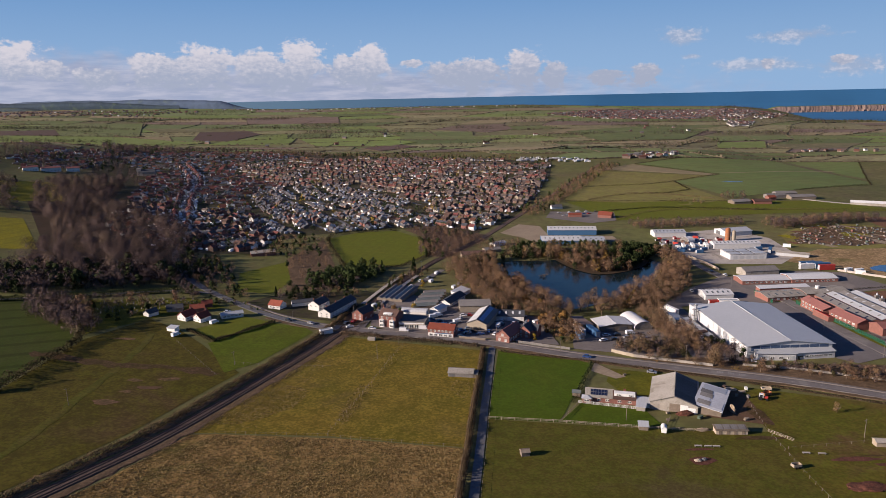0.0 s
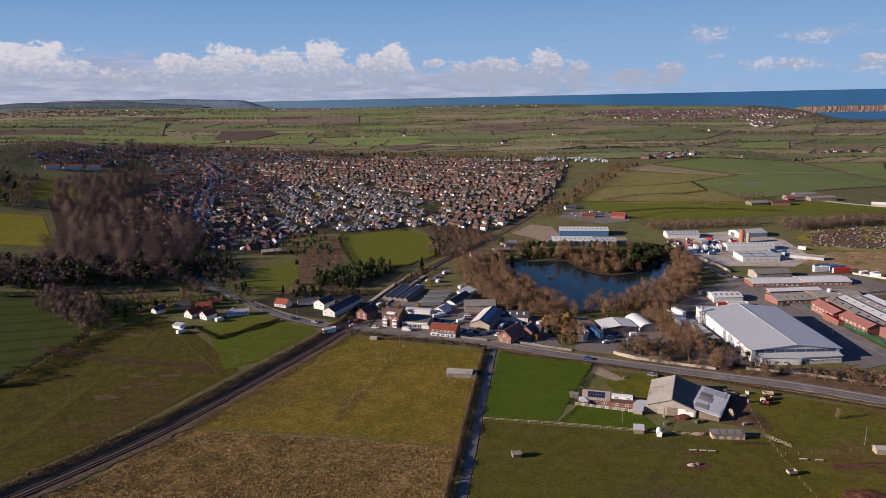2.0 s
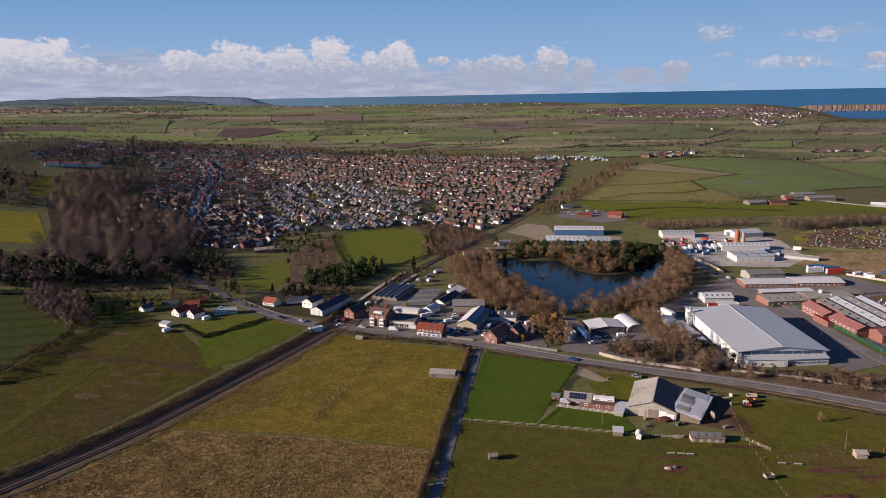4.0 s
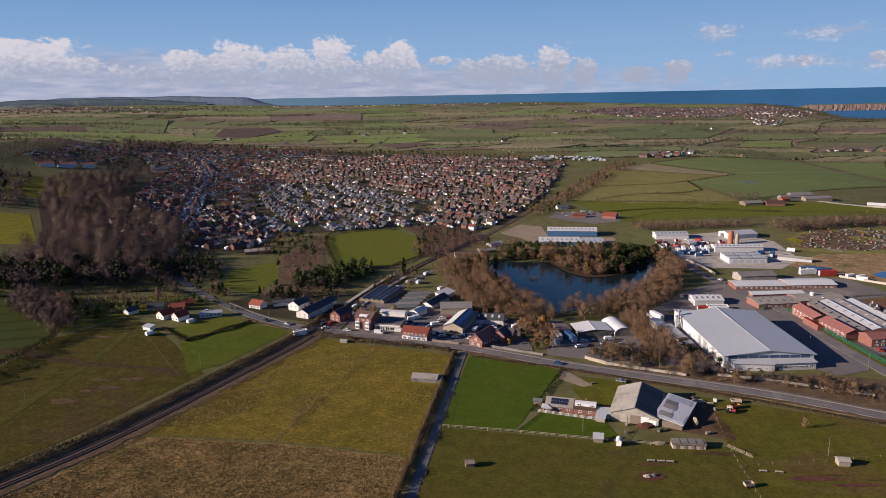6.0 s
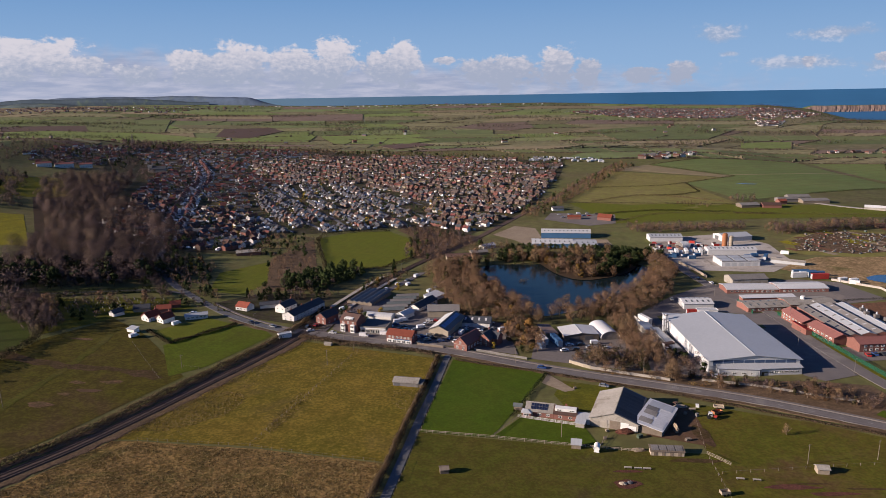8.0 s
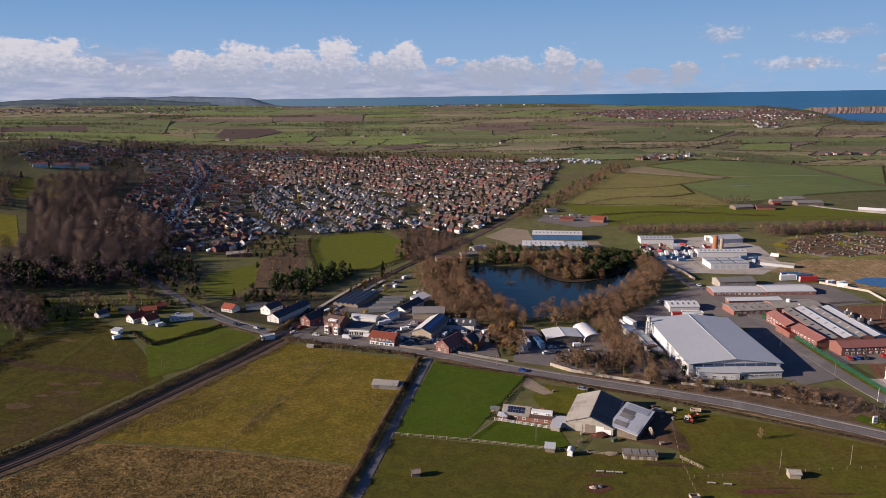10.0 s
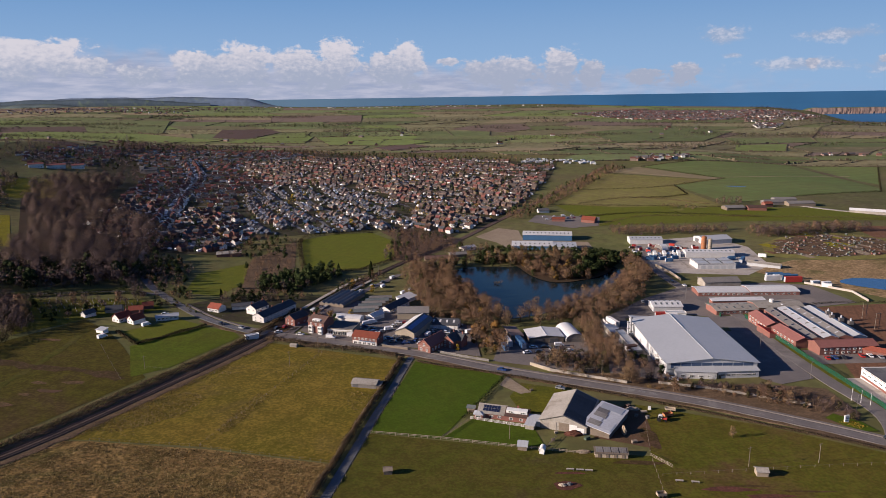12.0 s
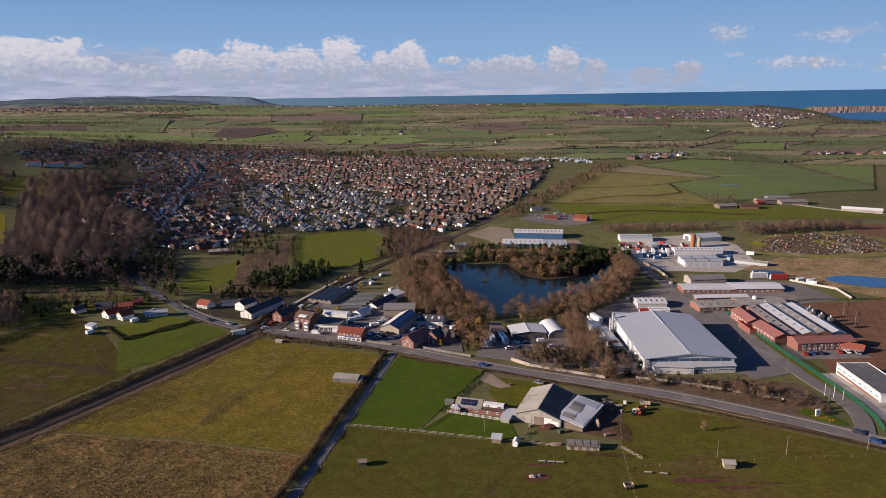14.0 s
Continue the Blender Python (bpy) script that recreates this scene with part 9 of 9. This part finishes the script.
for x, y, a, d, m_ in ((120, 262, 20, (2.2, 1.4, 1.2), "timber_p"), (124, 259, 60, (1.6, 1.2, 0.9), "timber"), (128, 263, 10, (2.6, 1.2, 0.7), "timber_p"), (131, 266, 75, (1.4, 1.2, 1.1), "paint"), (123, 269, 40, (1.8, 1.4, 0.8), "rust"), (128, 257, 30, (1.2, 1.0, 1.4), "cement_d"),
                       (118, 236, 15, (2.0, 1.2, 1.0), "timber"), (93, 246.5, 60, (1.6, 1.2, 0.9), "paint"), (90, 243.5, 20, (1.4, 1.0, 0.8), "timber_p"), (101, 238.5, 35, (2.2, 1.2, 1.2), "shed_green"), (88, 237, 0, (1.2, 1.0, 0.8), "timber"), (84, 285, 20, (1.4, 1.0, 0.7), "timber")):
    crate(x, y, a, d, m_, "loose stack of boards in the farmyard")


def heap(x, y, rx, ry, h, material, label, category, seed):
    """A lumpy heap of earth, rubble or bales."""
    bm = bmesh.new()
    bmesh.ops.create_icosphere(bm, subdivisions=4, radius=1)
    for v in bm.verts:
        k = 1 + 0.28 * noise.noise(v.co * 2.2 + Vector((seed, 0, 0))) + 0.12 * noise.noise(v.co * 7 + Vector((0, seed, 0)))
        v.co = Vector((v.co.x * rx * k, v.co.y * ry * k, max(-0.25, v.co.z) * h * k))
    me = bpy.data.meshes.new("mound")
    bm.to_mesh(me)
    bm.free()
    me.materials.append(M[material])
    ob = tagged(new("mound", me), label, category)
    ob.matrix_basis = pose(x, y, gz(x, y))


heap(96.5, 242.5, 3.4, 1.8, 1.5, "muck", "reddish-brown muck heap before the barn", "mound", 1)
heap(98, 228.3, 2.6, 1.3, 0.8, "gravel", "pale rubble heap by the stable", "mound", 2)
heap(87.5, 205, 1.4, 0.9, 0.8, "timber_p", "small heap of pale rubbish", "mound", 3)
heap(90, 205.6, 1.0, 0.8, 0.9, "felt", "small heap of dark rubbish", "mound", 4)
heap(116, 244.5, 0.9, 2.6, 2.6, "gravel", "stack of straw against the barn", "stack", 5)
heap(134, 186, 7, 3.2, 0.9, "muck", "red-brown rubble heap in the field", "mound", 6)
heap(124, 266, 3, 1.5, 1.0, "timber_p", "heap of timber scraps behind the barn", "mound", 7)
for x, y, rx, ry, m_ in ((89, 205, 4.6, 2.6, "muck"), (91, 213.2, 5, 1.0, "muck"), (141, 204, 9, 1.4, "muck"), (152, 200, 8, 1.2, "muck"), (125, 240, 3, 9, "trodden"), (116, 221, 9, 1.6, "trodden"), (148, 206, 7, 0.5, "trodden"), (165, 203, 9, 0.5, "trodden")):
    pts_ = [(x + rx * (1 + 0.18 * math.sin(3 * a + x)) * math.cos(a), y + ry * (1 + 0.2 * math.cos(2 * a + y)) * math.sin(a)) for a in [2 * math.pi * i / 14 for i in range(14)]]
    sheet("field", pts_, 0.17, M[m_], "patch of bare trodden earth", "earth", cell=8)


def feed_trough(x, y, yaw, length):
    """A long open trough on short legs."""
    r = tagged(new("feed_trough"), "long grey metal feed trough on muddy grass", "trough")
    r.matrix_basis = pose(x, y, gz(x, y) + 0.1, 0, 0, yaw)
    bm = bmesh.new()
    prism(bm, [(-0.16, 0.3), (0.16, 0.3), (0.34, 0.62), (0.28, 0.62), (0.12, 0.36), (-0.12, 0.36), (-0.28, 0.62), (-0.34, 0.62)], -length / 2, length / 2)
    part("basin", bm, M["cement"], r)
    for u in (-0.4, 0.4):
        bm = bmesh.new()
        box(bm, u * length - 0.06, -0.25, -0.1, u * length + 0.06, 0.25, 0.3)
        part("leg", bm, M["steel"], r)


for fx, fy, fa in ((91.5, 215.2, -3), (94.8, 214.9, -3), (97.8, 214.6, -3), (126.5, 208.5, -6), (131.5, 207.8, -8)):
    feed_trough(fx, fy, fa, 2.6)


# allotment sheds, plots and headstones
def small_shed(label, wall, roof, dims):
    r = building("allotment_shed", 0, 0, 0, dims[0], dims[1], dims[2], dims[2] + 0.6, wall, roof, label, "shed", over=0.15, group="allotment sheds", dug=0.3)
    for o in [q for q in r.children if q.name.startswith("ridge")]:
        bpy.data.objects.remove(o)
    return r


ASHED = {0: small_shed("brown timber allotment shed", "timber", "felt", (2.2, 1.8, 1.7)), 1: small_shed("small glass allotment greenhouse", "roofglass", "roofglass", (2.6, 1.8, 1.6)), 2: small_shed("dull green allotment shed", "shed_green", "felt", (2.0, 1.6, 1.6)), 3: small_shed("red-brown brick allotment shed", "brick", "tile_brown", (2.2, 1.8, 1.7))}
for i in range(62):
    x, y = rngb.uniform(308, 425), rngb.uniform(556, 668)
    if inside([(306, 570), (322, 614), (380, 670), (436, 640), (436, 570), (350, 552)], x, y):
        put(ASHED, rngb.choice((0, 0, 0, 1, 2, 3)), x, y, rngb.choice([0, 90]) + 20 + rngb.uniform(-10, 10), 0.1, (0.9, 0.85, rngb.uniform(0.7, 0.9)))
PLOTS = [(312, 574), (326, 614), (380, 662), (430, 636), (430, 574), (352, 557)]
sheet("field", PLOTS, 0.22, M["cess"], "dug brown allotment soil and paths", "allotments", cell=14)
cv, cf, cm = [], [], []
for i in range(520):      # bins, covers and small huts
    x, y = rngb.uniform(310, 432), rngb.uniform(556, 664)
    if not inside(PLOTS, x, y) or noise.noise((x * 0.06, y * 0.06, 3)) < -0.25:
        continue
    k = rngb.choice((0, 0, 1, 1, 2, 3, 4, 5))
    l, w, h = rngb.uniform(0.3, 1.3), rngb.uniform(0.25, 0.8), rngb.uniform(0.15, 0.8)
    m = pose(x, y, gz(x, y) + 0.15, 0, 0, 20 + rngb.choice((0, 90)) + rngb.uniform(-12, 12))
    b = len(cv)
    cv += [tuple(m @ Vector((sx * l * t, sy * w * t, z))) for z, t in ((0, 1), (h, 0.9)) for sx, sy in ((-1, -1), (1, -1), (1, 1), (-1, 1))]
    cf += [(b, b + 1, b + 5, b + 4), (b + 1, b + 2, b + 6, b + 5), (b + 2, b + 3, b + 7, b + 6), (b + 3, b, b + 4, b + 7), (b + 4, b + 5, b + 6, b + 7)]
    cm += [k] * 5
tagged(new("allotment_clutter", mesh_from("allotment_clutter", cv, cf, [M[k] for k in ("timber", "cement_d", "shed_green", "cement", "tile_brown", "roofglass")], cm)), "bins, boxes and covers crowding the allotment plots", "clutter", kind="stuff")
beds = 0
for i in range(60):
    x, y = rngb.uniform(310, 432), rngb.uniform(560, 664)
    if inside([(306, 570), (322, 614), (380, 670), (436, 640), (436, 570), (350, 552)], x, y):
        a = radians(20)
        w, l = rngb.uniform(2, 4), rngb.uniform(5, 11)
        q = [(x + u * w * math.cos(a) - v * l * math.sin(a), y + u * w * math.sin(a) + v * l * math.cos(a)) for u, v in ((-1, -1), (1, -1), (1, 1), (-1, 1))]
        sheet("garden_bed", q, 0.3, M[rngb.choice(["dirt", "plough", "lime", "gravel"])], "dug brown allotment garden bed", "bed", cell=30)


def headstone():
    bm = bmesh.new()
    arc = [(0.35 * math.cos(t), 0.75 + 0.35 * math.sin(t)) for t in [math.pi * i / 6 for i in range(7)]]
    prism(bm, [(-0.35, -0.3), (0.35, -0.3)] + arc, -0.08, 0.08)
    me = bpy.data.meshes.new("headstone")
    bm.to_mesh(me)
    bm.free()
    me.materials.append(M["felt"])
    return tagged(new("headstone", me), "grey stone headstone in cemetery grass", "headstone", group="headstones")


HS = {0: headstone()}
for r_ in range(9):
    for c_ in range(15):
        x, y = -222 + c_ * 4.4 + r_ * 2.0 + rngb.uniform(-1.3, 1.3), 372 + r_ * 4.4 + c_ * 1.7 + rngb.uniform(-1.3, 1.3)
        if inside([(-192, 345), (-236, 402), (-165, 420), (-140, 405), (-165, 380)], x, y) and rngb.random() < 0.75:
            put(HS, 0, x, y, 60 + rngb.uniform(-5, 5), 0.1)

# station platforms
for off in (5.4, -5.4):
    cc = spline(RAIL[7:10], 5)
    ss = sides(cc)
    q = [tuple(p + s * off) for p, s in zip(cc, ss)]
    strip("platform", q[1:18], 2.6, 0.95, M["concrete"], "raised concrete station platform", "platform", step=5)

# radio mast on the hill
r = tagged(new("pylon"), "thin grey lattice pylon on the hill", "pylon")
r.matrix_basis = pose(-678, 1439, gz(-678, 1439))
for sx, sy in ((-1, -1), (1, -1), (1, 1), (-1, 1)):
    bm = bmesh.new()
    limb(bm, (2.4 * sx, 2.4 * sy, -1), (0.5 * sx, 0.5 * sy, 26), 0.22, 0.16, 4)
    part("leg", bm, M["steel"], r)
for z, w in ((8, 2.0), (15, 1.5), (20, 4.5), (24, 3.6)):
    bm = bmesh.new()
    box(bm, -w, -0.15, z, w, 0.15, z + 0.3)
    part("cross_arm", bm, M["steel"], r)

ag = scatter([(306, 570), (322, 614), (380, 670), (436, 640), (436, 570), (350, 552)], 5.5, 77)
rga = np.random.default_rng(78)
ah = rga.uniform(1.0, 2.6, len(ag))
stuff_trees("allotment_shrubs", ag, ah, ah * 0.6, ["hedge", "twig_v", "ever"], "low shrubs and vegetables between allotment sheds", "shrubs", 40, rga.random(len(ag)) < 0.5, 79, rga.integers(0, 3, len(ag)), 3.0)
